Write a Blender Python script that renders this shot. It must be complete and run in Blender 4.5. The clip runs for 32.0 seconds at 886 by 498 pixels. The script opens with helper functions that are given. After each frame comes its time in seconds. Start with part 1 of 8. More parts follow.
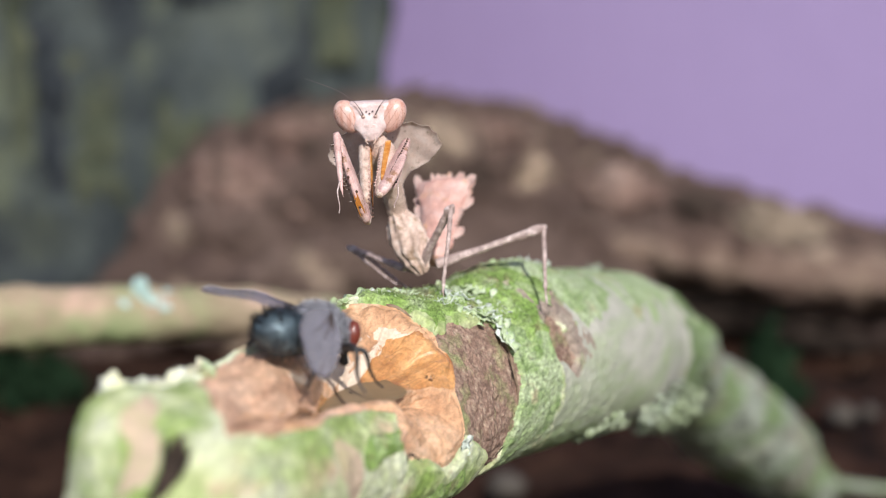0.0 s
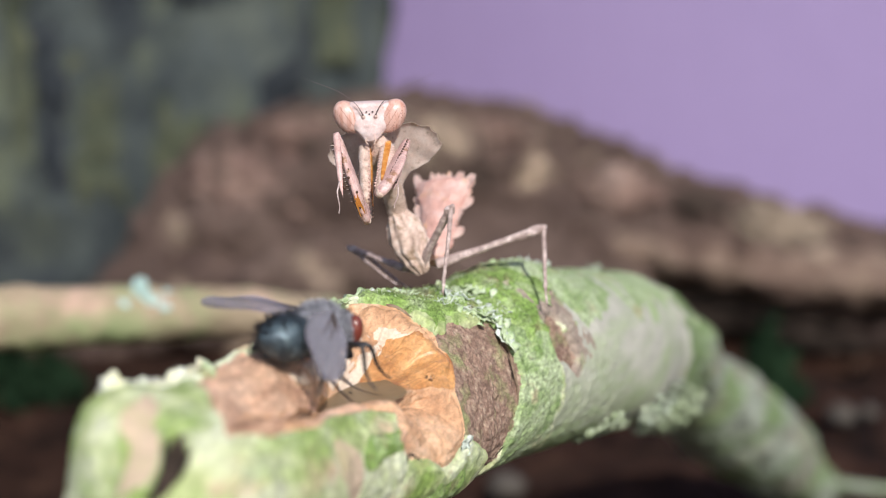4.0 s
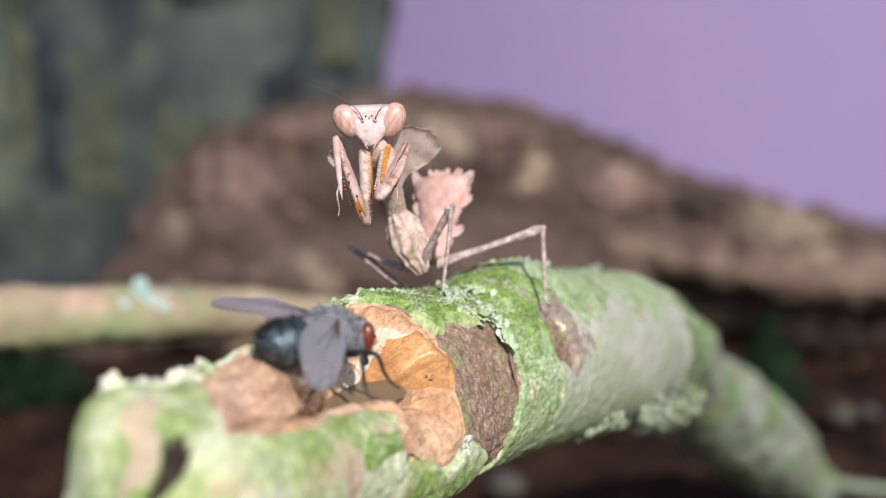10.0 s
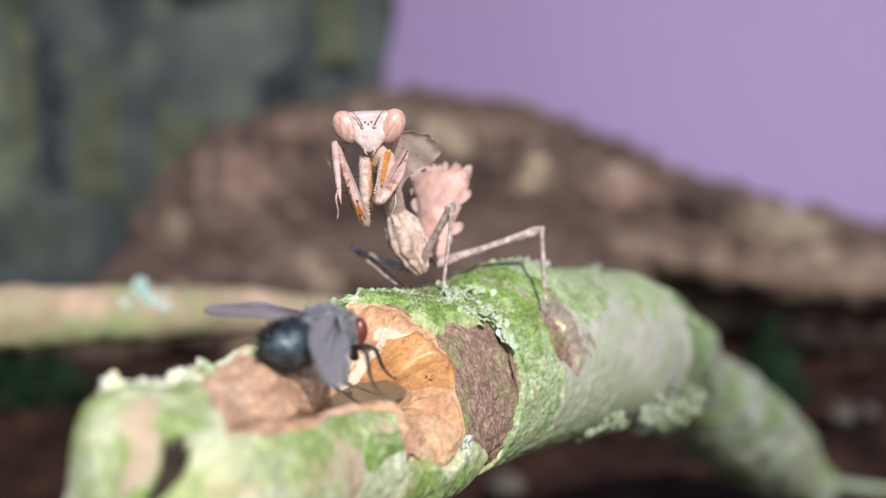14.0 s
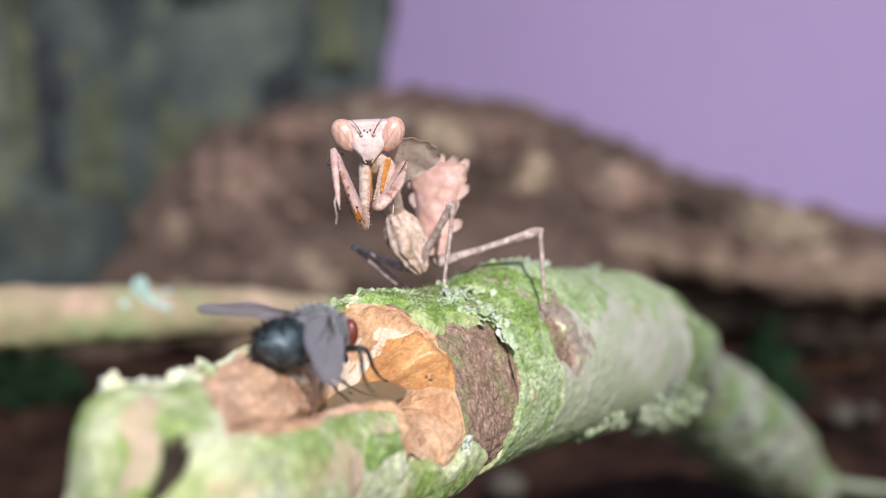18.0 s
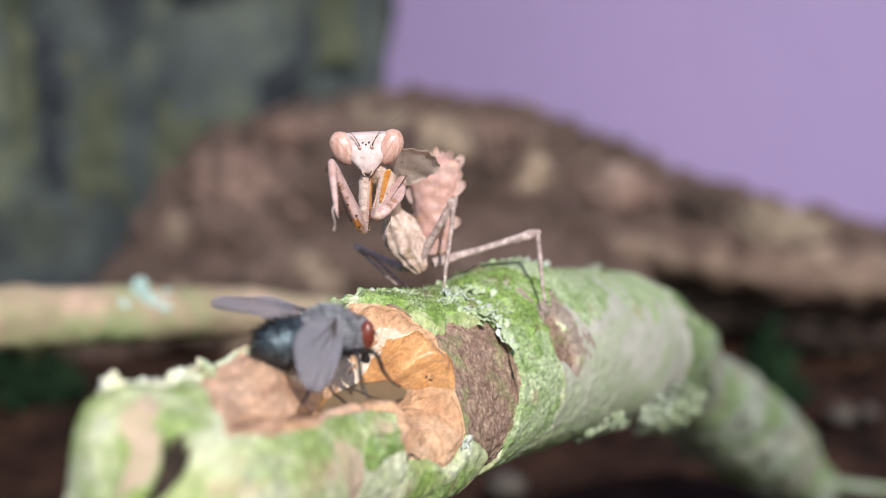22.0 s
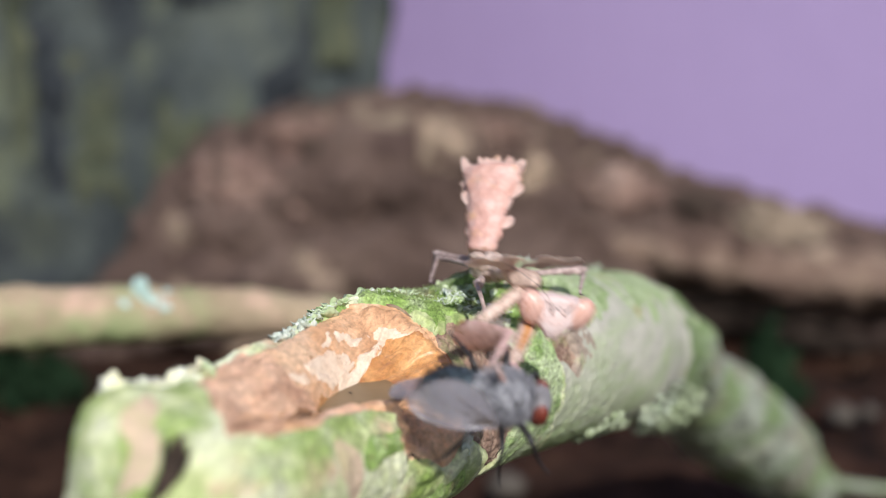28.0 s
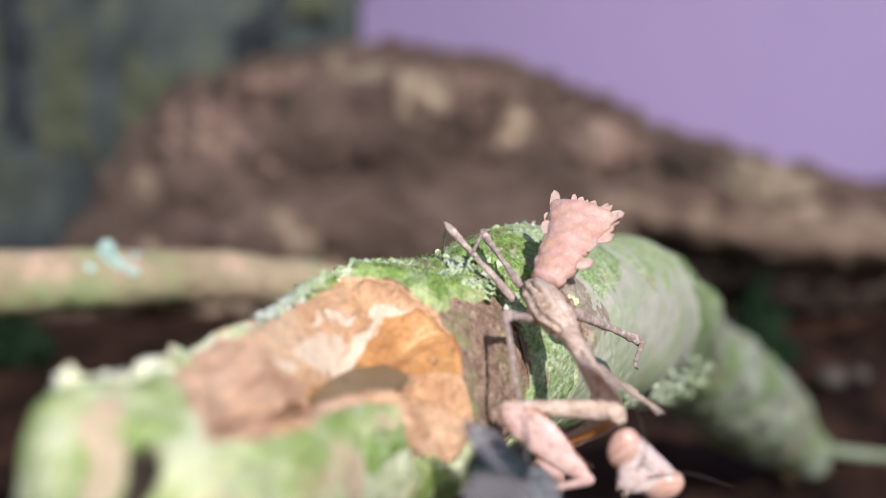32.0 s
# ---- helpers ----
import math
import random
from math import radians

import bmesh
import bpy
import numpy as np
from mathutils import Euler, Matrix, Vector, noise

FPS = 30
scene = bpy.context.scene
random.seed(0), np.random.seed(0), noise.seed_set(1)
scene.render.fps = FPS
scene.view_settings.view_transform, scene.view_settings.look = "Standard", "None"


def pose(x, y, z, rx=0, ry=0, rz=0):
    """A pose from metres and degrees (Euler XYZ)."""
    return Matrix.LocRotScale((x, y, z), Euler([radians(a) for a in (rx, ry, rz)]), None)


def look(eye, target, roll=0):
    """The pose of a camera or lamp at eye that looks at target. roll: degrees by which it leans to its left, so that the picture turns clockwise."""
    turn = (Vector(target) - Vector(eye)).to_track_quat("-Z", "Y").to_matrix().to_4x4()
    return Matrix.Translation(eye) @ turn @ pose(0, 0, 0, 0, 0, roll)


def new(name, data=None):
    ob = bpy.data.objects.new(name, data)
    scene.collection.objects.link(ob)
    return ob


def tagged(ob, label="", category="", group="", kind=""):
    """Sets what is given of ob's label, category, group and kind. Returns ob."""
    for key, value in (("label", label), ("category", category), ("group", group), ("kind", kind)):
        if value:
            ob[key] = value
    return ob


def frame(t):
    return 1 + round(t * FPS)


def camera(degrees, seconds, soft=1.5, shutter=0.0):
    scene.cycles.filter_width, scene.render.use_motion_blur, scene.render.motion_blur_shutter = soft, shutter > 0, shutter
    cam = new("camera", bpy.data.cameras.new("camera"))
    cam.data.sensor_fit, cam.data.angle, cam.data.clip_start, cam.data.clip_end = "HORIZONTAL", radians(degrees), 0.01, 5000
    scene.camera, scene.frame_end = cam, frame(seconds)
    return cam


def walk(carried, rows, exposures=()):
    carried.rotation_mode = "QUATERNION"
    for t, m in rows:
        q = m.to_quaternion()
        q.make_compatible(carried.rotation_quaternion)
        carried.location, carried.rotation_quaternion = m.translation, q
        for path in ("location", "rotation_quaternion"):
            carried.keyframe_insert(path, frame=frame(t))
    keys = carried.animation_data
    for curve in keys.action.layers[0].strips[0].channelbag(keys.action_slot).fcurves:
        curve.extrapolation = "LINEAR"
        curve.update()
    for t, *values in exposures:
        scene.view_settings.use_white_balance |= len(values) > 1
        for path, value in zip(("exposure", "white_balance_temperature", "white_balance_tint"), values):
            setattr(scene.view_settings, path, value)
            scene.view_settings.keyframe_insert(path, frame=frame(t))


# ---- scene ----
MM = 0.001


def mm(x, y, z):
    return Vector((x * MM, y * MM, z * MM))


# the camera: a phone close to a branch, still at first, then creeping forward
cam = camera(34, 32.0, soft=0.6, shutter=0.4)
cam.data.dof.use_dof = True
cam.data.dof.focus_distance = 0.130
cam.data.dof.aperture_fstop = 21.0
cam.data.dof.aperture_blades = 0


def view(x, y, z, tilt, lean, turn):
    return pose(x * MM, y * MM, z * MM, tilt, lean, turn)


CAMERA_ROWS = [
    (0, view(0.00, 0.00, 125.00, 80.000, -0.000, 0.000)),
    (30.5, view(0.00, 0.00, 125.00, 80.000, -0.000, 0.000)),
    (30.8, view(0.00, 0.00, 125.00, 80.000, -0.000, 0.000)),
    (31, view(-0.97, 1.41, 125.16, 79.806, -0.341, -0.006)),
    (31.5, view(-1.54, 4.79, 124.91, 79.361, -0.132, -0.212)),
    (32, view(-2.63, 14.69, 123.31, 78.224, -0.261, -1.122)),
]
walk(cam, CAMERA_ROWS, exposures=((0.0, 0.0), (32.0, 0.0)))

# daylight from high up behind the camera
world = bpy.data.worlds.new("world")
scene.world = world
world.use_nodes = True
wt = world.node_tree
sky = wt.nodes.new("ShaderNodeTexSky")
sky.sky_type = "NISHITA"
sky.sun_disc = False
sky.sun_elevation = radians(35.7)
sky.sun_rotation = radians(163.3)
wt.links.new(sky.outputs["Color"], wt.nodes["Background"].inputs["Color"])
wt.nodes["Background"].inputs["Strength"].default_value = 0.092
sun = new("sun", bpy.data.lights.new("sun", "SUN"))
sun.data.energy = 4.5
sun.data.angle = radians(1.5)
sun.data.color = (1.0, 0.965, 0.93)
sun.matrix_world = look((0.30, -1.0, 0.75), (0, 0, 0))


# ---- materials ----
def material(name, stops, scale=300.0, rough=0.8, bump=0.0002, bump_scale=None, detail=6.0, metal=0.0,
             blotch=None, blotch_scale=80.0, blotch_at=(0.5, 0.62), space="Object", stretch=(1, 1, 1), spec=0.5,
             through_light=0.0, coat=0.0, grain_along=0.0, second=None, second_scale=40.0, second_at=(0.5, 0.6), grain=0.12):
    """Colour from a noise over stops, up to two kinds of blotches over it, fine grain and relief."""
    m = bpy.data.materials.new(name)
    m.use_nodes = True
    t = m.node_tree
    b = t.nodes["Principled BSDF"]
    co = t.nodes.new("ShaderNodeTexCoord")
    mp = t.nodes.new("ShaderNodeMapping")
    mp.inputs["Scale"].default_value = stretch
    if grain_along:  # drawn out along the branch
        mp.vector_type = "TEXTURE"
        mp.inputs["Rotation"].default_value = (0, 0, radians(-19.6))
        mp.inputs["Scale"].default_value = (1, grain_along, 1)
    t.links.new(co.outputs[space], mp.inputs["Vector"])

    def noise_node(sc, det=detail, rgh=0.6, off=0.0):
        n = t.nodes.new("ShaderNodeTexNoise")
        n.inputs["Scale"].default_value, n.inputs["Detail"].default_value, n.inputs["Roughness"].default_value = sc, det, rgh
        if off:
            a = t.nodes.new("ShaderNodeVectorMath")
            a.inputs[1].default_value = (off, off * 1.7, -off)
            t.links.new(mp.outputs[0], a.inputs[0])
            t.links.new(a.outputs[0], n.inputs["Vector"])
        else:
            t.links.new(mp.outputs[0], n.inputs["Vector"])
        return n

    n1 = noise_node(scale)
    ramp = t.nodes.new("ShaderNodeValToRGB")
    els = ramp.color_ramp.elements
    lo, hi = 0.3, 0.7
    for i, c in enumerate(stops):
        p = lo + (hi - lo) * i / max(1, len(stops) - 1)
        e = els[i] if i < 2 else els.new(p)
        e.position, e.color = p, (*c, 1)
    t.links.new(n1.outputs["Fac"], ramp.inputs["Fac"])
    col = ramp.outputs["Color"]
    for colour, sc, at, off in ((blotch, blotch_scale, blotch_at, 0.31), (second, second_scale, second_at, 0.77)):
        if colour is None:
            continue
        nb = noise_node(sc, 5.0, 0.65, off)
        mr = t.nodes.new("ShaderNodeMapRange")
        mr.inputs["From Min"].default_value, mr.inputs["From Max"].default_value = at
        t.links.new(nb.outputs["Fac"], mr.inputs["Value"])
        mx = t.nodes.new("ShaderNodeMix")
        mx.data_type = "RGBA"
        t.links.new(mr.outputs["Result"], mx.inputs["Factor"])
        t.links.new(col, mx.inputs["A"])
        mx.inputs["B"].default_value = (*colour, 1)
        col = mx.outputs["Result"]
    if grain:
        ng = noise_node(scale * 6, 3.0, 0.7, 0.13)
        hv = t.nodes.new("ShaderNodeMapRange")
        hv.inputs["From Min"].default_value, hv.inputs["From Max"].default_value = 0.3, 0.7
        hv.inputs["To Min"].default_value, hv.inputs["To Max"].default_value = 1 - grain, 1 + grain
        t.links.new(ng.outputs["Fac"], hv.inputs["Value"])
        sc_ = t.nodes.new("ShaderNodeVectorMath")
        sc_.operation = "SCALE"
        t.links.new(col, sc_.inputs[0])
        t.links.new(hv.outputs["Result"], sc_.inputs["Scale"])
        col = sc_.outputs[0]
    t.links.new(col, b.inputs["Base Color"])
    b.inputs["Roughness"].default_value = rough
    b.inputs["Metallic"].default_value = metal
    b.inputs["Specular IOR Level"].default_value = spec
    b.inputs["Coat Weight"].default_value = coat
    if bump:
        n2 = noise_node(bump_scale or scale * 3, 8.0, 0.65, 0.05)
        bp = t.nodes.new("ShaderNodeBump")
        bp.inputs["Strength"].default_value, bp.inputs["Distance"].default_value = 0.8, bump
        t.links.new(n2.outputs["Fac"], bp.inputs["Height"])
        t.links.new(bp.outputs["Normal"], b.inputs["Normal"])
    if through_light:
        tr = t.nodes.new("ShaderNodeBsdfTranslucent")
        t.links.new(col, tr.inputs["Color"])
        ms = t.nodes.new("ShaderNodeMixShader")
        ms.inputs["Fac"].default_value = through_light
        t.links.new(b.outputs[0], ms.inputs[1])
        t.links.new(tr.outputs[0], ms.inputs[2])
        t.links.new(ms.outputs[0], t.nodes["Material Output"].inputs["Surface"])
    return m


MOSSY_BARK = material("mossy_bark", [(0.348, 0.4176, 0.1624), (0.4988, 0.5452, 0.2784), (0.6032, 0.638, 0.3944), (0.6612, 0.6844, 0.5104), (0.4872, 0.5336, 0.2552)], 300, 0.88,
                      0.00014, 2600, blotch=(0.60, 0.43, 0.29), blotch_scale=210, blotch_at=(0.56, 0.70), second=(0.25, 0.36, 0.09), second_scale=160, second_at=(0.47, 0.66), grain=0.34, grain_along=2.0)
# far-limb bark: its own grey-green, toned darker in place of shade
SHADED_GREY_BARK = material("shaded_grey_bark", [(0.1584, 0.192, 0.1344), (0.216, 0.2496, 0.1872), (0.2784, 0.3024, 0.2496), (0.1776, 0.2208, 0.144)], 120, 0.9,
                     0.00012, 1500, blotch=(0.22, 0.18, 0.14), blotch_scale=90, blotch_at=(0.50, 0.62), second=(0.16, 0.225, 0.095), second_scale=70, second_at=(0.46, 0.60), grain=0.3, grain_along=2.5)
PALE_BARK = material("pale_bark", [(0.354, 0.374, 0.273), (0.435, 0.44, 0.359), (0.496, 0.481, 0.415), (0.385, 0.415, 0.283)], 120, 0.88,
                     0.00004, 2000, blotch=(0.32, 0.25, 0.20), blotch_scale=90, blotch_at=(0.60, 0.74), second=(0.29, 0.38, 0.18), second_scale=70, second_at=(0.50, 0.70), grain=0.12, grain_along=4.0)
MOSS = material("moss", [(0.1512, 0.2484, 0.054), (0.2484, 0.378, 0.0972), (0.3564, 0.4644, 0.1836)], 420, 0.92, 0.0003, 2000,
                blotch=(0.22, 0.18, 0.10), blotch_scale=260, blotch_at=(0.52, 0.66), second=(0.42, 0.50, 0.28), second_scale=300, second_at=(0.50, 0.68), grain=0.55)
UNDERBARK = material("underbark", [(0.165, 0.0968, 0.0726), (0.341, 0.22, 0.165), (0.517, 0.396, 0.297)], 1700, 0.92, 0.0003, 3600,
                     blotch=(0.19, 0.115, 0.085), blotch_scale=420, blotch_at=(0.48, 0.64), second=(0.30, 0.31, 0.14), second_scale=260, second_at=(0.53, 0.68), grain=0.45)
WOOD = material("bare_wood", [(0.467, 0.244, 0.127), (0.68, 0.396, 0.228), (0.802, 0.538, 0.355)], 300, 0.6, 0.00028, 2200,
                blotch=(0.74, 0.50, 0.33), blotch_scale=170, blotch_at=(0.5, 0.62), second=(0.30, 0.15, 0.08), second_scale=900, second_at=(0.62, 0.69), grain_along=1.6, grain=0.28)
WET_WOOD = material("wet_wood", [(0.424, 0.1802, 0.0636), (0.5724, 0.2809, 0.106), (0.6784, 0.3816, 0.1696)], 420, 0.34, 0.00016, 1300,
                    blotch=(0.30, 0.12, 0.045), blotch_scale=260, blotch_at=(0.52, 0.66), coat=0.25, grain_along=1.2, grain=0.25)
# for cracks and holes, and for the shade painted below the log
DARK = material("dark_crack_and_shade", [(0.03, 0.02, 0.015), (0.06, 0.04, 0.03)], 500, 0.95, 0.0002)
LICHEN = material("lichen", [(0.42, 0.54, 0.30), (0.56, 0.66, 0.42), (0.68, 0.76, 0.58)], 700, 0.85, 0.0001, 2500,
                  blotch=(0.30, 0.46, 0.18), blotch_scale=400, blotch_at=(0.55, 0.7), through_light=0.12)
PALE_LICHEN = material("pale_lichen", [(0.713, 0.756, 0.626), (0.842, 0.864, 0.756), (0.864, 0.799, 0.432)], 300, 0.85, 0.0002, 1500)
BLUE_LICHEN = material("blue_lichen", [(0.38, 0.55, 0.52), (0.50, 0.66, 0.62)], 200, 0.9, 0.0002, 1500)
SHELF_BARK = material("shelf_bark", [(0.27, 0.21, 0.135), (0.36, 0.28, 0.19), (0.32, 0.28, 0.17)], 60, 0.85, 0.0003, 500,
                      blotch=(0.50, 0.34, 0.26), blotch_scale=75, blotch_at=(0.50, 0.60), second=(0.25, 0.30, 0.14), second_scale=60, second_at=(0.50, 0.66))
LOG = material("rotten_log", [(0.05614, 0.03756, 0.0322), (0.09907, 0.0677, 0.05697), (0.142, 0.1016, 0.08586)], 24, 0.9, 0.003, 90,
               blotch=(0.429, 0.331, 0.244), blotch_scale=22, blotch_at=(0.56, 0.66), second=(0.0672, 0.0443, 0.0395), second_scale=26, second_at=(0.55, 0.63), grain=0.2, spec=0.12)
ROCK = material("mossy_rock", [(0.036, 0.043, 0.048), (0.064, 0.076, 0.076), (0.088, 0.100, 0.088)], 48, 0.9, 0.002, 160,
                blotch=(0.105, 0.118, 0.082), blotch_scale=38, blotch_at=(0.52, 0.68), second=(0.021, 0.025, 0.032), second_scale=19, second_at=(0.52, 0.66),
                stretch=(1.0, 1.0, 0.6), grain=0.2, spec=0.12)
ROCK_MOSS = material("rock_moss", [(0.058, 0.070, 0.050), (0.084, 0.093, 0.062), (0.108, 0.114, 0.072)], 90, 0.95, 0.002, 300, blotch=(0.06, 0.072, 0.055), blotch_scale=60, blotch_at=(0.48, 0.64), spec=0.1)
ROCK_DARK = material("dark_rock", [(0.022, 0.026, 0.032), (0.040, 0.046, 0.052)], 90, 0.95, 0.002, 300, spec=0.1)
# tan-patched bark, lightened beyond that for the log's brighter right end
LIT_LOG_BARK = material("lit_log_bark", [(0.1037, 0.06747, 0.05508), (0.1717, 0.1175, 0.09315), (0.2616, 0.1928, 0.1442)], 30, 0.9, 0.003, 90,
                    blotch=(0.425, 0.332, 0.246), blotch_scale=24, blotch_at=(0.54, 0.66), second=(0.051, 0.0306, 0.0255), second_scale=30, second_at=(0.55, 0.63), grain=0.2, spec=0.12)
PALE_ROT = material("pale_rot", [(0.162, 0.123, 0.0935), (0.264, 0.208, 0.157), (0.34, 0.281, 0.217)], 60, 0.9, 0.002, 160, blotch=(0.16, 0.11, 0.085), blotch_scale=55, blotch_at=(0.48, 0.62), spec=0.12)
PINK_ROT = material("pink_rot", [(0.17, 0.105, 0.088), (0.26, 0.175, 0.145), (0.34, 0.25, 0.21)], 60, 0.9, 0.002, 160, blotch=(0.11, 0.07, 0.06), blotch_scale=55, blotch_at=(0.48, 0.62), spec=0.12)
PAINT = material("lilac_paint", [(0.2576, 0.1936, 0.3657), (0.2707, 0.204, 0.3788)], 12, 0.75, 0.0001, 600, grain=0.02)
SOIL = material("soil", [(0.019, 0.0088, 0.006), (0.035, 0.0165, 0.011), (0.066, 0.033, 0.021)], 70, 0.95, 0.002, 300,
                blotch=(0.008, 0.005, 0.004), blotch_scale=40, blotch_at=(0.5, 0.65), grain=0.3, spec=0.12)
LITTER = material("leaf_litter", [(0.021, 0.0105, 0.007), (0.0385, 0.0196, 0.0126), (0.063, 0.035, 0.0224)], 120, 0.85, 0.0003, spec=0.12)
PEBBLE = material("pebble", [(0.048, 0.039, 0.033), (0.078, 0.066, 0.054)], 150, 0.8, 0.0002)
FERN = material("dark_moss", [(0.0063, 0.0168, 0.00756), (0.0126, 0.0294, 0.0126)], 120, 0.85, 0.0006, spec=0.12)


# ---- mesh helpers ----
def part(name, bm, mat_, parent, label=""):
    """Links a bmesh, or a ready mesh, as one object under a thing or a part."""
    if isinstance(bm, bmesh.types.BMesh):
        me = bpy.data.meshes.new(name)
        bm.to_mesh(me)
        bm.free()
    else:
        me = bm
    if mat_ is not None and not me.materials:
        me.materials.append(mat_)
    ob = new(name, me)
    if parent is not None:
        ob.parent = parent
    if label:
        ob["label"] = label
    return ob


def smooth(me, on=True):
    me.polygons.foreach_set("use_smooth", [on] * len(me.polygons))
    return me


def mesh_of(name, verts, faces):
    me = bpy.data.meshes.new(name)
    me.from_pydata([tuple(v) for v in verts], [], faces)
    me.update()
    return smooth(me)


def spline(points, n):
    """Catmull-Rom through rows of numbers, n samples a span."""
    p = [np.array(q, float) for q in points]
    p = [2 * p[0] - p[1], *p, 2 * p[-1] - p[-2]]
    out = []
    for a, b, c, d in zip(p, p[1:], p[2:], p[3:]):
        for i in range(n):
            u = i / n
            out.append(0.5 * (2 * b + (c - a) * u + (2 * a - 5 * b + 4 * c - d) * u * u + (3 * b - a - 3 * c + d) * u ** 3))
    out.append(p[-2])
    return np.array(out)


def frames_along(c):
    """Tangent, sideways and upward vectors along a line of points."""
    t = np.gradient(c, axis=0)
    t /= np.linalg.norm(t, axis=1)[:, None]
    u = np.cross(t, (0, 0, 1.0))
    u /= np.linalg.norm(u, axis=1)[:, None]
    return t, u, np.cross(u, t)


def ring_faces(rows, sides, caps=True):
    f = [(i * sides + j, i * sides + (j + 1) % sides, (i + 1) * sides + (j + 1) % sides, (i + 1) * sides + j)
         for i in range(rows - 1) for j in range(sides)]
    if caps:
        f += [tuple(range(sides))[::-1], tuple(range((rows - 1) * sides, rows * sides))]
    return f


def limb(name, points, sides=24, span=10, rough=0.0, rough_scale=100.0, flat=1.0, seed=0.0):
    """A tapered tube through rows (x, y, z, radius) in mm, with uneven skin; rough is a share of the radius."""
    s = spline(points, span)
    c, r = s[:, :3], s[:, 3]
    _, u, v = frames_along(c)
    verts = []
    for i in range(len(c)):
        for j in range(sides):
            a = 2 * math.pi * j / sides
            d = math.cos(a) * v[i] * flat + math.sin(a) * u[i]
            q = (c[i] + d * r[i]) * MM
            k = 1.0
            if rough:
                w = Vector(q) * rough_scale + Vector((seed, seed, seed))
                k += rough * (noise.fractal(w, 0.8, 2.0, 5) + 0.4 * noise.fractal(w * 4, 0.8, 2.0, 3))
            verts.append((c[i] + d * r[i] * k) * MM)
    return mesh_of(name, verts, ring_faces(len(c), sides))


def ball(name, centre, radii, rough=0.0, scale=1.0, turn=None, seg=32):
    bm = bmesh.new()
    bmesh.ops.create_uvsphere(bm, u_segments=seg, v_segments=seg * 2 // 3, radius=1.0)
    for v in bm.verts:
        k = 1 + rough * noise.fractal(v.co * scale, 0.8, 2.0, 4)
        v.co = Vector((v.co.x * radii[0], v.co.y * radii[1], v.co.z * radii[2])) * k * MM
    m = Matrix.Translation(Vector(centre) * MM) @ (turn if turn else Matrix.Identity(4))
    bm.transform(m)
    me = bpy.data.meshes.new(name)
    bm.to_mesh(me)
    bm.free()
    return smooth(me)


# ---- the setting ----
def build_ground():
    n = 170
    verts, faces = [], []
    xs = [math.copysign(abs(u) ** 1.6 * 0.34 + max(0, abs(u) - 0.93) * 260, u) for u in np.linspace(-1, 1, n)]
    ys = [0.40 + math.copysign(abs(u) ** 1.3 * 0.40 + max(0, abs(u) - 0.95) * 360, u) for u in np.linspace(-1, 1, n)]
    for y in ys:
        for x in xs:
            near = 1.0 if abs(x) < 0.5 and -0.1 < y < 0.9 else 0.0
            z = near * (0.004 * noise.fractal(Vector((x * 30, y * 30, 0)), 0.8, 2.0, 5) + 0.0018 * noise.noise(Vector((x * 180, y * 180, 3))))
            z -= 0.022 * math.exp(-((x - 0.125) / 0.06) ** 2 - ((y - 0.535) / 0.035) ** 2)
            verts.append((x, y, z - 0.003))
    faces = [(i * n + j, i * n + j + 1, (i + 1) * n + j + 1, (i + 1) * n + j) for i in range(n - 1) for j in range(n - 1)]
    ob = part("ground", mesh_of("ground", verts, faces), SOIL, None)
    tagged(ob, "dark brown damp soil with crumbs, under the branches", "ground", kind="structure")


def build_backdrop():
    """A smooth wall with a gentle bulge towards the log, added to grade brightness."""
    xs = np.linspace(-1.3, 2.0, 140)
    ys = 0.80 + 0.34 * (np.hypot(1, (xs - 0.15) / 0.40) - 1)
    rows = [(dy, z) for dy, z in ((0.05, 1.15), (0.004, 1.15), (0.0, 1.146), (0.0, -0.05), (0.05, -0.05))]
    verts = [(x, y + dy, z) for x, y in zip(xs, ys) for dy, z in rows]
    m = len(rows)
    faces = [(i * m + j, i * m + (j + 1) % m, (i + 1) * m + (j + 1) % m, (i + 1) * m + j) for i in range(len(xs) - 1) for j in range(m)]
    faces += [tuple(range(m))[::-1], tuple(range((len(xs) - 1) * m, len(xs) * m))]
    me = mesh_of("wall_back", verts, faces)
    smooth(me, False)
    tagged(part("wall_back", me, PAINT, None), "smooth lilac painted wall behind the log", "wall", kind="structure")


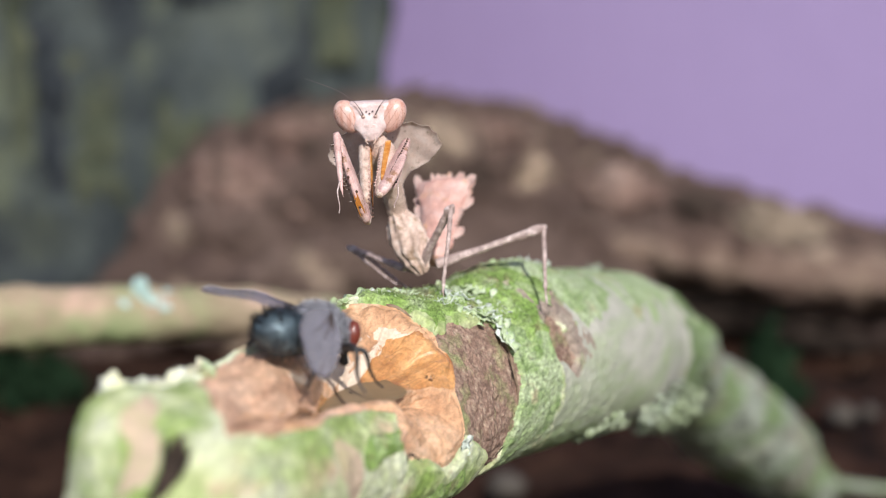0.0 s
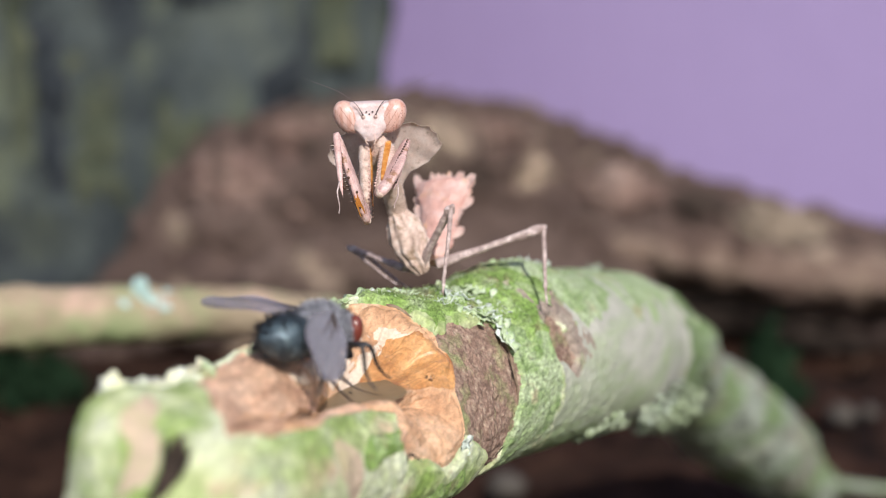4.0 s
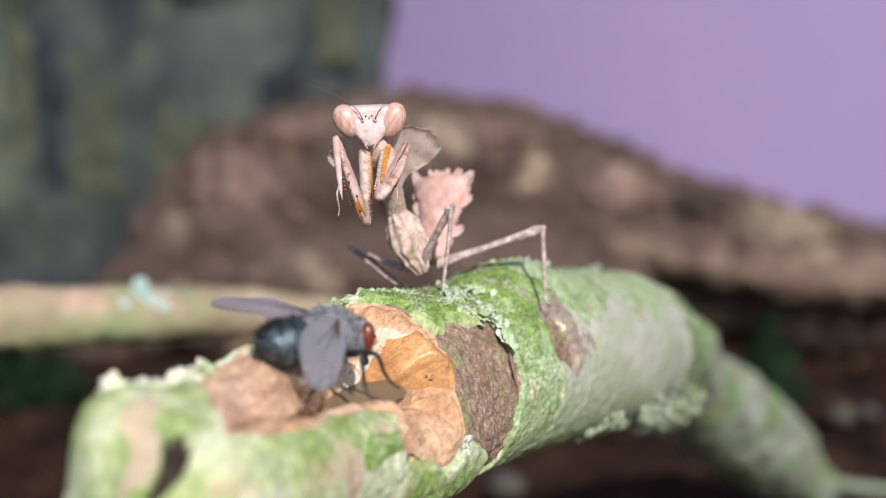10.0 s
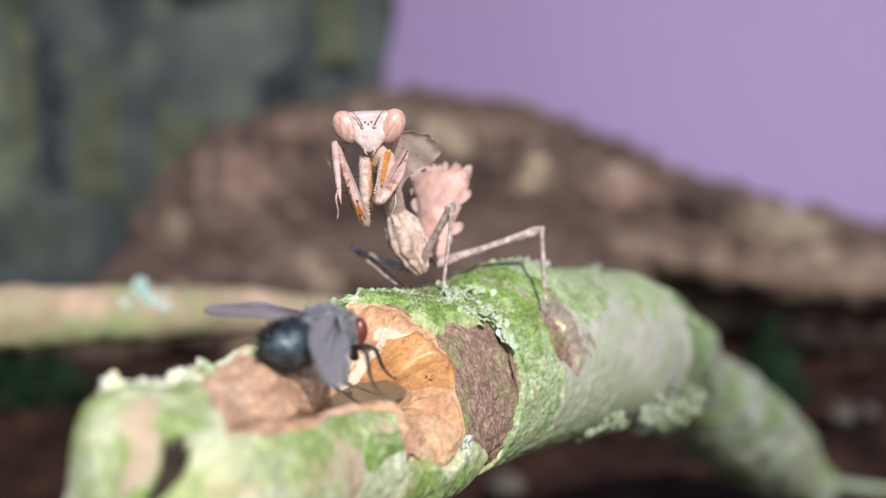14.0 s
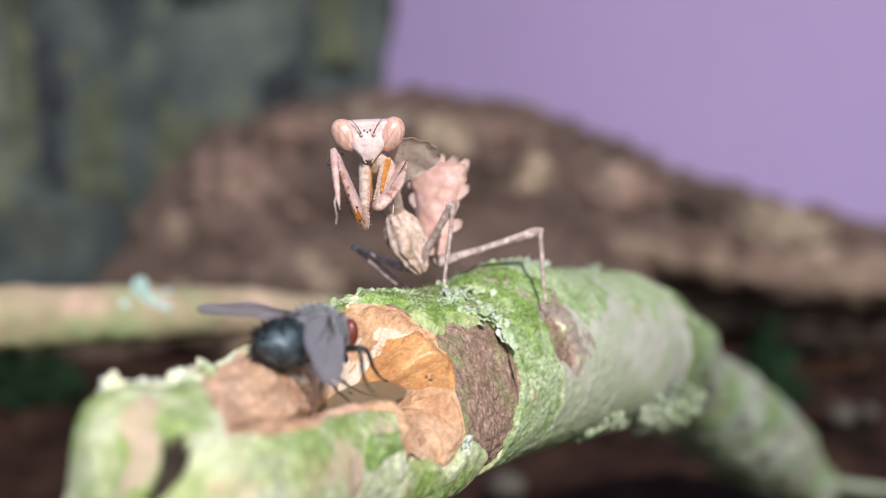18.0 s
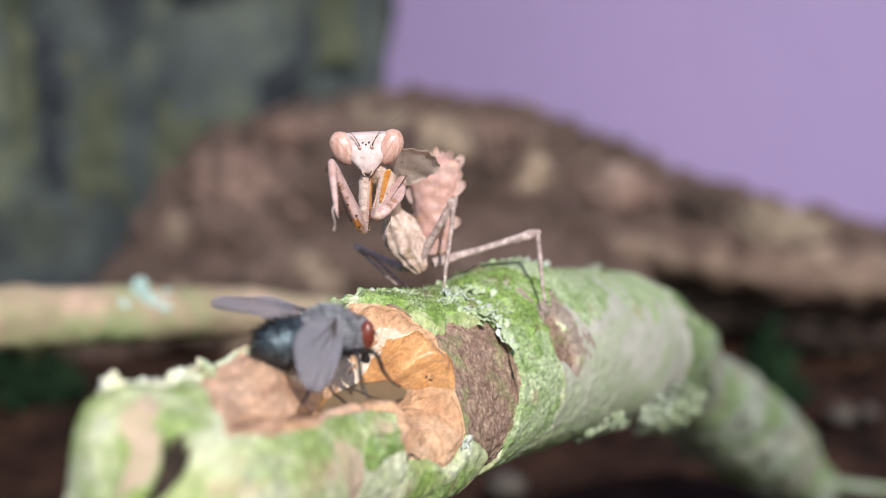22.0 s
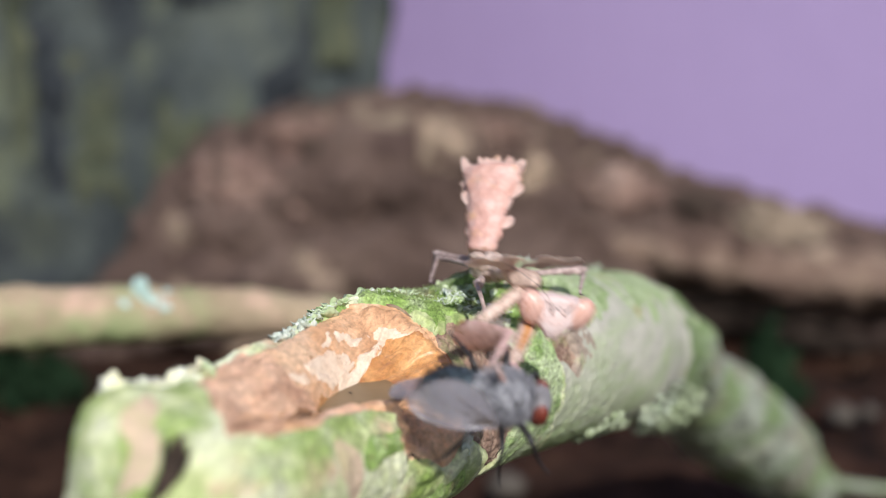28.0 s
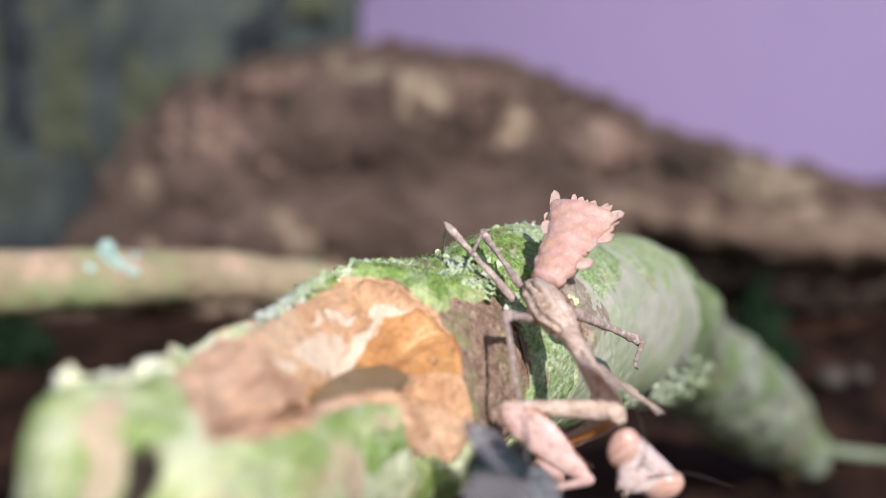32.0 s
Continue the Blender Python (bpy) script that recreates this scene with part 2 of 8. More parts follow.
def build_rock():
    n, m = 90, 70
    verts = []

    def front(x, z):
        """Depth of the stone's face."""
        h = 0.018 * noise.fractal(Vector((x * 11, 0, z * 7)), 0.9, 2.0, 6) + 0.012 * noise.noise(Vector((x * 14, 3, z * 4)))
        return 0.735 - h

    for side in (0, 1):
        for i in range(n):
            for j in range(m):
                u, v = i / (n - 1), j / (m - 1)
                x, z = -0.66 + 0.635 * u, -0.06 + 0.38 * v
                x += (0.010 * noise.noise(Vector((0, z * 22, 1))) - 0.022 * (1 - v) * 0.4 + 0.004 * noise.noise(Vector((2, z * 70, 1)))) * u ** 4
                q = Vector((x * 11, side * 5, z * 7))
                h = 0.018 * noise.fractal(q, 0.9, 2.0, 6) + 0.012 * noise.noise(Vector((x * 14, 3, z * 4)))
                edge = min(1.0, (1 - u) * 14, (1 - v) * 14)
                verts.append((x, (0.735 - h * edge + (1 - edge) * 0.018) if side == 0 else 0.79, z))
    f = []
    k = n * m
    for i in range(n - 1):
        for j in range(m - 1):
            a = i * m + j
            f += [(a, a + m, a + m + 1, a + 1), (k + a, k + a + 1, k + a + m + 1, k + a + m)]
    for i in range(n - 1):
        for a in (i * m, i * m + m - 1):
            f.append((a, a + m, k + a + m, k + a))
    for j in range(m - 1):
        for a in (j, (n - 1) * m + j):
            f.append((a, a + 1, k + a + 1, k + a))
    nearer = Matrix.Translation((0, 0, 0.02)) @ Matrix.Scale(0.84, 4)
    me = mesh_of("rock_slab", verts, f)
    me.transform(nearer)
    ob = part("rock_slab", me, ROCK, None)
    # olive streaks and dark marks, each a thin sheet over the stone's face
    for k, (x, z0, z1, w, mat_, name, label) in enumerate((
            (-0.214, 0.02, 0.165, 0.007, ROCK_MOSS, "moss_streak", "olive moss streak"), (-0.199, 0.01, 0.130, 0.010, ROCK_DARK, "crack", "dark upright streak"),
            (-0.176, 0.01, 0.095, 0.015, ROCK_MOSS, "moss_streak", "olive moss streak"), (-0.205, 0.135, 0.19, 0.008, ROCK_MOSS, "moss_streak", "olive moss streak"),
            (-0.118, 0.115, 0.170, 0.022, ROCK_DARK, "crack", "dark patch"), (-0.055, 0.09, 0.19, 0.010, ROCK_MOSS, "moss_streak", "olive moss streak"),
            (-0.083, 0.03, 0.10, 0.012, ROCK_DARK, "crack", "dark patch"), (-0.130, 0.02, 0.075, 0.016, ROCK_MOSS, "moss_streak", "olive moss streak"))):
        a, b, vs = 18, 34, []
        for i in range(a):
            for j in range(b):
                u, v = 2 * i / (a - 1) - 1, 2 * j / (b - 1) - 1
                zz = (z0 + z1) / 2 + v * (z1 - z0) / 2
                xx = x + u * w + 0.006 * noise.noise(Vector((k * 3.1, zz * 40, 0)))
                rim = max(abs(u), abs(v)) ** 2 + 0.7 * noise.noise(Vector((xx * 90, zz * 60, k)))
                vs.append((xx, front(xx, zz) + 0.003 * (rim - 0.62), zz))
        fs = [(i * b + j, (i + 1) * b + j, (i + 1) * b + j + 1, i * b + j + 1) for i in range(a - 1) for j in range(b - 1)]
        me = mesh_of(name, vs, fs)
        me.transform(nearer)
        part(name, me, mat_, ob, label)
    tagged(ob, "dark grey upright rock slab with olive mossy streaks", "rock")


def build_log():
    log = new("rotten_log", None)
    tagged(log, "crumbling brown rotten log lying on dark soil", "log")
    log.location = mm(0, 560, 0)
    rows = [(-150, 505, 4, 6), (-126, 510, 8, 11), (-107, 522, 20, 20), (-85, 536, 33, 30), (-56, 552, 45, 37), (-10, 566, 50, 38), (40, 574, 38, 36), (95, 574, 27, 29),
            (144, 568, 14, 25), (195, 562, 4, 23), (260, 556, -3, 22)]
    me = limb("trunk", rows, 150, 24, 0.25, 22.0, seed=4.2)
    me.transform(Matrix.Translation(mm(0, -560, 0)))
    part("trunk", me, LOG, log)
    # its collapsed foot, a slope of rot in front of it
    me = limb("collapsed_foot", [(-138, 502, 2, 6), (-112, 510, 8, 15), (-84, 520, 14, 23), (-46, 528, 18, 28), (-6, 536, 20, 29), (34, 546, 16, 27), (72, 556, 10, 20)], 90, 20, 0.3, 26.0, seed=7.7)
    me.transform(Matrix.Translation(mm(0, -560, 0)))
    part("collapsed_foot", me, LOG, log, "crumbled brown slope of rotten wood")
    # places where the bark has gone, dark spots, and shade painted under the log
    table = np.array(rows, float)
    for k, (x, z, w, t, m, label) in enumerate((
            (-28, 72, 21, 10, PALE_ROT, "pale crumbled wood"), (-11, 64, 9, 6, PALE_ROT, "pale crumbled wood"), (68, 51, 13, 9, PINK_ROT, "pinkish crumbled wood"), (129, 36, 17, 9, PALE_ROT, "pale crumbled wood"),
            (-47, 68, 5, 5, DARK, "dark spot on the log"), (6, 58, 10, 5, DARK, "dark spot on the log"), (-72, 57, 19, 11, PINK_ROT, "pinkish crumbled wood"), (153, 28, 11, 8, PINK_ROT, "pinkish crumbled wood"),
            (98, 44, 9, 5, DARK, "dark spot on the log"), (116, 3, 34, 9, DARK, "shade under the log, painted dark"), (160, -4, 34, 9, DARK, "shade under the log, painted dark"), (14, 72, 17, 7, PINK_ROT, "pinkish crumbled wood"), (-54, 74, 17, 7, PINK_ROT, "pinkish crumbled wood"))):
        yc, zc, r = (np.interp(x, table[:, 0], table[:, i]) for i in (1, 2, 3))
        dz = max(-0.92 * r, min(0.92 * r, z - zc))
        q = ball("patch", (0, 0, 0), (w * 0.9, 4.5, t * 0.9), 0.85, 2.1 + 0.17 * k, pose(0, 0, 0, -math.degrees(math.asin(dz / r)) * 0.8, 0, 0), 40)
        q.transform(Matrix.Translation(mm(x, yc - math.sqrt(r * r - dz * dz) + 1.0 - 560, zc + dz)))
        part("log_patch", q, m, log, label)
    # a hanging shelf of bark on its front, the brighter right painted into it
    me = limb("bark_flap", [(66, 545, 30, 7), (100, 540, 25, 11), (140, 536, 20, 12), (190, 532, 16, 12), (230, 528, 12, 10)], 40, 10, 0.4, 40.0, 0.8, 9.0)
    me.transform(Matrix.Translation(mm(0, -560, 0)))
    part("bark_flap", me, LIT_LOG_BARK, log, "crumbling tan bark, paler for painted light")


def build_side_branch():
    br = new("side_branch", None)
    tagged(br, "thin bare branch with green algae behind the main branch", "branch")
    br.location = mm(-60, 235, 60)
    off = Matrix.Translation(mm(60, -235, -60))
    me = limb("bark", [(-150, 214, 66, 5.6), (-110, 222, 71, 5.4), (-77.3, 229.4, 72.7, 5.2), (-62.1, 234.4, 72.1, 5.0), (-46.4, 240.3, 71.4, 4.6), (-33.2, 249.2, 69.8, 4.2),
                       (-18.8, 255.9, 66.5, 4.0), (10, 262, 61, 3.8), (34, 264, 57, 3.6)], 36, 14, 0.10, 160.0)
    me.transform(off)
    part("bark", me, SHELF_BARK, br)
    rng = random.Random(5)
    bm = bmesh.new()
    for _ in range(26):
        p = Vector((-50.5 + rng.gauss(0, 2.0), 236.2 + rng.gauss(0, 0.7), 74.2 + rng.gauss(0, 1.2)))
        bmesh.ops.create_icosphere(bm, subdivisions=1, radius=rng.uniform(0.7, 1.6) * MM, matrix=off @ Matrix.Translation(p * MM) @ Matrix.Diagonal((1, 0.6, 0.7, 1)))
    tagged(part("lichen_patch", bm, BLUE_LICHEN, br, "pale blue-green lichen patch"), kind="stuff")


build_ground()
build_backdrop()
build_rock()
build_log()
build_side_branch()


# ---- the main branch ----
AXIS = [(-19.8, 82.6, 91.8, 2.8), (-18.6, 85.1, 92.0, 5.3), (-16.2, 92.0, 91.8, 6.7), (-10.3, 111.6, 90.0, 7.5), (-3.4, 131.0, 88.1, 8.2), (9.4, 153.0, 85.2, 8.6), (18.2, 177.1, 81.1, 9.0),
        (28.0, 208.4, 73.4, 9.0), (37.6, 239.0, 63.8, 8.3), (44.8, 263.5, 52.2, 7.6), (57.6, 294.5, 38.4, 10.0), (74.0, 324.2, 21.6, 10.2), (88.4, 346.7, 6.4, 7.0), (96.6, 355.5, -1.2, 4.4)]


def wire(name, points, sides=8, span=6):
    """A thin tube in any direction through rows (x, y, z, radius) in mm."""
    s = spline(points, span)
    c = s[:, :3]
    t = np.gradient(c, axis=0)
    verts = []
    ref = Vector((0.31, 0.95, 0.07))
    for i in range(len(c)):
        d = Vector(t[i]).normalized()
        u = d.cross(ref).normalized()
        ref = u.cross(d).normalized()
        for j in range(sides):
            a = 2 * math.pi * j / sides
            verts.append((Vector(c[i]) + (u * math.cos(a) + ref * math.sin(a)) * s[i, 3]) * MM)
    return mesh_of(name, verts, ring_faces(len(c), sides))


def smoothstep(x):
    x = np.clip(x, 0, 1)
    return x * x * (3 - 2 * x)


def inside_distance(x, y, poly):
    """Distance to a polygon's edge, positive inside."""
    best = np.full(x.shape, 1e9)
    odd = np.zeros(x.shape, bool)
    for (ax, ay), (bx, by) in zip(poly, poly[1:] + poly[:1]):
        k = np.clip(((x - ax) * (bx - ax) + (y - ay) * (by - ay)) / ((bx - ax) ** 2 + (by - ay) ** 2), 0, 1)
        best = np.minimum(best, np.hypot(x - ax - k * (bx - ax), y - ay - k * (by - ay)))
        hit = ((ay > y) != (by > y)) & (x < (bx - ax) * (y - ay) / (by - ay + 1e-12) + ax)
        odd ^= hit
    return np.where(odd, best, -best)


def bell(x, at, width):
    return np.exp(-((x - at) / width) ** 2)


def lumps(points, scale, octaves=4, seed=0.0):
    o = Vector((seed, seed * 1.3, -seed))
    return np.array([noise.fractal(Vector(p) * scale + o, 0.9, 2.0, octaves) for p in points])


# the hollow of bare wood, along the branch (mm) and round it (degrees from the top, towards the open side)
HOLLOW = [(9, 10), (14, -14), (18, -25), (26, -31), (34, -31), (39, -28), (45, -22), (47.5, 5), (46.5, 35), (45.5, 57), (43, 75), (42, 100), (36, 106), (30, 102), (28.5, 84), (31, 70),
          (27, 58), (22, 55), (16, 50), (10.5, 43), (7.5, 33)]
SKIN_R = 7.8


class Branch:
    """The branch's line and skin, so that things can be set upon it."""

    def __init__(self):
        s = spline(AXIS, 60)
        self.c, self.r = s[:, :3], s[:, 3]
        self.t, self.u, self.v = frames_along(self.c)
        self.arc = np.concatenate([[0], np.cumsum(np.linalg.norm(np.diff(self.c, axis=0), axis=1))])

    def at(self, s):
        g = lambda a: np.stack([np.interp(s, self.arc, a[:, k]) for k in range(3)], -1)
        return g(self.c), np.interp(s, self.arc, self.r), g(self.u), g(self.v)

    def swell(self, s, deg):
        """Humps and hollows of the whole limb, in mm."""
        h = 1.4 * bell(s, 46, 10) * bell(deg, -26, 28) + 0.2 * bell(s, 9, 9) * bell(deg, -26, 22) + 2.3 * bell(s, 5.5, 4.5) * bell(deg, -34, 25) - 1.8 * bell(s, 0, 3.2) * bell(deg, -30, 35) - 1.2 * bell(s, 27, 7) * bell(deg, 57, 16) + 2.3 * bell(s, 43, 15) * bell(deg, 120, 34) + 0.8 * bell(s, 26, 9) * bell(deg, -28, 24)
        h = h + 0.6 * bell(s, 66, 6) * bell(deg, 5, 50) + 2.0 * bell(s, 76, 7) * bell(deg, -12, 34) + 0.8 * bell(s, 92, 13) * bell(deg, -14, 40) - 1.1 * bell(s, 129, 4) + 1.2 * bell(s, 100, 14) * bell(deg, 125, 30) + 0.8 * bell(s, 120, 6) * bell(deg, 20, 70)
        return h

    def dent(self, s, deg):
        x, y = s, np.radians(deg) * SKIN_R
        poly = [(a, math.radians(b) * SKIN_R) for a, b in HOLLOW]
        d = inside_distance(x, y, poly)
        pit = bell(s, 24, 8) * bell(deg, 32, 20) * 1.1 + bell(s, 33.5, 5.6) * bell(deg, 24, 24) * 3.0 + bell(s, 42, 3) * bell(deg, 40, 10) * 0.3 - bell(s, 38, 7) * bell(deg, 62, 12) * 1.0
        return d, np.where(d > 0, 0.35 * smoothstep(d / 0.4) + 2.5 * smoothstep((d - 0.3) / 4.0) + pit * smoothstep(d / 2.2), 0.0)

    def place(self, s, deg, lift=0.0):
        """A point on the skin in mm, and its outward normal."""
        s1, d1 = np.array([float(s)]), np.array([float(deg)])
        c, r, u, v = self.at(s1)
        n = math.cos(math.radians(deg)) * v[0] + math.sin(math.radians(deg)) * u[0]
        h = self.swell(s1, d1)[0] - self.dent(s1, d1)[1][0]
        return c[0] + n * (r[0] + h + lift), n


TRUNK = Branch()


def build_branch():
    thing = new("mossy_branch", None)
    tagged(thing, "thick mossy dead branch with lichen and a hollow of bare wood", "branch")
    thing.location = mm(92, 350, 0)
    inv = Matrix.Translation(-thing.location)
    total = TRUNK.arc[-1]
    s = np.concatenate([np.arange(0, 6, 0.2), np.arange(6, 62, 0.1), np.arange(62, 80, 0.2), np.arange(80, 130, 0.45), np.arange(130, total - 0.4, 0.9), [total]])
    deg = np.concatenate([np.arange(-180, -60, 3.0), np.arange(-60, 132, 0.75), np.arange(132, 180, 2.0)])
    sides = len(deg)
    S, D = [a.ravel() for a in np.meshgrid(s, deg, indexing="ij")]
    c, r, u, v = TRUNK.at(S)
    n = np.cos(np.radians(D))[:, None] * v + np.sin(np.radians(D))[:, None] * u
    base = c + n * r[:, None]
    coarse, fine, edge = lumps(base, 0.16, 4, 2.0), lumps(base, 0.9, 2, 5.0), lumps(base, 0.22, 2, 9.0)
    soft = lumps(base, 0.10, 2, 6.0)
    along = np.stack([S * 0.3, np.radians(D) * SKIN_R, 0 * S], -1)
    _, depth = TRUNK.dent(S, D)
    poly = [(a, math.radians(b) * SKIN_R) for a, b in HOLLOW]
    d = inside_distance(S + 1.0 * edge, np.radians(D) * SKIN_R + 0.9 * soft + 0.5 * edge, poly)
    h = TRUNK.swell(S, D) - depth
    wood = d > 0
    # terraces where the wood broke away in flakes
    step = np.floor((lumps(along, 0.36, 3, 14.0) + 0.6) * 4.5) / 4.5
    ragged_far = smoothstep((S - 66) / 8)
    h = h + ragged_far * (0.05 * edge + 0.14 * soft + smoothstep((S - 132) / 8) * (0.9 * soft + 0.8 * edge + 0.5 * coarse)) + 0.75 * smoothstep((S - 61.5 - 0.8 * edge) / 0.8) * bell(D, -8, 50) * (1 - smoothstep((S - 72) / 9))
    h = h + np.where(wood, 0.8 * step * smoothstep(d / 1.2) * (1 - 0.85 * bell(S, 34, 7) * bell(D, 28, 30)) + 0.06 * fine, 0.24 * coarse * (1 - 0.7 * ragged_far) + 0.13 * fine * (1 - smoothstep((S - 72) / 20)))
    # the bark stands proud of the wood and of the bare ring behind it
    far_edge = 57.5 - 0.00035 * np.maximum(0, D - 70) ** 2 + 1.6 * soft + 0.5 * edge
    R_ = 0.136
    band = [(42.0, 98 * R_), (44.0, 60 * R_), (45.2, 36 * R_), (51, 31 * R_), (55, 36 * R_), (61, 40 * R_), (61, 152 * R_), (48, 152 * R_), (49, 114 * R_)]
    ring_d = np.minimum(far_edge - S, inside_distance(S + 0.9 * edge, D * R_ + 0.9 * edge, band))
    spot = np.minimum(1 - np.hypot((S - 67.5 + edge) / 1.9, (D - 62) / 14 + 0.9 * edge), 1) * 2.2
    ring_d = np.maximum(ring_d, spot)
    ring = (~wood) & (ring_d > 0)
    h = h + np.where(wood, 0.0, 0.5 * smoothstep(-d / 0.5) * (1 - smoothstep(ring_d / 0.7 + 0.6)) - 0.15 * smoothstep(ring_d / 0.7 + 0.6))
    h = h + np.where(ring, 0.13 * lumps(base, 3.4, 3, 33.0) + 0.12 * fine, 0.0)
    hole = inside_distance(S, D, [(5.6, 7), (5.4, 17), (4.6, 27), (2.6, 36), (1.2, 40), (1.0, 30), (2.6, 20), (3.8, 10)])
    notch = hole + 0.25 * edge > -0.1
    h = h - np.where(notch, 2.6 * smoothstep((hole + 0.4) / 0.8), 0)
    rust = np.minimum(1 - np.hypot((S - 19 + 1.5 * edge) / 1.5, (D - 84) / 15 + 0.7 * edge), 1) > 0
    scar = rust | (~notch) & (inside_distance(S + 1.2 * edge, D + 8 * edge, [(6.6, -14), (5.8, 4), (4, 12), (1.4, 26), (0.4, 4), (3, -16)]) > 0)
    moss_f = np.minimum.reduce([(30 + 24 * edge + 15 * smoothstep((S - 57.5) / 2) - np.abs(D - 6)) * R_, S - 33 - 2 * edge, 71 + 3 * edge - S, (0.25 - soft - 0.7 * edge) * 6])
    moss_f = np.maximum(moss_f, (1 - np.hypot((S - 25 + edge) / 4.2, (D - 82) / 11 + 0.8 * edge)) * 1.6)
    moss_f = np.maximum(moss_f, (1 - np.hypot((S - 38 + edge) / 4.5, (D - 122) / 12 + 0.8 * edge)) * 1.6)
    moss = (~wood) & (~ring) & (moss_f > 0)
    h = h + np.where(wood | ring, 0.0, smoothstep(moss_f / 0.9) * (0.15 + 0.25 * np.abs(fine)))
    def patch(poly_, a, b):
        return inside_distance(S + a * (edge + 0.35 * fine), (D + b * (edge + 0.35 * fine)) * R_, [(p, q * R_) for p, q in poly_])

    wet = wood & (patch([(43.8, 10), (45.6, 30), (45.8, 55), (43, 72), (39.5, 64), (34, 56), (30, 46), (28.6, 24), (31, 8), (37, 14), (41, 14)], 0.7, 5) > 0)
    cream_d = np.minimum(patch([(26, -9), (32.4, -14), (39.6, -11), (44.4, 2), (45.4, 29), (43.4, 26), (42.5, 8), (39.4, 20), (35.4, 10), (30.4, -3)], 0.8, 7), (lumps(along, 0.62, 3, 21.0) + 0.20) * 1.4)
    cream = wood & (~wet) & (cream_d > 0)
    h = h + np.where(cream, 0.16 * smoothstep(cream_d / 0.12), 0.0)
    # a sunken ledge in darker brown than the wood round it
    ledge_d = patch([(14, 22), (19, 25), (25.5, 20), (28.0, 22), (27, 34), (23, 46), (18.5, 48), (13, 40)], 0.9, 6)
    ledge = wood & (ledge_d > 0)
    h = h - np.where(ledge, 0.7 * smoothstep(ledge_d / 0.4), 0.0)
    shelf = wood & (~ledge) & (~cream) & (S < 27.5 + 1.6 * edge + 0.03 * D)
    # the far limb, where the bark colour carries painted shade
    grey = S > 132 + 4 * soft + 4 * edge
    crease = (~wood) & (np.abs(S - 125 + 4 * edge) < 4.2 + 3.5 * soft) & (D > 12 + 20 * edge) & (D < 150)
    top_green = (~wood) & (S > 68 + 4 * edge) & (S < 150) & (np.abs(D - 4 + 30 * edge) < 34 + 34 * soft)
    patch_brown = (~wood) & (np.minimum(1 - np.hypot((S - 69.5 + 3.2 * edge + 1.2 * fine) / 3.0, (D - 54) / 23 + 1.5 * edge + 0.5 * fine), 1) > 0)
    leafy = (~wood) & (~ring) & (S > 56) & (S < 66.5 + 2.5 * edge + 1.5 * soft)
    pale = S > 68 + 4 * soft + 3 * edge
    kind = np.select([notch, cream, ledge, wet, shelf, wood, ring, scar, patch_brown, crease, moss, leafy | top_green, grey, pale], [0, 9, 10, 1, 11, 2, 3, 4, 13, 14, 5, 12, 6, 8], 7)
    pts = (base + n * h[:, None]) * MM
    rows = len(s)
    quads = np.array(ring_faces(rows, sides, False))
    kq = kind[quads]
    plain = (kq == kq[:, :1]).all(axis=1)
    # where two kinds meet, a lone corner of the higher kind is cut off along the diagonal
    mixed, mk = quads[~plain], kq[~plain]
    low, high = mk.min(axis=1), mk.max(axis=1)
    count_low = (mk == low[:, None]).sum(axis=1)
    two = ((mk == low[:, None]) | (mk == high[:, None])).all(axis=1)
    lone = two & (count_low == 3)
    lq, corner = mixed[lone], (mk[lone] == high[lone][:, None]).argmax(axis=1)
    turn_ = (corner[:, None] + np.arange(4)) % 4
    lq = np.take_along_axis(lq, turn_, axis=1)
    tris = np.concatenate([lq[:, [3, 0, 1]], lq[:, [1, 2, 3]]])
    tk = np.concatenate([high[lone], low[lone]])
    whole = np.where(two, high, np.sort(mk, axis=1)[:, 2])[~lone]
    qk = np.concatenate([kq[plain][:, 0], whole])
    quads = np.concatenate([quads[plain], mixed[~lone]])
    names = [("knot_hole", DARK, "dark hole in the bark"), ("wet_wood", WET_WOOD, "wet rust-brown wood"), ("bare_wood", WOOD, "bare orange splintered wood"),
             ("underbark", UNDERBARK, "bare brown inner bark"), ("scar", SCAR, "tan scar without moss"), ("moss", MOSS, "bright green moss"),
             ("shaded_grey_bark", SHADED_GREY_BARK, "grey-green bark with shade put into its colour"), ("bark", MOSSY_BARK, "green mossy bark"), ("pale_bark", PALE_BARK, "smooth pale grey-green bark"),
             ("cream_wood", CREAM_WOOD, "thin cream flakes on the bare wood"), ("brown_ledge", BROWN_WOOD, "dark brown hollow under the splintered wood"), ("weathered_wood", SHELF_WOOD, "weathered pinkish-brown wood"),
             ("algae_bark", ALGAE_BARK, "bark covered in fine bright green algae"), ("brown_patch", BROWN_BARK, "reddish-brown bare bark patch"),
             ("bark_crease", BROWN_BARK, "brown crease where the branch bends")]
    for k, (name, m, label) in enumerate(names):
        q, q3 = quads[qk == k], tris[tk == k]
        if not len(q):
            continue
        used = np.unique(np.concatenate([q.ravel(), q3.ravel()]))
        back = np.zeros(len(pts), int)
        back[used] = np.arange(len(used))
        faces = back[q].tolist() + back[q3].tolist()
        me = mesh_of(name, pts[used].tolist(), faces)
        if k == 7:
            bm = bmesh.new()
            bm.from_mesh(me)
            bmesh.ops.holes_fill(bm, edges=[e for e in bm.edges if e.is_boundary and (e.verts[0].co - Vector(pts[0])).length < 0.004], sides=0)
            bm.to_mesh(me)
            bm.free()
            smooth(me)
        me.transform(inv)
        part(name, me, m, thing, label)
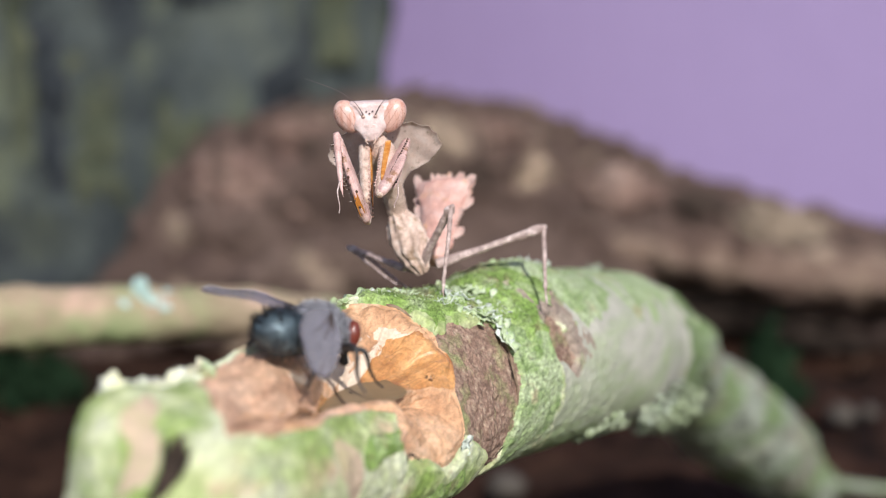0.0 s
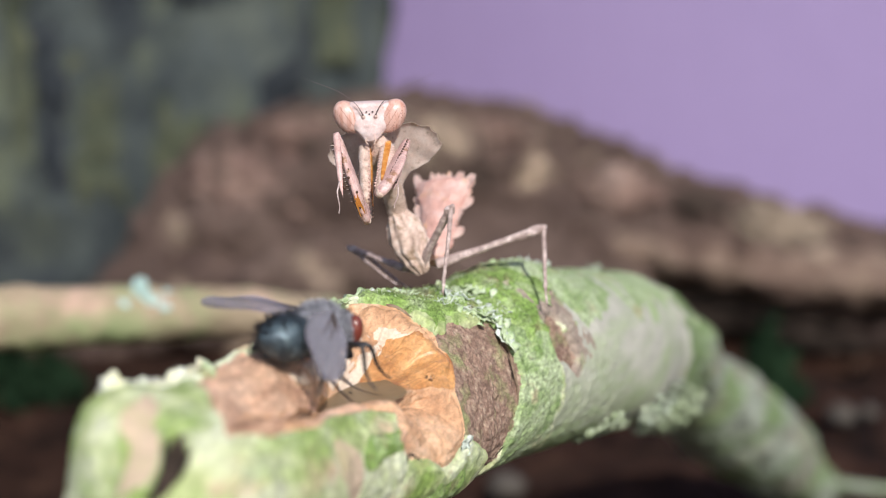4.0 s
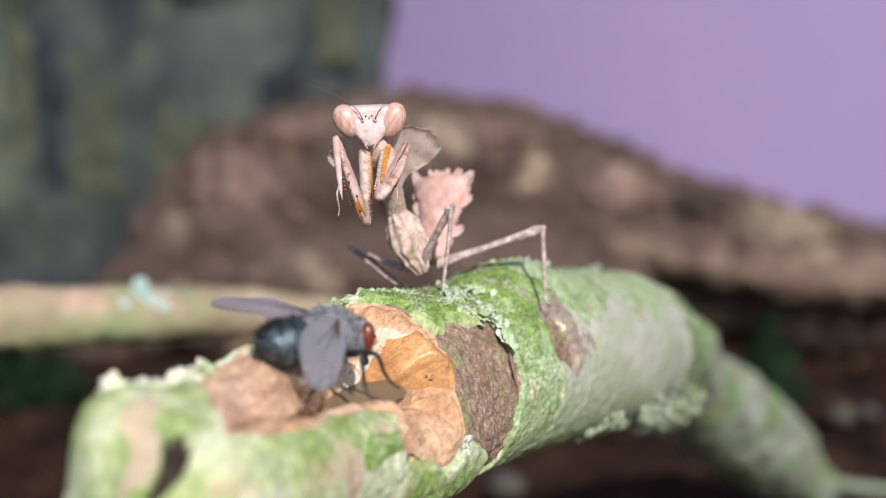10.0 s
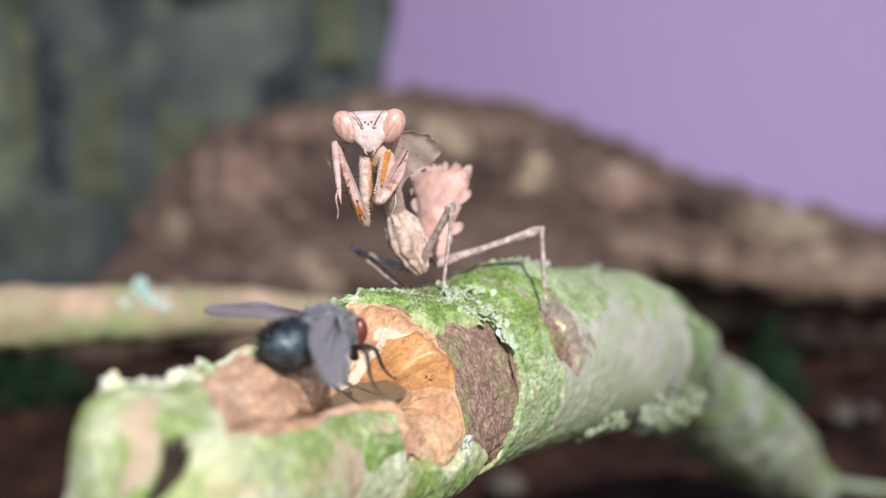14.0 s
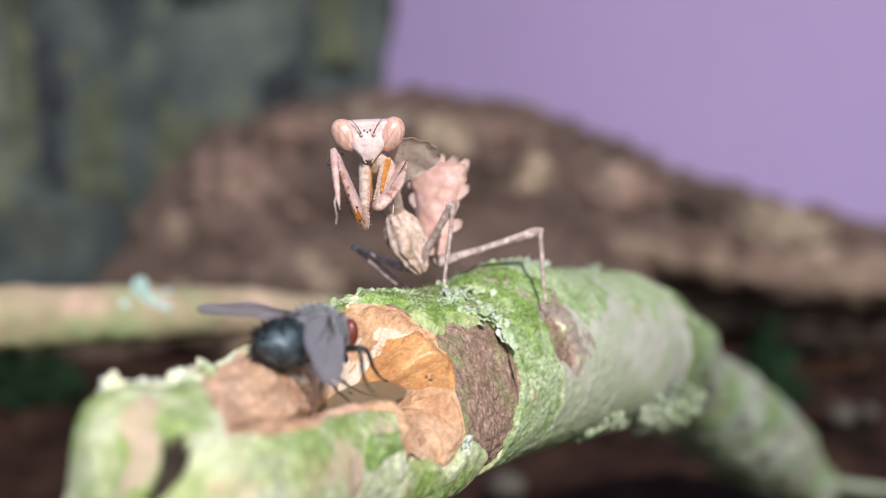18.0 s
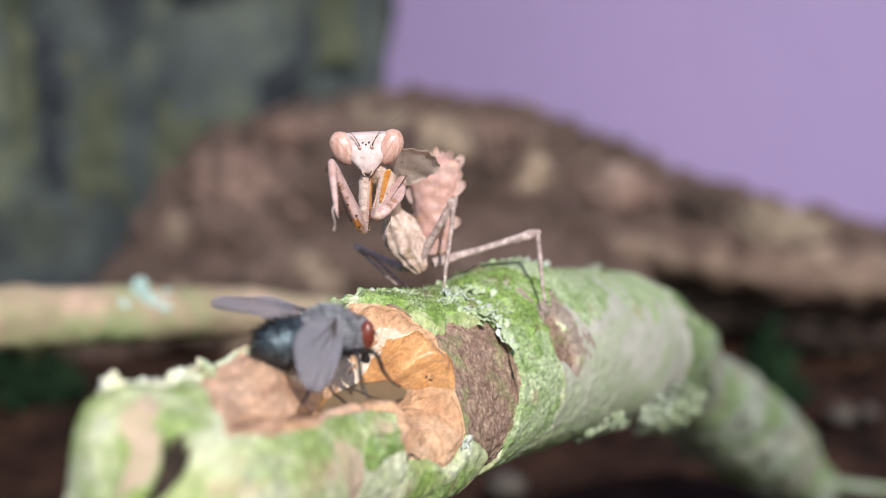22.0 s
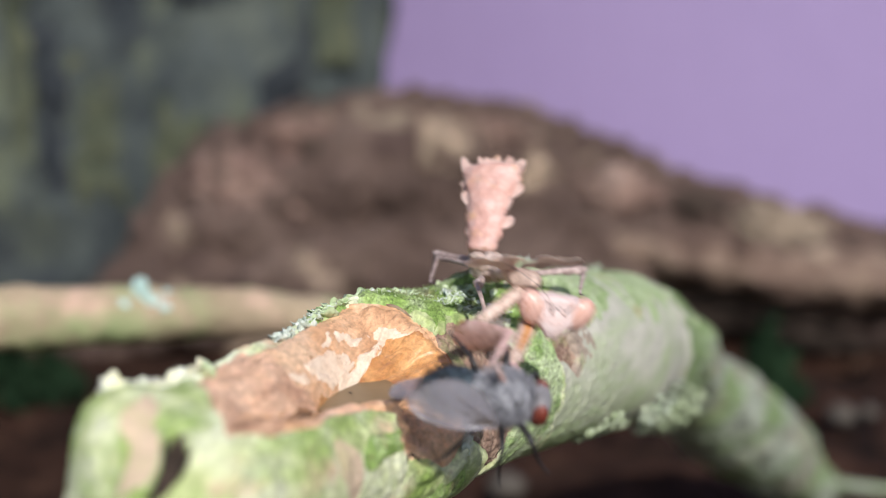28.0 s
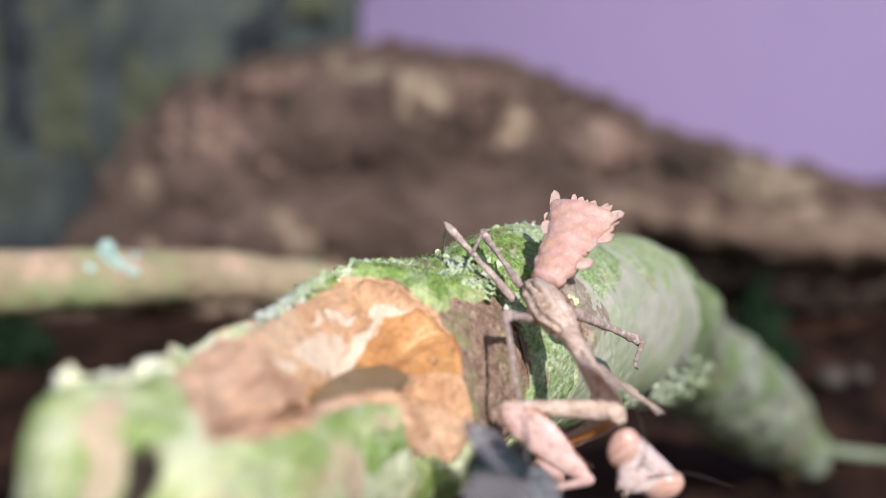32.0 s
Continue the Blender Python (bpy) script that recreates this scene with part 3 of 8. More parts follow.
    # fronds of moss, thickest on the bright green patches
    rng = np.random.default_rng(8)
    near = (S > 28) & (S < 80) & (D > -50) & (D < 110)
    pick = np.concatenate([rng.choice(np.flatnonzero(near & (kind == 5)), 13000)])
    tilt_ = n[pick] + rng.normal(0, 0.55, (len(pick), 3))
    size_ = rng.uniform(0.09, 0.25, len(pick))[:, None]
    root = base[pick] + n[pick] * h[pick][:, None] - 0.05 * n[pick]
    side_ = np.cross(tilt_, (0.3, 0.4, 0.86))
    side_ /= np.linalg.norm(side_, axis=1)[:, None]
    back_ = np.cross(side_, n[pick])
    w_ = size_ * 0.28
    cone = np.stack([root + side_ * w_, root - side_ * w_ * 0.5 + back_ * w_, root - side_ * w_ * 0.5 - back_ * w_, root + tilt_ * size_], 1).reshape(-1, 3)
    b0 = np.arange(len(pick))[:, None] * 4
    fr = np.concatenate([b0 + [0, 1, 3], b0 + [1, 2, 3], b0 + [2, 0, 3]])
    me = mesh_of("moss_fronds", (cone * MM).tolist(), fr.tolist())
    me.transform(inv)
    tagged(part("moss_fronds", me, MOSS, thing, "tiny green moss fronds"), kind="stuff")
    # cracks: along the edge of the thick bark, and in the wood
    lines = [("crack", [(57.8, 34), (57.6, 40), (57.8, 47)], 0.06), ("crack", [(57.7, 58), (57.4, 70), (57.5, 82)], 0.06), ("crack", [(56.9, 98), (56.6, 112), (55.4, 126), (54.6, 138)], 0.07),
             ("crack", [(46.8, 13), (45.6, 16), (44.7, 14), (43.6, 18), (42.4, 17)], 0.10),
             ("crack", [(33, 101), (31.5, 96), (30.2, 100), (29.0, 96)], 0.12), ("crack", [(17, 44), (19, 40), (20.4, 44), (21.6, 38)], 0.12)]
    lines.append(("bark_edge", [(58.2, 30), (57.9, 44), (58.2, 58), (57.7, 72), (57.8, 86), (57.1, 100), (56.9, 114), (55.7, 128), (54.7, 142)], 0.15))
    lines.append(("bark_edge", [(32.5, -31), (34.5, -30.5), (36.5, -31), (39, -28.5), (41, -27), (43, -25), (45.2, -22.5), (46.2, -14), (46.8, -6), (47.4, 4), (47.0, 16)], 0.17))
    for name, line, rad in lines:
        rows_ = []
        for k, (a, b) in enumerate(line):
            p, _ = TRUNK.place(a, b, -0.05 if a > 46.9 and b > 40 else 0.05)
            rows_.append((*p, rad * (0.25 if k in (0, len(line) - 1) else 0.7 + 0.5 * (k % 2))))
        me = wire(name, rows_, 8, 6)
        me.transform(inv)
        part(name, me, DARK if name == "crack" else EDGE_BARK, thing, "dark crack" if name == "crack" else "ragged brown edge of the torn bark")
    return thing, inv


SCAR = material("scar", [(0.50, 0.36, 0.25), (0.60, 0.46, 0.34), (0.52, 0.46, 0.26)], 180, 0.85, 0.0003, 900)
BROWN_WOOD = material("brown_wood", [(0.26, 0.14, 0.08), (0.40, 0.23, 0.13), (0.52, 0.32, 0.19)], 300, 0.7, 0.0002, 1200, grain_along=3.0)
ALGAE_BARK = material("algae_bark", [(0.2418, 0.3488, 0.1256), (0.3395, 0.4362, 0.213), (0.4455, 0.5227, 0.3199), (0.3004, 0.4064, 0.1646)], 420, 0.9, 0.0003, 2200, blotch=(0.46, 0.38, 0.24), blotch_scale=260, blotch_at=(0.58, 0.70), second=(0.19, 0.29, 0.09), second_scale=240, second_at=(0.53, 0.66), grain=0.5, grain_along=1.8)
BROWN_BARK = material("brown_bark", [(0.25, 0.185, 0.15), (0.34, 0.27, 0.22), (0.42, 0.37, 0.29)], 300, 0.9, 0.0002, 1800, blotch=(0.33, 0.38, 0.19), blotch_scale=260, blotch_at=(0.52, 0.66), grain=0.35)
EDGE_BARK = material("edge_bark", [(0.16, 0.105, 0.07), (0.27, 0.19, 0.13), (0.36, 0.29, 0.19)], 900, 0.9, 0.0003, 2500)
CREAM_WOOD = material("cream_wood", [(0.659, 0.469, 0.339), (0.779, 0.609, 0.469), (0.819, 0.679, 0.549)], 600, 0.6, 0.00012, 2400, blotch=(0.30, 0.15, 0.08), blotch_scale=1500, blotch_at=(0.66, 0.72))
SHELF_WOOD = material("weathered_wood", [(0.54, 0.3132, 0.1944), (0.7344, 0.4644, 0.3132), (0.8316, 0.5832, 0.432)], 240, 0.7, 0.0003, 1400, blotch=(0.40, 0.22, 0.14), blotch_scale=260, blotch_at=(0.52, 0.70), grain_along=3.0, grain=0.3)
BRANCH, BRANCH_INV = build_branch()


def ruffle(rng, size, mat_):
    """One lobed, curled scale of lichen, about `size` mm across."""
    n, verts, faces = 20, [], []
    ph, lobes = rng.random() * 6, rng.choice((4, 5, 6))
    rad = [size * 0.5 * (0.80 + 0.17 * math.sin(lobes * a + ph) + 0.13 * math.sin(2 * a + ph * 2) + 0.08 * rng.random()) for a in np.linspace(0, 6.28, n, endpoint=False)]
    for side in (0, 1):
        for k, ring_ in ((0.0, 1), (0.55, n), (1.0, n)):
            for j in range(ring_):
                a = 2 * math.pi * j / n
                r = rad[j] * k
                z = size * (0.08 * k * k + 0.09 * k * math.sin(lobes * a + ph + 1.0) - 0.03 * side)
                verts.append((r * math.cos(a) * MM, r * math.sin(a) * MM, z * MM))
    h = 1 + 2 * n
    for o in (0, h):
        for j in range(n):
            k = (j + 1) % n
            faces.append((o, o + 1 + j, o + 1 + k) if o == 0 else (o, o + 1 + k, o + 1 + j))
            q = (o + 1 + j, o + 1 + n + j, o + 1 + n + k, o + 1 + k)
            faces.append(q if o == 0 else q[::-1])
    for j in range(n):
        k = (j + 1) % n
        faces.append((1 + n + j, h + 1 + n + j, h + 1 + n + k, 1 + n + k))
    me = mesh_of("lichen_flake", verts, faces)
    me.materials.append(mat_)
    return me


def turn_to(nrm, spin):
    return Vector(nrm).to_track_quat("Z", "Y").to_matrix().to_4x4() @ pose(0, 0, 0, 0, 0, spin)


FROST_LICHEN = material("frosted_lichen", [(0.56, 0.64, 0.55), (0.70, 0.77, 0.70), (0.78, 0.82, 0.76)], 700, 0.85, 0.0001, 2500, blotch=(0.36, 0.42, 0.30), blotch_scale=500, blotch_at=(0.55, 0.7), through_light=0.12)


def build_lichen():
    rng = random.Random(11)
    kinds = [ruffle(rng, z, LICHEN) for z in (1.1, 1.5, 1.9, 2.3, 1.6, 1.3)]
    pale = [ruffle(rng, z, PALE_LICHEN) for z in (1.5, 2.1, 1.8)]
    dull = [ruffle(rng, z, SHADED_GREY_BARK) for z in (2.6, 3.4)]
    broad = [ruffle(rng, z, m) for z, m in ((2.0, FROST_LICHEN), (2.5, FROST_LICHEN), (2.2, LICHEN), (1.5, LICHEN))]
    large = [ruffle(rng, z, FROST_LICHEN) for z in (2.2, 1.7, 1.3)]
    frost = [ruffle(rng, z, FROST_LICHEN) for z in (1.0, 1.3, 1.6)]

    def strew(count, s0, s1, d0, d1, meshes, tilt=35, lift=0.45, spread=4):
        for i in range(count):
            k = rng.random()
            s = s0 + (s1 - s0) * k + rng.gauss(0, 0.4)
            deg = d0 + (d1 - d0) * k + rng.gauss(0, spread)
            p, nrm = TRUNK.place(s, deg, lift + rng.random() * 0.3)
            ob = new("lichen_flake", rng.choice(meshes))
            ob.parent = BRANCH
            ob.matrix_basis = BRANCH_INV @ Matrix.Translation(Vector(p) * MM) @ turn_to(nrm, rng.random() * 360) @ pose(0, 0, 0, rng.gauss(0, tilt), rng.gauss(0, tilt), 0)

    strew(34, 33, 40, -32, -30, frost, 30, 0.15, 2.0)
    strew(6, 38, 42, -31, -29, frost, 25, 0.15, 1.5)
    strew(18, 41, 46, -27, -24, kinds, 14, 0.25, 3)
    strew(34, 47.5, 53, -22, -8, kinds, 14, 0.25, 7)
    strew(34, 50, 56.5, -10, 22, kinds, 14, 0.25, 9)
    strew(22, 55, 58.5, 10, 34, kinds, 16, 0.3, 6)
    strew(12, 59, 63, 0, 22, kinds, 16, 0.3, 8)
    strew(26, 62, 74, -24, -6, kinds, 22, 0.6, 9)
    strew(7, 56.5, 59, 6, 16, frost, 14, 0.4, 4)
    strew(9, 53, 55, 12, 22, frost, 14, 0.4, 4)
    strew(18, 55, 58.6, 8, 36, broad, 12, 0.4, 3)
    strew(5, 58, 58.5, 32, 42, frost, 14, 0.5, 3)
    strew(6, 62.6, 64.0, 5, 10, large, 9, 0.4, 2)
    strew(5, 54.0, 55.4, 16, 23, large, 9, 0.3, 2)
    strew(7, 61.0, 58.6, 26, 40, large, 9, 0.3, 3)
    strew(6, 58.6, 57.8, 42, 54, broad, 9, 0.3, 3)
    strew(10, 46, 60, -20, -6, broad, 11, 0.3, 5)
    strew(6, 36, 46, -31, -27, broad, 13, 0.0, 2)
    strew(12, 68, 84, -22, -4, broad, 11, 0.3, 6)
    strew(16, 67, 86, -24, -10, large, 14, 0.2, 5)
    strew(30, 7, 18, -34, -27, pale, 40, 0.5, 4)
    strew(6, 18, 20, -28, -26, kinds, 40, 0.3, 2)
    strew(4, 40.6, 41.8, 99, 105, frost, 8, 0.1, 2)
    strew(14, 92, 136, 112, 140, dull, 40, 1.0, 10)
    strew(30, 70, 84, -34, -18, kinds, 24, 0.5, 8)
    strew(8, 84, 120, -36, -22, dull, 24, 0.5, 8)


build_lichen()


def build_cushions():
    """Soft grey-green cushions under the far bend of the branch."""
    rng = random.Random(17)
    for s0, d0, k, w in ((84, 140, 90, 5), (100, 148, 150, 6), (118, 154, 170, 6), (139, 150, 260, 7)):
        bm = bmesh.new()
        for _ in range(k):
            p, nrm = TRUNK.place(s0 + rng.gauss(0, w * 0.5), d0 + rng.gauss(0, w * 1.7), rng.uniform(-0.3, 0.8) + 3.5 * math.exp(-((s0 - 139) / 6) ** 2) * rng.random())
            m = BRANCH_INV @ Matrix.Translation(Vector(p) * MM) @ turn_to(nrm, 0) @ Matrix.Diagonal((1, 1, 0.7, 1))
            bmesh.ops.create_icosphere(bm, subdivisions=1, radius=rng.uniform(0.4, 0.95) * MM, matrix=m)
        me = bpy.data.meshes.new("moss_cushion")
        bm.to_mesh(me)
        bm.free()
        tagged(part("moss_cushion", smooth(me), CUSHION, BRANCH, "soft grey-green moss cushion"), kind="stuff")


CUSHION = material("moss_cushion", [(0.22, 0.28, 0.15), (0.34, 0.40, 0.26), (0.46, 0.51, 0.38)], 300, 0.9, 0.0004, 1500)
build_cushions()


def build_puddle():
    n, verts, faces = 40, [], []
    for k in range(5):
        f = (0.0, 0.5, 0.85, 0.97, 1.0)[k]
        for j in range(n):
            a = 2 * math.pi * j / n
            w = 1 + 0.12 * math.sin(2 * a + 1) + 0.08 * math.sin(5 * a)
            verts.append((3.6 * f * w * math.cos(a) * MM, 5.9 * f * w * math.sin(a) * MM, (0.0, 0.0, 0.0, 0.0, -0.04)[k] * MM))
    faces = ring_faces(5, n, False)
    ob = part("rain_puddle", mesh_of("rain_puddle", verts, faces), WATER, None)
    ob.location = mm(-7.6, 114.5, 92.7)
    ob.rotation_euler = (0, 0, radians(-22))
    tagged(ob, "small murky puddle of water in the wood hollow", "puddle")
    for x, y, z, r in ((-7.6, 115.0, 92.73, 0.15), (-0.9, 119.8, 92.8, 0.2), (-1.4, 120.2, 92.7, 0.14)):
        bm = bmesh.new()
        bmesh.ops.create_uvsphere(bm, u_segments=16, v_segments=10, radius=r * MM)
        me = bpy.data.meshes.new("water_drop")
        bm.to_mesh(me)
        bm.free()
        d = part("water_drop", smooth(me), DROP, None)
        d.location = mm(x, y, z)
        tagged(d, "tiny clear water drop on wet wood", "drop", group="drops in the hollow")


WATER = material("murky_water", [(0.21, 0.145, 0.08), (0.27, 0.19, 0.11)], 200, 0.3, 0.00002, 300, spec=0.06, grain=0.05)
DROP = bpy.data.materials.new("clear_water")
DROP.use_nodes = True
b_ = DROP.node_tree.nodes["Principled BSDF"]
b_.inputs["Transmission Weight"].default_value, b_.inputs["Roughness"].default_value, b_.inputs["IOR"].default_value = 1.0, 0.02, 1.33
build_puddle()


def build_splinters():
    rng = random.Random(31)
    for k, (s0, d0, s1, d1, r) in enumerate(((8.5, 30, 17, 36, 1.0), (9.5, 40, 18, 47, 0.9), (11, 22, 21, 28, 0.9), (12, 50, 20, 54, 0.7), (22, 58, 30, 66, 0.6), (14, 5, 24, 10, 0.7), (32, 70, 39, 80, 0.6))):
        rows = []
        for j in range(5):
            u = j / 4
            p, _ = TRUNK.place(s0 + (s1 - s0) * u, d0 + (d1 - d0) * u + rng.gauss(0, 1.2), -0.25)
            rows.append((*p, r * (0.35, 0.9, 1.0, 0.8, 0.25)[j]))
        me = limb("splinter", rows, 12, 6, 0.35, 700.0, 0.6, k * 2.0)
        me.transform(BRANCH_INV)
        part("splinter", me, BROWN_WOOD if k % 2 == 0 else WOOD, BRANCH, "rough sliver of broken brown wood")


build_splinters()


def build_litter():
    rng = random.Random(21)
    meshes = []
    for k in range(5):
        n, w = 9, rng.uniform(0.25, 0.45)
        verts = []
        for side in (0, 1):
            for i in range(n):
                u = i / (n - 1)
                half = w * math.sin(math.pi * u) ** 0.8 * 0.5 + 0.004
                for e in (-1, 0, 1):
                    verts.append(((u - 0.5) * 14 * MM, e * half * 14 * MM, (abs(e) * 1.2 + 1.5 * math.sin(3 * u + k) - 0.3 * side) * MM))
        f = []
        for o, fl in ((0, 1), (3 * n, -1)):
            for i in range(n - 1):
                for e in (0, 1):
                    q = (o + 3 * i + e, o + 3 * i + 3 + e, o + 3 * i + 4 + e, o + 3 * i + 1 + e)
                    f.append(q[::fl])
        for i in range(n - 1):
            for e in (0, 2):
                a = 3 * i + e
                f.append((a, a + 3, 3 * n + a + 3, 3 * n + a))
        me = mesh_of("dead_leaf", verts, f)
        me.materials.append(LITTER)
        meshes.append(me)
    for i in range(46):
        ob = new("dead_leaf", rng.choice(meshes))
        ob.matrix_basis = Matrix.Translation((rng.uniform(-0.2, 0.22), rng.uniform(0.27, 0.53), 0.0012)) @ pose(0, 0, 0, rng.gauss(0, 9), rng.gauss(0, 9), rng.random() * 360)
        tagged(ob, "curled dark brown dead leaf on the soil", "leaf", group="dead leaves on the soil")
    for x, y, r in ((0.118, 0.415, 4.5), (0.128, 0.42, 3.0), (0.016, 0.352, 5.0)):
        bm = bmesh.new()
        bmesh.ops.create_icosphere(bm, subdivisions=3, radius=r * MM)
        for w in bm.verts:
            w.co *= 1 + 0.25 * noise.noise(w.co * 300 + Vector((x * 99, 0, 0)))
            w.co.z *= 0.7
        me = bpy.data.meshes.new("pebble")
        bm.to_mesh(me)
        bm.free()
        ob = part("pebble", smooth(me), PEBBLE, None)
        ob.location = (x, y, r * 0.45 * MM)
        tagged(ob, "small pale grey-brown pebble on the soil", "pebble", group="pebbles on the soil")
    for x, y, w, k in ((-0.135, 0.44, 24, 60), (0.100, 0.435, 12, 50)):
        bm = bmesh.new()
        for i in range(k * 3):
            a, q = rng.random() * 6.28, rng.random() ** 0.6
            p = Vector((x + q * w * math.cos(a) * MM, y + q * w * 0.7 * math.sin(a) * MM, 0.002 + rng.random() * (1 - q) * 0.028))
            m = Matrix.Translation(p) @ pose(0, 0, 0, rng.gauss(0, 30), rng.gauss(0, 30), rng.random() * 360) @ Matrix.Diagonal((1.0, 0.5, 2.2, 1))
            bmesh.ops.create_icosphere(bm, subdivisions=1, radius=rng.uniform(1.2, 2.6) * MM, matrix=m)
        me = bpy.data.meshes.new("moss_tuft")
        bm.to_mesh(me)
        bm.free()
        tagged(part("moss_tuft", me, FERN, None), "dark green moss tuft growing on the soil", "moss", kind="stuff")


build_litter()


def build_twig():
    ob = new("fallen_twig", None)
    tagged(ob, "thin green mossy twig lying on the soil", "twig")
    ob.location = mm(104, 356, 0)
    me = limb("bark", [(88, 349, 5.0, 1.2), (97, 353, 2.6, 1.4), (108, 356, 0.0, 1.4), (122, 357, -1.4, 1.3), (140, 360, -1.6, 1.1), (170, 366, -1.4, 0.8)], 14, 6, 0.2, 300.0)
    me.transform(Matrix.Translation(-ob.location))
    part("bark", me, SHADED_GREY_BARK, ob)


build_twig()


# ---- the mantis and the fly: rigid pieces on joints ----
PINK = material("mantis_skin", [(0.50, 0.29, 0.26), (0.66, 0.43, 0.40), (0.77, 0.57, 0.54)], 900, 0.5, 0.00008, 3000,
                blotch=(0.36, 0.19, 0.12), blotch_scale=800, blotch_at=(0.55, 0.65), grain=0.2)
PALE = material("mantis_pale_skin", [(0.40, 0.27, 0.215), (0.64, 0.475, 0.40), (0.79, 0.65, 0.58)], 1300, 0.6, 0.0002, 3200,
                blotch=(0.30, 0.20, 0.13), blotch_scale=900, blotch_at=(0.56, 0.68), grain=0.2)
HEADSKIN = material("mantis_head_skin", [(0.644, 0.4692, 0.4416), (0.7084, 0.5612, 0.5428), (0.736, 0.6348, 0.6348)], 900, 0.42, 0.00005, 3500,
                    blotch=(0.62, 0.36, 0.30), blotch_scale=1200, blotch_at=(0.60, 0.72))
EYE = material("mantis_eye", [(0.56, 0.28, 0.22), (0.69, 0.43, 0.36), (0.76, 0.55, 0.50)], 1300, 0.3, 0.00002, 4000, stretch=(2.2, 2.2, 0.25),
               blotch=(0.52, 0.24, 0.17), blotch_scale=1500, blotch_at=(0.56, 0.66), coat=0.25)
ABDOMEN = material("mantis_abdomen", [(0.62, 0.33, 0.28), (0.72, 0.43, 0.37), (0.77, 0.55, 0.51)], 700, 0.38, 0.0001, 2600,
                   blotch=(0.76, 0.46, 0.28), blotch_scale=500, blotch_at=(0.56, 0.70), through_light=0.15)
FLAP = material("mantis_flap", [(0.74, 0.50, 0.44), (0.82, 0.64, 0.58)], 900, 0.5, 0.00008, 3000, blotch=(0.80, 0.50, 0.34), blotch_scale=600, blotch_at=(0.55, 0.70), through_light=0.3)
SHIELD = material("mantis_shield", [(0.74, 0.60, 0.52), (0.82, 0.69, 0.62), (0.85, 0.75, 0.69)], 1200, 0.55, 0.0001, 3000,
                  blotch=(0.34, 0.25, 0.17), blotch_scale=1100, blotch_at=(0.60, 0.72), through_light=0.5)
ORANGE = material("mantis_inner_arm", [(0.34, 0.11, 0.02), (0.55, 0.22, 0.04), (0.68, 0.38, 0.14)], 1500, 0.35, 0.00005, 3000)
LEG = material("mantis_leg", [(0.2125, 0.15, 0.1375), (0.45, 0.3375, 0.3125), (0.75, 0.625, 0.6)], 1100, 0.6, 0.00008, 3500, grain=0.25)
SPINE = material("mantis_spine", [(0.06, 0.03, 0.02), (0.12, 0.06, 0.04)], 900, 0.35, 0.0)
STRIPE = material("mantis_eye_stripe", [(0.30, 0.12, 0.09), (0.38, 0.17, 0.13)], 900, 0.4, 0.0)
FEELER = material("mantis_feeler", [(0.07, 0.05, 0.05), (0.14, 0.10, 0.10)], 900, 0.5, 0.0)
FLY_GREY = material("fly_thorax", [(0.0396, 0.0396, 0.04752), (0.2222, 0.2255, 0.253), (0.4906, 0.4906, 0.539)], 1300, 0.45, 0.00025, 3000, grain=0.3)
FLY_BLUE = material("fly_abdomen", [(0.036, 0.0504, 0.0648), (0.0744, 0.1056, 0.1296), (0.18, 0.24, 0.27)], 1100, 0.46, 0.00010, 2500, metal=0.5, coat=0.08)
FLY_EYE = material("fly_eye", [(0.14, 0.030, 0.020), (0.22, 0.055, 0.038)], 1500, 0.25, 0.00002, 6000, coat=0.3)
FLY_LEG = material("fly_leg", [(0.012, 0.011, 0.013), (0.03, 0.028, 0.03)], 900, 0.4, 0.0)
FLY_FACE = material("fly_face", [(0.14, 0.13, 0.14), (0.30, 0.29, 0.31)], 1100, 0.5, 0.00005, 3000)
WING = bpy.data.materials.new("fly_wing")
WING.use_nodes = True
b_ = WING.node_tree.nodes["Principled BSDF"]
b_.inputs["Base Color"].default_value, b_.inputs["Roughness"].default_value, b_.inputs["Alpha"].default_value = (0.29, 0.275, 0.315, 1), 0.26, 0.52
VEIN = material("wing_vein", [(0.04, 0.03, 0.03), (0.08, 0.06, 0.05)], 900, 0.5, 0.0)


def loft(name, rings, sides=24, rough=0.0, rough_scale=1.0, seed=0.0, cap=True, ribs=0.0, box=1.0):
    """Skin over rings (z, cx, cy, rx, ry) in mm across local z; rough in mm."""
    verts = []
    for z, cx, cy, rx, ry in rings:
        for j in range(sides):
            a = 2 * math.pi * j / sides
            p = Vector((cx + rx * math.copysign(abs(math.cos(a)) ** box, math.cos(a)), cy + ry * math.copysign(abs(math.sin(a)) ** box, math.sin(a)), z))
            if rough:
                p += Vector((math.cos(a), math.sin(a), 0)) * rough * noise.fractal(p * rough_scale + Vector((seed, seed, seed)), 0.8, 2.0, 4)
            if ribs:
                p += Vector((math.cos(a), math.sin(a), 0)) * ribs * math.sin(9 * a + 0.8 * math.sin(1.3 * z))
            verts.append(p * MM)
    return mesh_of(name, verts, ring_faces(len(rings), sides, cap))


def fine(rings, n):
    return [tuple(r) for r in spline(rings, n)]


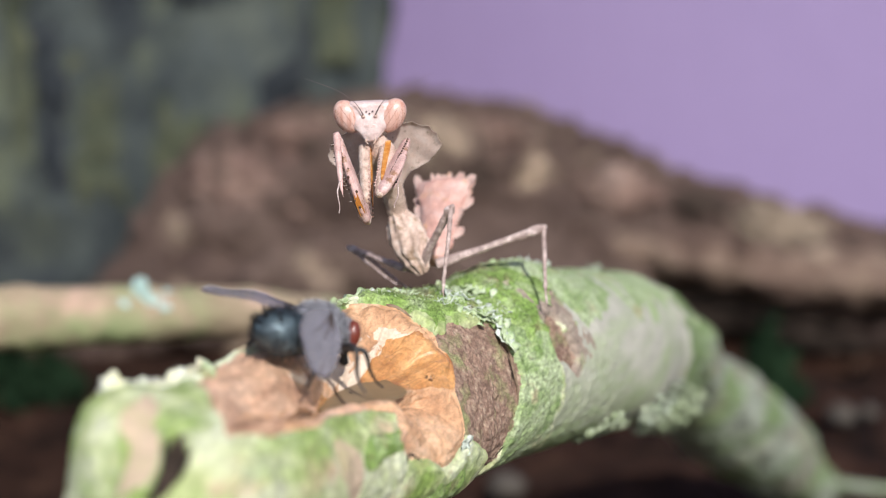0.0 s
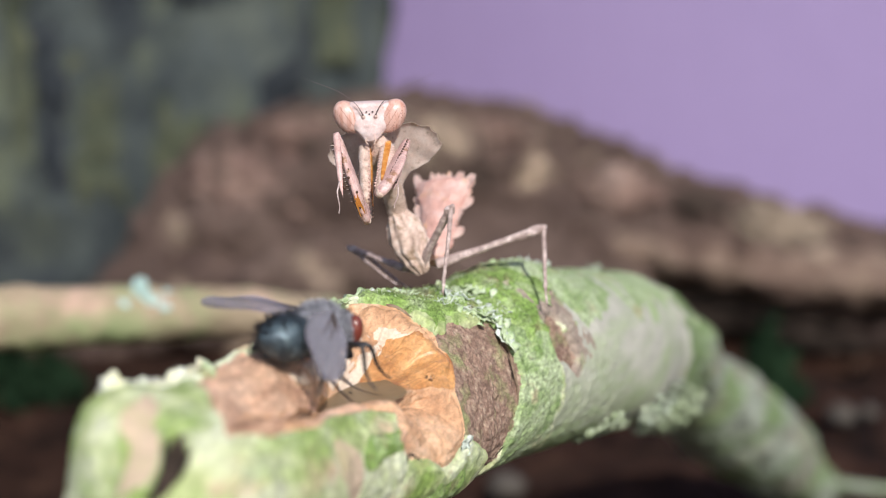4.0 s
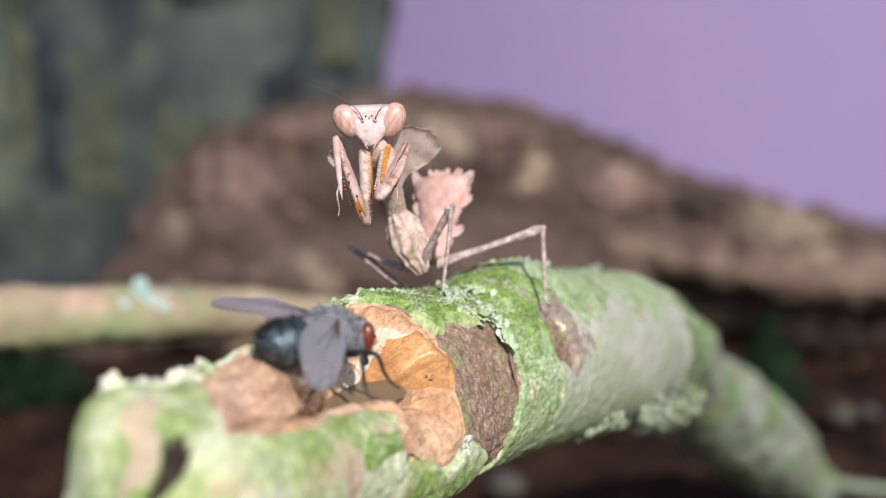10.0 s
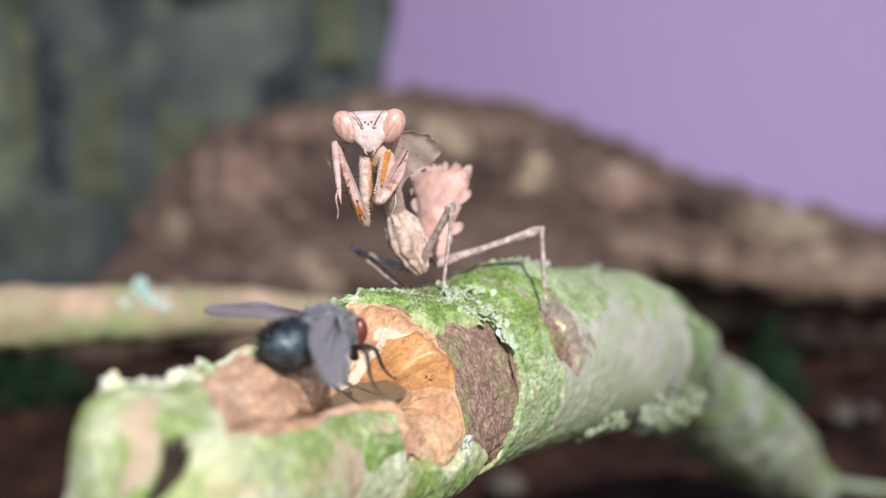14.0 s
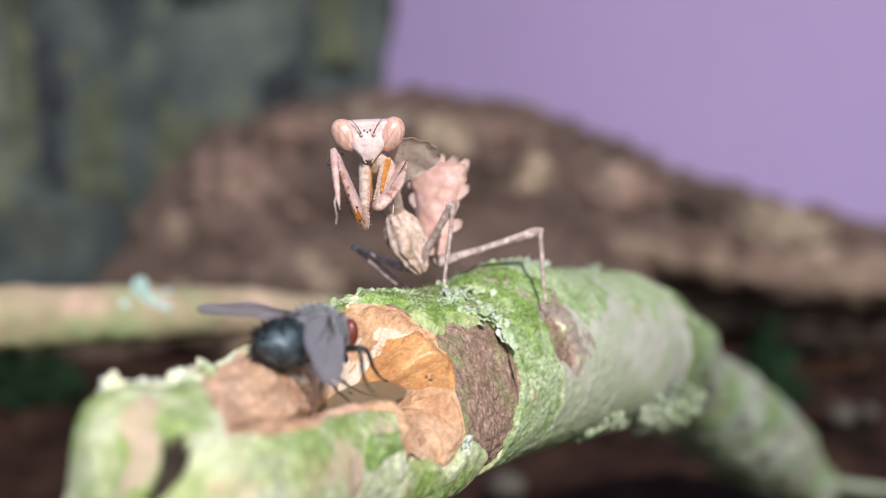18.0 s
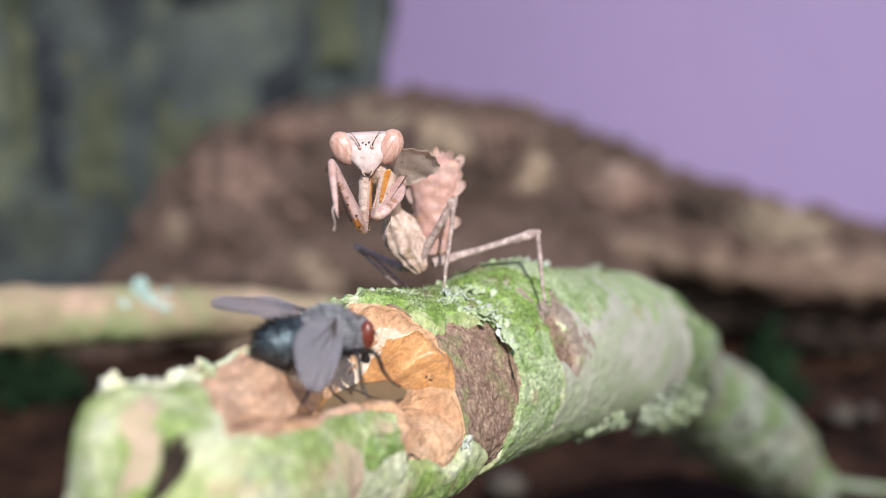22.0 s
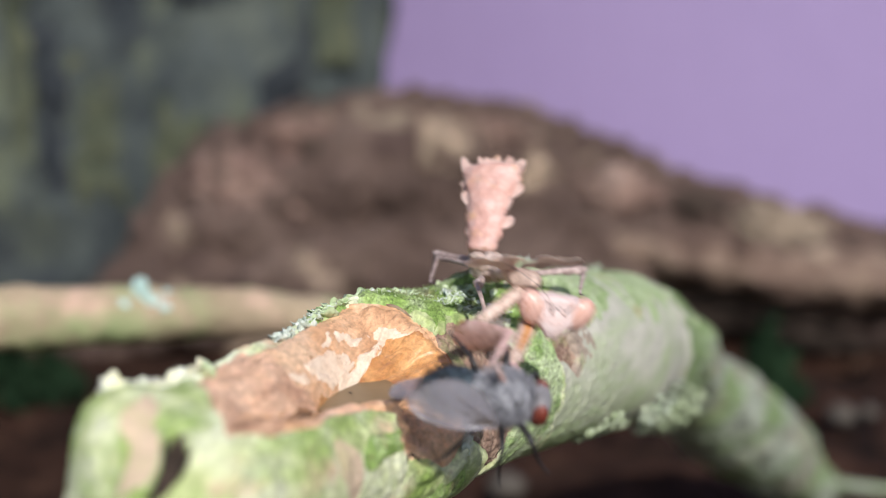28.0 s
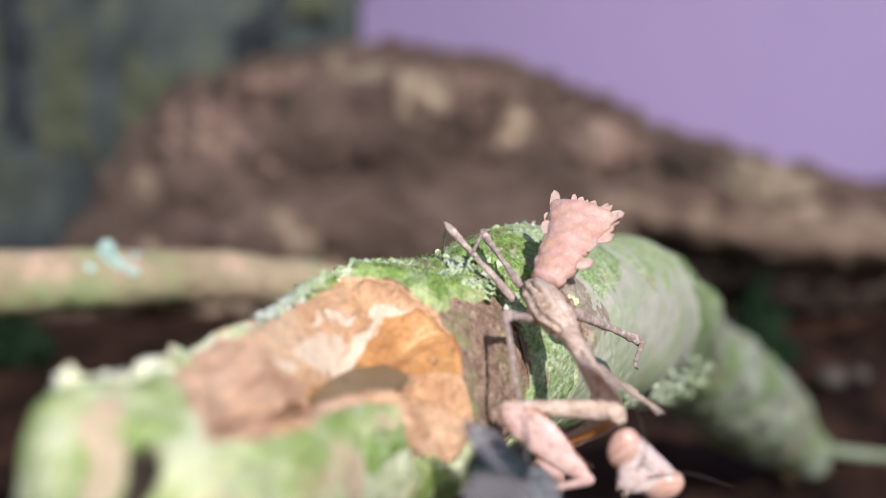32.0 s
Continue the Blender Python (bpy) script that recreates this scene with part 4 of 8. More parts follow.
def plate(name, outline, thick, bend=0.0, wave=0.0, inner=(0, 0)):
    """A thin leaf in the x-z plane from an outline in mm, bowed along y."""
    n = len(outline)
    verts, faces = [], []
    rings = (0.0, 0.5, 0.8, 1.0)
    for side in (0, 1):
        for k in rings:
            for x, z in outline:
                px_, pz_ = inner[0] + (x - inner[0]) * k, inner[1] + (z - inner[1]) * k
                y = bend * (px_ * px_ + 0.3 * pz_ * pz_) + wave * math.sin(px_ * 1.7 + pz_ * 1.3) * k
                verts.append((px_ * MM, (y + (0.5 - side) * thick * (1.2 - 0.7 * k)) * MM, pz_ * MM))
    h = n * len(rings)
    for o in (0, h):
        for r in range(len(rings) - 1):
            for j in range(n):
                k = (j + 1) % n
                q = (o + r * n + j, o + r * n + k, o + (r + 1) * n + k, o + (r + 1) * n + j)
                faces.append(q if o else q[::-1])
    for j in range(n):
        k = (j + 1) % n
        e = h - n
        faces.append((e + j, e + k, h + e + k, h + e + j))
    return mesh_of(name, verts, faces)


def ragged(points, amount, seed, n=6):
    """Rounds an outline and gives it a wavy, nibbled edge."""
    p = spline([*points, points[0]], n)[:-1]
    c = p.mean(axis=0)
    out = []
    for i, q in enumerate(p):
        k = 1 + amount * noise.noise(Vector((i * 0.55, seed, 0))) + amount * 0.6 * math.sin(i * 1.15 + seed)
        out.append(tuple(c + (q - c) * k))
    return out


def spines(name, count, z0, z1, x0, y0, direction, length, rng):
    bm = bmesh.new()
    d = Vector(direction).normalized()
    for i in range(count):
        u = i / max(1, count - 1)
        q = Vector((x0, y0, z0 + (z1 - z0) * u))
        ln = length * (0.6 + 0.6 * rng.random())
        w = (d + Vector((0, 0, 0.35))).normalized()
        m = Matrix.Translation((q + w * ln / 2) * MM) @ w.to_track_quat("Z", "Y").to_matrix().to_4x4()
        bmesh.ops.create_cone(bm, cap_ends=True, segments=8, radius1=0.13 * MM, radius2=0.012 * MM, depth=ln * MM, matrix=m)
    me = bpy.data.meshes.new(name)
    bm.to_mesh(me)
    bm.free()
    return me


mantis = new("praying_mantis", None)
tagged(mantis, "pinkish dead-leaf mantis with ragged lobes on the mossy branch", "mantis")
rng = random.Random(7)

# head: x to its left eye, y to its face, z to the crown
head_mesh = loft("head", fine([(-2.35, 0, 0.5, 0.22, 0.15), (-2.2, 0, 0.45, 0.62, 0.45), (-1.8, 0, 0.36, 1.0, 0.70), (-1.25, 0, 0.2, 1.55, 0.92), (-0.55, 0, 0, 2.35, 1.02),
                               (0.2, 0, -0.12, 2.6, 1.02), (0.75, 0, -0.15, 2.7, 1.0), (1.15, 0, -0.15, 2.65, 0.9), (1.36, 0, -0.15, 2.3, 0.62), (1.42, 0, -0.15, 0.9, 0.25)], 5), 56, 0.07, 2.5, box=0.8)
for v_ in head_mesh.vertices:  # furrows over the face, a dip between the eyes
    x_, y_, z_ = v_.co / MM
    if y_ > 0:
        v_.co.y -= (0.20 * math.exp(-(x_ / 0.5) ** 2 - ((z_ - 0.5) / 0.6) ** 2) - 0.07 * math.cos(5.2 * x_) * math.exp(-((z_ + 0.7) / 0.7) ** 2)) * MM
head = part("head", head_mesh, HEADSKIN, mantis, "pale pink triangular head")
for s_ in (-1, 1):
    eye_at = Matrix.Translation(mm(s_ * 2.16, 0.0, 0.0)) @ pose(0, 0, 0, 0, s_ * 36, 0)
    me_ = ball("eye", (0, 0, 0), (1.30, 1.03, 1.72), 0.0, 1.0)
    me_.transform(eye_at)
    part("eye", me_, EYE, head, "large salmon-pink striped oval eye")
    part("antenna", wire("antenna", [(s_ * 0.6, 1.0, 0.2, 0.10), (s_ * 0.75, 1.2, 0.6, 0.05), (s_ * 1.4, 1.1, 1.5, 0.03), (s_ * 2.9, 0.6, 2.5, 0.024), (s_ * 5.2, 0.2, 3.4, 0.015), (s_ * 6.4, 0.0, 3.8, 0.009)]),
         FEELER, head, "thin dark thread-like feeler")
    part("antenna_base", ball("antenna_base", (s_ * 0.6, 0.98, 0.16), (0.2, 0.16, 0.2), seg=16), FLAP, head)
    for a_ in (-0.45, -0.05, 0.40):  # fine lines down the eye
        line_ = []
        for k_ in range(9):
            z_ = -0.72 + 0.175 * k_
            c_ = math.sqrt(max(0.0, 1 - z_ * z_))
            q_ = eye_at @ mm(1.305 * c_ * math.sin(a_), 1.032 * c_ * math.cos(a_), 1.72 * z_) / MM
            line_.append((q_.x, q_.y, q_.z, (0.020 if abs(a_) < 0.2 else 0.013) if 0 < k_ < 8 else 0.006))
        part("eye_stripe", wire("eye_stripe", line_, 6, 3), STRIPE, head, "thin dark line down the eye")
    dots_ = bmesh.new()
    r_ = random.Random(40 + s_)
    for _ in range(70):  # dark specks on the outer rim of the eye
        a_, z_ = s_ * r_.uniform(0.55, 1.5), r_.uniform(-0.8, 0.95)
        c_ = math.sqrt(max(0.0, 1 - z_ * z_))
        bmesh.ops.create_icosphere(dots_, subdivisions=1, radius=r_.uniform(0.022, 0.045) * MM, matrix=eye_at @ Matrix.Translation(mm(1.29 * c_ * math.sin(a_), 1.02 * c_ * math.cos(a_), 1.71 * z_)))
    tagged(part("eye_specks", dots_, STRIPE, head, "small rusty specks on the eye"), kind="stuff")
    part("palp", wire("palp", [(s_ * 0.3, 0.75, -1.8, 0.10), (s_ * 0.5, 0.95, -2.15, 0.09), (s_ * 0.25, 1.0, -2.5, 0.06)]), PALE, head)
    part("cheek", ball("cheek", (s_ * 0.95, 0.62, -1.15), (0.42, 0.34, 0.5), 0.12, 2.0, seg=20), HEADSKIN, head)
    part("mandible", ball("mandible", (s_ * 0.34, 0.72, -1.78), (0.3, 0.3, 0.34), 0.12, 2.0, seg=20), PALE, head)
beads_ = bmesh.new()
for k_ in range(15):  # dark beads along the jaw
    u_ = k_ / 7 - 1
    bmesh.ops.create_icosphere(beads_, subdivisions=1, radius=(0.075 if k_ % 2 else 0.055) * MM, matrix=Matrix.Translation(mm(u_ * 1.5, 0.98 - 0.35 * abs(u_), -1.72 + 0.85 * abs(u_) ** 1.3)))
tagged(part("jaw_beads", beads_, SPINE, head, "dark specks along the jaw"), kind="stuff")
part("face_plate", ball("face_plate", (0, 0.84, -0.85), (0.8, 0.26, 0.42), 0.08, 2.0), HEADSKIN, head)
part("lip", ball("lip", (0, 0.82, -1.45), (0.42, 0.3, 0.36), 0.10, 2.0, seg=20), PALE, head)
for x_ in (-0.3, 0.0, 0.3):
    part("ocellus", ball("ocellus", (x_, 0.84, 0.38 + 0.6 * abs(x_)), (0.085, 0.1, 0.085), seg=12), FEELER, head)

# front thorax with its leaf-like shield
prothorax = part("prothorax", loft("prothorax", fine([(0, 0, 0, 1.0, 0.75), (1.5, 0, 0, 1.05, 0.7), (4, 0, 0, 1.15, 0.7), (5.8, 0, 0, 1.3, 0.8), (7.4, 0, -0.1, 1.5, 0.95), (8.4, 0, -0.1, 1.15, 0.85), (9.3, 0, 0, 0.7, 0.6), (9.8, 0, 0, 0.4, 0.4)], 5), 28, 0.10, 1.6),
                 PALE, mantis, "narrow tan front thorax")
for s_ in (-1, 1):
    o_ = ragged([(s_ * 0.5, 0.2), (s_ * 0.9, 1.8), (s_ * 1.3, 3.2), (s_ * 2.6, 4.5), (s_ * 4.3, 5.0), (s_ * 5.3, 5.8), (s_ * 6.2, 6.6), (s_ * 5.8, 7.8), (s_ * 4.9, 8.6), (s_ * 3.0, 9.3), (s_ * 1.4, 9.2), (s_ * 0.5, 8.6), (s_ * 0.4, 4.2)], 0.045, 3.0 + s_, 6)
    set_ = Matrix.Translation(mm(0, 0.7, 4.4)) @ pose(0, 0, 0, -16, 0, 0) @ Matrix.Translation(mm(0, 0, -4.6)) @ Matrix.Diagonal((0.88, 1, 1.05, 1))
    me_ = plate("shield_lobe", o_, 0.13, 0.0, 0.16, (s_ * 1.6, 6.8))
    me_.transform(set_)
    lobe_ = part("shield_lobe", me_, SHIELD, prothorax, "thin wavy-edged brown leaf lobe")
    for x_, z_ in ((5.9, 7.0), (5.0, 5.7), (5.0, 8.3), (3.4, 5.0), (3.4, 9.0)):
        me_ = wire("vein", [(s_ * 0.8, 0.1, 6.4, 0.07), (s_ * (0.5 * x_ + 0.3), 0.12, 0.5 * z_ + 3.3, 0.05), (s_ * x_ * 0.95, 0.1, z_, 0.025)], 6, 4)
        me_.transform(set_)
        part("vein", me_, PALE, lobe_)

# middle thorax
mesothorax = part("mesothorax", loft("mesothorax", fine([(-0.9, 0, 0, 0.4, 0.4), (-0.5, 0, 0, 0.8, 0.7), (0.6, 0, 0, 1.3, 1.1), (2.4, 0, 0, 1.8, 1.35), (3.9, 0, 0, 1.7, 1.25), (5.0, 0, 0, 1.25, 1.0), (5.7, 0, 0, 0.8, 0.7), (6.0, 0, 0, 0.4, 0.4)], 6), 72, 0.17, 1.4, ribs=0.11),
                  PALE, mantis, "wrinkled pale tan middle thorax")
for s_ in (-1, 1):
    me_ = ball("wing_pad", (s_ * 0.75, 1.0, 1.2), (0.75, 0.42, 1.35), 0.16, 2.2, pose(0, 0, 0, 0, s_ * 10, 0), 24)
    part("wing_pad", me_, SHIELD, mesothorax, "small pale rounded wing bud")

# abdomen: a segmented, flaring plate with ragged flaps; z to its tip
rings_ = []
for k_ in range(29):  # nine plates, each a little proud at its hind edge
    z_ = k_ * 0.33
    w_ = 1.25 + 0.18 * z_ + 0.12 * math.sin(z_ * 0.9)
    lip_ = (0.0, 0.02, 0.055, 0.075)[k_ % 4]
    rings_.append((z_, 0, 0, w_ + lip_, 0.95 + 0.03 * z_ + lip_))
rings_ += [(9.55, 0, 0, 2.1, 0.8), (9.8, 0, 0, 1.3, 0.4), (9.9, 0, 0, 0.4, 0.15)]
abdomen = part("abdomen", loft("abdomen", rings_, 52, 0.20, 1.3), ABDOMEN, mantis, "salmon-pink segmented abdomen")


def torn(base, tip, half, seed):
    """A torn lobe from a base point to a tip, in the x-z plane."""
    r_ = random.Random(seed)
    b, t = np.array(base, float), np.array(tip, float)
    d = t - b
    q = np.array((-d[1], d[0])) / np.linalg.norm(d) * half
    o = [b + q * 1.1, b + q * 1.15 + d * 0.4, b + q * 0.95 + d * (0.68 + 0.12 * r_.random()), b + q * 0.7 + d * 0.9, t + q * 0.3, t - q * 0.2, b - q * 0.7 + d * 0.88, b - q * 1.0 + d * (0.66 + 0.14 * r_.random()), b - q * 1.1 + d * 0.4, b - q * 1.1]
    return ragged([tuple(v) for v in o], 0.06, seed, 3), tuple(b + d * 0.25)


for s_, z_, out_, up_, half_ in ((1, 3.0, 1.2, 0.5, 0.6), (1, 4.8, 0.35, 1.0, 0.6), (1, 6.1, 1.1, 1.2, 0.55), (1, 7.3, 0.4, 1.3, 0.6), (-1, 5.4, 0.35, 1.2, 0.5), (-1, 6.9, 0.5, 1.3, 0.5), (-1, 8.2, 0.5, 2.5, 0.42), (1, 8.4, 0.7, 1.5, 0.5)):
    w_ = 1.25 + 0.18 * z_
    o_, c_ = torn((s_ * (w_ - 0.5), z_), (s_ * (w_ + out_), z_ + up_), half_, int(z_ * 10) + s_)
    me_ = plate("flap", o_, 0.13, 0.0, 0.14, c_)
    me_.transform(Matrix.Translation(mm(0, 0.3 * math.sin(z_ * 2.1), 0)))
    part("flap", me_, FLAP, abdomen, "pale torn side flap")
for layer_ in range(4):  # a crown of small cream lobes, one row behind another
    for k_ in range(11):
        x_ = (k_ - 5 + 0.5 * (layer_ % 2)) * 0.53 * (1.0 - 0.06 * layer_)
        tip_ = 10.5 - 0.13 * (x_ - 0.3) ** 2 - (0.0, 0.15, 0.7, 1.2)[layer_] + 0.28 * math.sin(k_ * 2.4 + layer_)
        o_, c_ = torn((x_ * 0.8, tip_ - 1.5), (x_ * 1.16 + 0.12 * math.sin(k_ * 1.9 + layer_), tip_), 0.27 + 0.07 * math.sin(k_ * 3.3 + layer_), 50 + k_ + 20 * layer_)
        me_ = plate("crown_lobe", o_, 0.13, 0.0, 0.12, c_)
        me_.transform(Matrix.Translation(mm(0, (-0.15, 0.35, 0.85, 1.05)[layer_], 0)) @ Matrix.Translation(mm(0, 0, 8.5)) @ pose(0, 0, 0, (6, -8, -20, -30)[layer_] + 8 * math.sin(k_ * 5.1), 0, 0) @ Matrix.Translation(mm(0, 0, -8.5)))
        part("crown_lobe", me_, FLAP, abdomen)


def build_tibia(s):
    tibia = part("tibia", loft("tibia", fine([(0, 0, 0, 0.28, 0.32), (0.8, 0, 0, 0.34, 0.36), (3.0, 0, 0, 0.28, 0.3), (4.8, 0, 0, 0.2, 0.22), (5.6, 0, 0.12, 0.1, 0.1), (6.1, 0, 0.3, 0.02, 0.02)], 4), 16, 0.03, 2.5), PINK, mantis)
    part("spines", spines("spines", 12, 0.8, 5.2, 0.1 * s, 0.2, (0.4 * s, 1, 0), 0.42, rng), SPINE, tibia)
    part("tarsus", wire("tarsus", [(0, -0.2, 4.8, 0.09), (0.15, -0.6, 6.0, 0.07), (0.1, -0.5, 7.3, 0.05), (0.3, -0.3, 7.9, 0.04)]), LEG, tibia)
    return tibia


def build_foreleg(s):
    coxa = part("coxa", loft("coxa", fine([(0, 0, 0, 0.4, 0.45), (0.6, 0, 0, 0.75, 0.6), (2.5, 0, 0, 0.75, 0.58), (5.5, 0, 0, 0.58, 0.5), (7.8, 0, 0, 0.48, 0.42), (8.5, 0, 0, 0.3, 0.3)], 4), 20, 0.05, 2.0), PALE, mantis, "long tan upper foreleg")
    me = plate("inner_face", ragged([(-0.26, 0.3), (0.26, 0.3), (0.25, 3.0), (0.12, 6.4), (-0.12, 6.4), (-0.25, 3.0)], 0.02, 2.0 + s), 0.16, 0.0, 0.0, (0, 4.0))
    me.transform(Matrix.Translation(mm(0, 0.60, 0)))
    part("inner_face", me, ORANGE, coxa, "glossy orange inner face")
    for e in (-1, 1):
        part("teeth", spines("teeth", 16, 0.8, 7.6, e * 0.5, 0.42, (e, 0.4, 0), 0.15, rng), FLAP, coxa, "row of tiny cream teeth")
    femur = part("femur", loft("femur", fine([(0, 0, 0, 0.3, 0.35), (0.6, 0, 0, 0.5, 0.85), (2.2, 0, 0.1, 0.52, 1.4), (4.4, 0, 0.1, 0.48, 1.35), (6.6, 0, 0, 0.42, 0.9), (8.2, 0, 0, 0.4, 0.5), (8.8, 0, 0, 0.25, 0.3)], 4), 22, 0.06, 2.0), PINK, mantis, "broad pink raptorial femur")
    part("spines", spines("spines", 15, 2.4, 7.9, 0.32, 0.75, (0.9, 0.45, 0), 0.22 if s > 0 else 0.62, rng), SPINE, femur, "row of dark spines")
    if s > 0:
        return coxa, femur, build_tibia(s)
    me = plate("inner_patch", ragged([(-0.22, 0.9), (0.24, 0.8), (0.27, 1.9), (0.16, 3.2), (-0.12, 3.4), (-0.27, 2.0)], 0.05, 5.0 + s), 0.14, 0.0, 0.0, (0, 2.2))
    for v in me.vertices:
        z = v.co.z / MM
        v.co.y += (0.42 + 1.06 * min(1.0, max(0.0, (z - 0.2) / 2.0)) ** 0.8) * MM
    part("inner_patch", me, ORANGE, femur, "rust-orange blotched inner face")
    dots = bmesh.new()
    for k in range(6):
        z = 1.9 + 0.75 * k
        bmesh.ops.create_icosphere(dots, subdivisions=1, radius=(0.08 if k % 2 else 0.13) * MM, matrix=Matrix.Translation(mm(0.22 * math.sin(k * 2.3), 0.5 + 1.06 * min(1.0, (z - 0.2) / 2.0) ** 0.8, z)) @ Matrix.Diagonal((1, 0.5, 1.2, 1)))
    tagged(part("dark_spots", dots, SPINE, femur, "dark spots on the inner face"), kind="stuff")
    return coxa, femur, build_tibia(s)


def build_leg(femur_len, tibia_len, seed, k=1.0):
    f_ = part("leg_femur", loft("leg_femur", fine([(z, x, y, a * k, b * k) for z, x, y, a, b in [(0, 0, 0, 0.42, 0.4), (0.5, 0, 0, 0.5, 0.42), (femur_len * 0.5, 0, 0, 0.34, 0.3), (femur_len * 0.82, 0, 0, 0.40, 0.34), (femur_len * 0.94, 0, 0, 0.52, 0.36), (femur_len, 0, 0, 0.3, 0.3), (femur_len + 0.35, 0, 0, 0.12, 0.12)]], 6), 18, 0.12, 2.2, seed),
              LEG, mantis, "slender grey-brown mottled leg")
    t_ = part("leg_tibia", loft("leg_tibia", fine([(z, x, y, a * k, b * k) for z, x, y, a, b in [(0, 0, 0, 0.3, 0.28), (0.5, 0, 0, 0.24, 0.22), (tibia_len * 0.5, 0, 0, 0.2, 0.18), (tibia_len * 0.78, 0, 0, 0.18, 0.16), (tibia_len * 0.8, 0, 0, 0.12, 0.11), (tibia_len * 0.96, 0.1, 0, 0.12, 0.1), (tibia_len, 0.15, 0, 0.1, 0.08)]], 6), 14, 0.08, 2.6, seed), LEG, mantis)
    part("claw", wire("claw", [(0.12, 0, tibia_len - 0.1, 0.09), (0.35, 0.1, tibia_len + 0.1, 0.06), (0.5, 0.12, tibia_len - 0.1, 0.03)]), FEELER, t_)
    return f_, t_


head.scale = (0.95, 1.0, 1.0)
coxa_r, femur_r, tibia_r = build_foreleg(-1)
coxa_l, femur_l, tibia_l = build_foreleg(1)
leg_ml, shin_ml = build_leg(8.0, 9.6, 1.0)
leg_hl, shin_hl = build_leg(11.5, 8.4, 2.0)
leg_mr, shin_mr = build_leg(8.5, 8.0, 3.0, 0.72)
leg_hr, shin_hr = build_leg(8.5, 8.0, 4.0, 0.72)

# the fly: x to its head, y to its left, z to its back
fly = new("blowfly", None)
tagged(fly, "dark hairy blowfly with blue-green abdomen and red eyes", "fly")
thorax = part("thorax", ball("thorax", (0, 0, 0), (2.25, 1.85, 1.85), 0.05, 2.0), FLY_GREY, fly, "grey dusty bristly thorax")
part("scutellum", ball("scutellum", (-1.75, 0, 0.95), (0.75, 0.9, 0.5)), FLY_GREY, thorax)
belly_mesh = ball("abdomen", (-3.05, 0, -0.25), (2.3, 1.72, 1.62), 0.03, 2.0, seg=64)
for v_ in belly_mesh.vertices:  # rings between the plates
    u_ = (v_.co.x / MM + 3.05) / 2.3
    k_ = (1 - 0.05 * max(0.0, math.cos(u_ * 7.5 + 0.6)) ** 6) * (1 - 0.22 * max(0.0, -u_) ** 1.5)
    v_.co.y, v_.co.z = v_.co.y * k_, v_.co.z * k_
belly = part("abdomen", belly_mesh, FLY_BLUE, fly, "glossy dark blue-green abdomen")
fly_head = part("head", ball("head", (2.35, 0, -0.15), (0.85, 1.45, 1.3), 0.03, 2.0), FLY_FACE, fly, "grey face between red eyes")
for s_ in (-1, 1):
    part("eye", ball("eye", (2.42, s_ * 0.95, -0.02), (0.58, 0.60, 1.02), 0.0, 1.0, pose(0, 0, 0, 0, 0, s_ * 12)), FLY_EYE, fly_head, "dark red compound eye")
    part("feeler", wire("feeler", [(3.3, s_ * 0.2, 0.1, 0.06), (3.6, s_ * 0.3, -0.2, 0.05), (3.7, s_ * 0.35, -0.6, 0.02)]), FLY_LEG, fly_head)
part("proboscis", wire("proboscis", [(2.9, 0, -1.0, 0.3), (3.0, 0, -1.6, 0.26), (3.1, 0, -2.1, 0.34), (3.1, 0, -2.3, 0.2)], 12), FLY_LEG, fly_head)


def bristles(name, count, centre, radii, length, seed, lean=(-0.6, 0, 0.2)):
    r_ = random.Random(seed)
    bm = bmesh.new()
    for _ in range(count):
        d = Vector((r_.gauss(0, 1), r_.gauss(0, 1), r_.gauss(0.3, 0.9))).normalized()
        p = Vector((centre[0] + d.x * radii[0] * 0.97, centre[1] + d.y * radii[1] * 0.97, centre[2] + d.z * radii[2] * 0.97))
        w = (d + Vector(lean) * 0.8).normalized()
        ln = length * (0.5 + r_.random())
        m = Matrix.Translation((p + w * ln / 2) * MM) @ w.to_track_quat("Z", "Y").to_matrix().to_4x4()
        bmesh.ops.create_cone(bm, cap_ends=False, segments=4, radius1=0.03 * MM, radius2=0.008 * MM, depth=ln * MM, matrix=m)
    me = bpy.data.meshes.new(name)
    bm.to_mesh(me)
    bm.free()
    return me


PALE_HAIR = material("fly_pale_hair", [(0.2812, 0.2812, 0.3187), (0.45, 0.45, 0.4975)], 900, 0.5, 0.0)
tagged(part("down", bristles("down", 2200, (0, 0, 0), (2.25, 1.85, 1.85), 0.3, 5), PALE_HAIR, thorax, "short pale grey hairs"), kind="stuff")
tagged(part("bristles", bristles("bristles", 260, (0, 0, 0), (2.25, 1.85, 1.85), 0.6, 1), FLY_LEG, thorax, "short black bristles"), kind="stuff")
tagged(part("bristles", bristles("bristles", 900, (-3.05, 0, -0.25), (2.3, 1.66, 1.56), 0.42, 2), FLY_LEG, belly, "short black bristles"), kind="stuff")


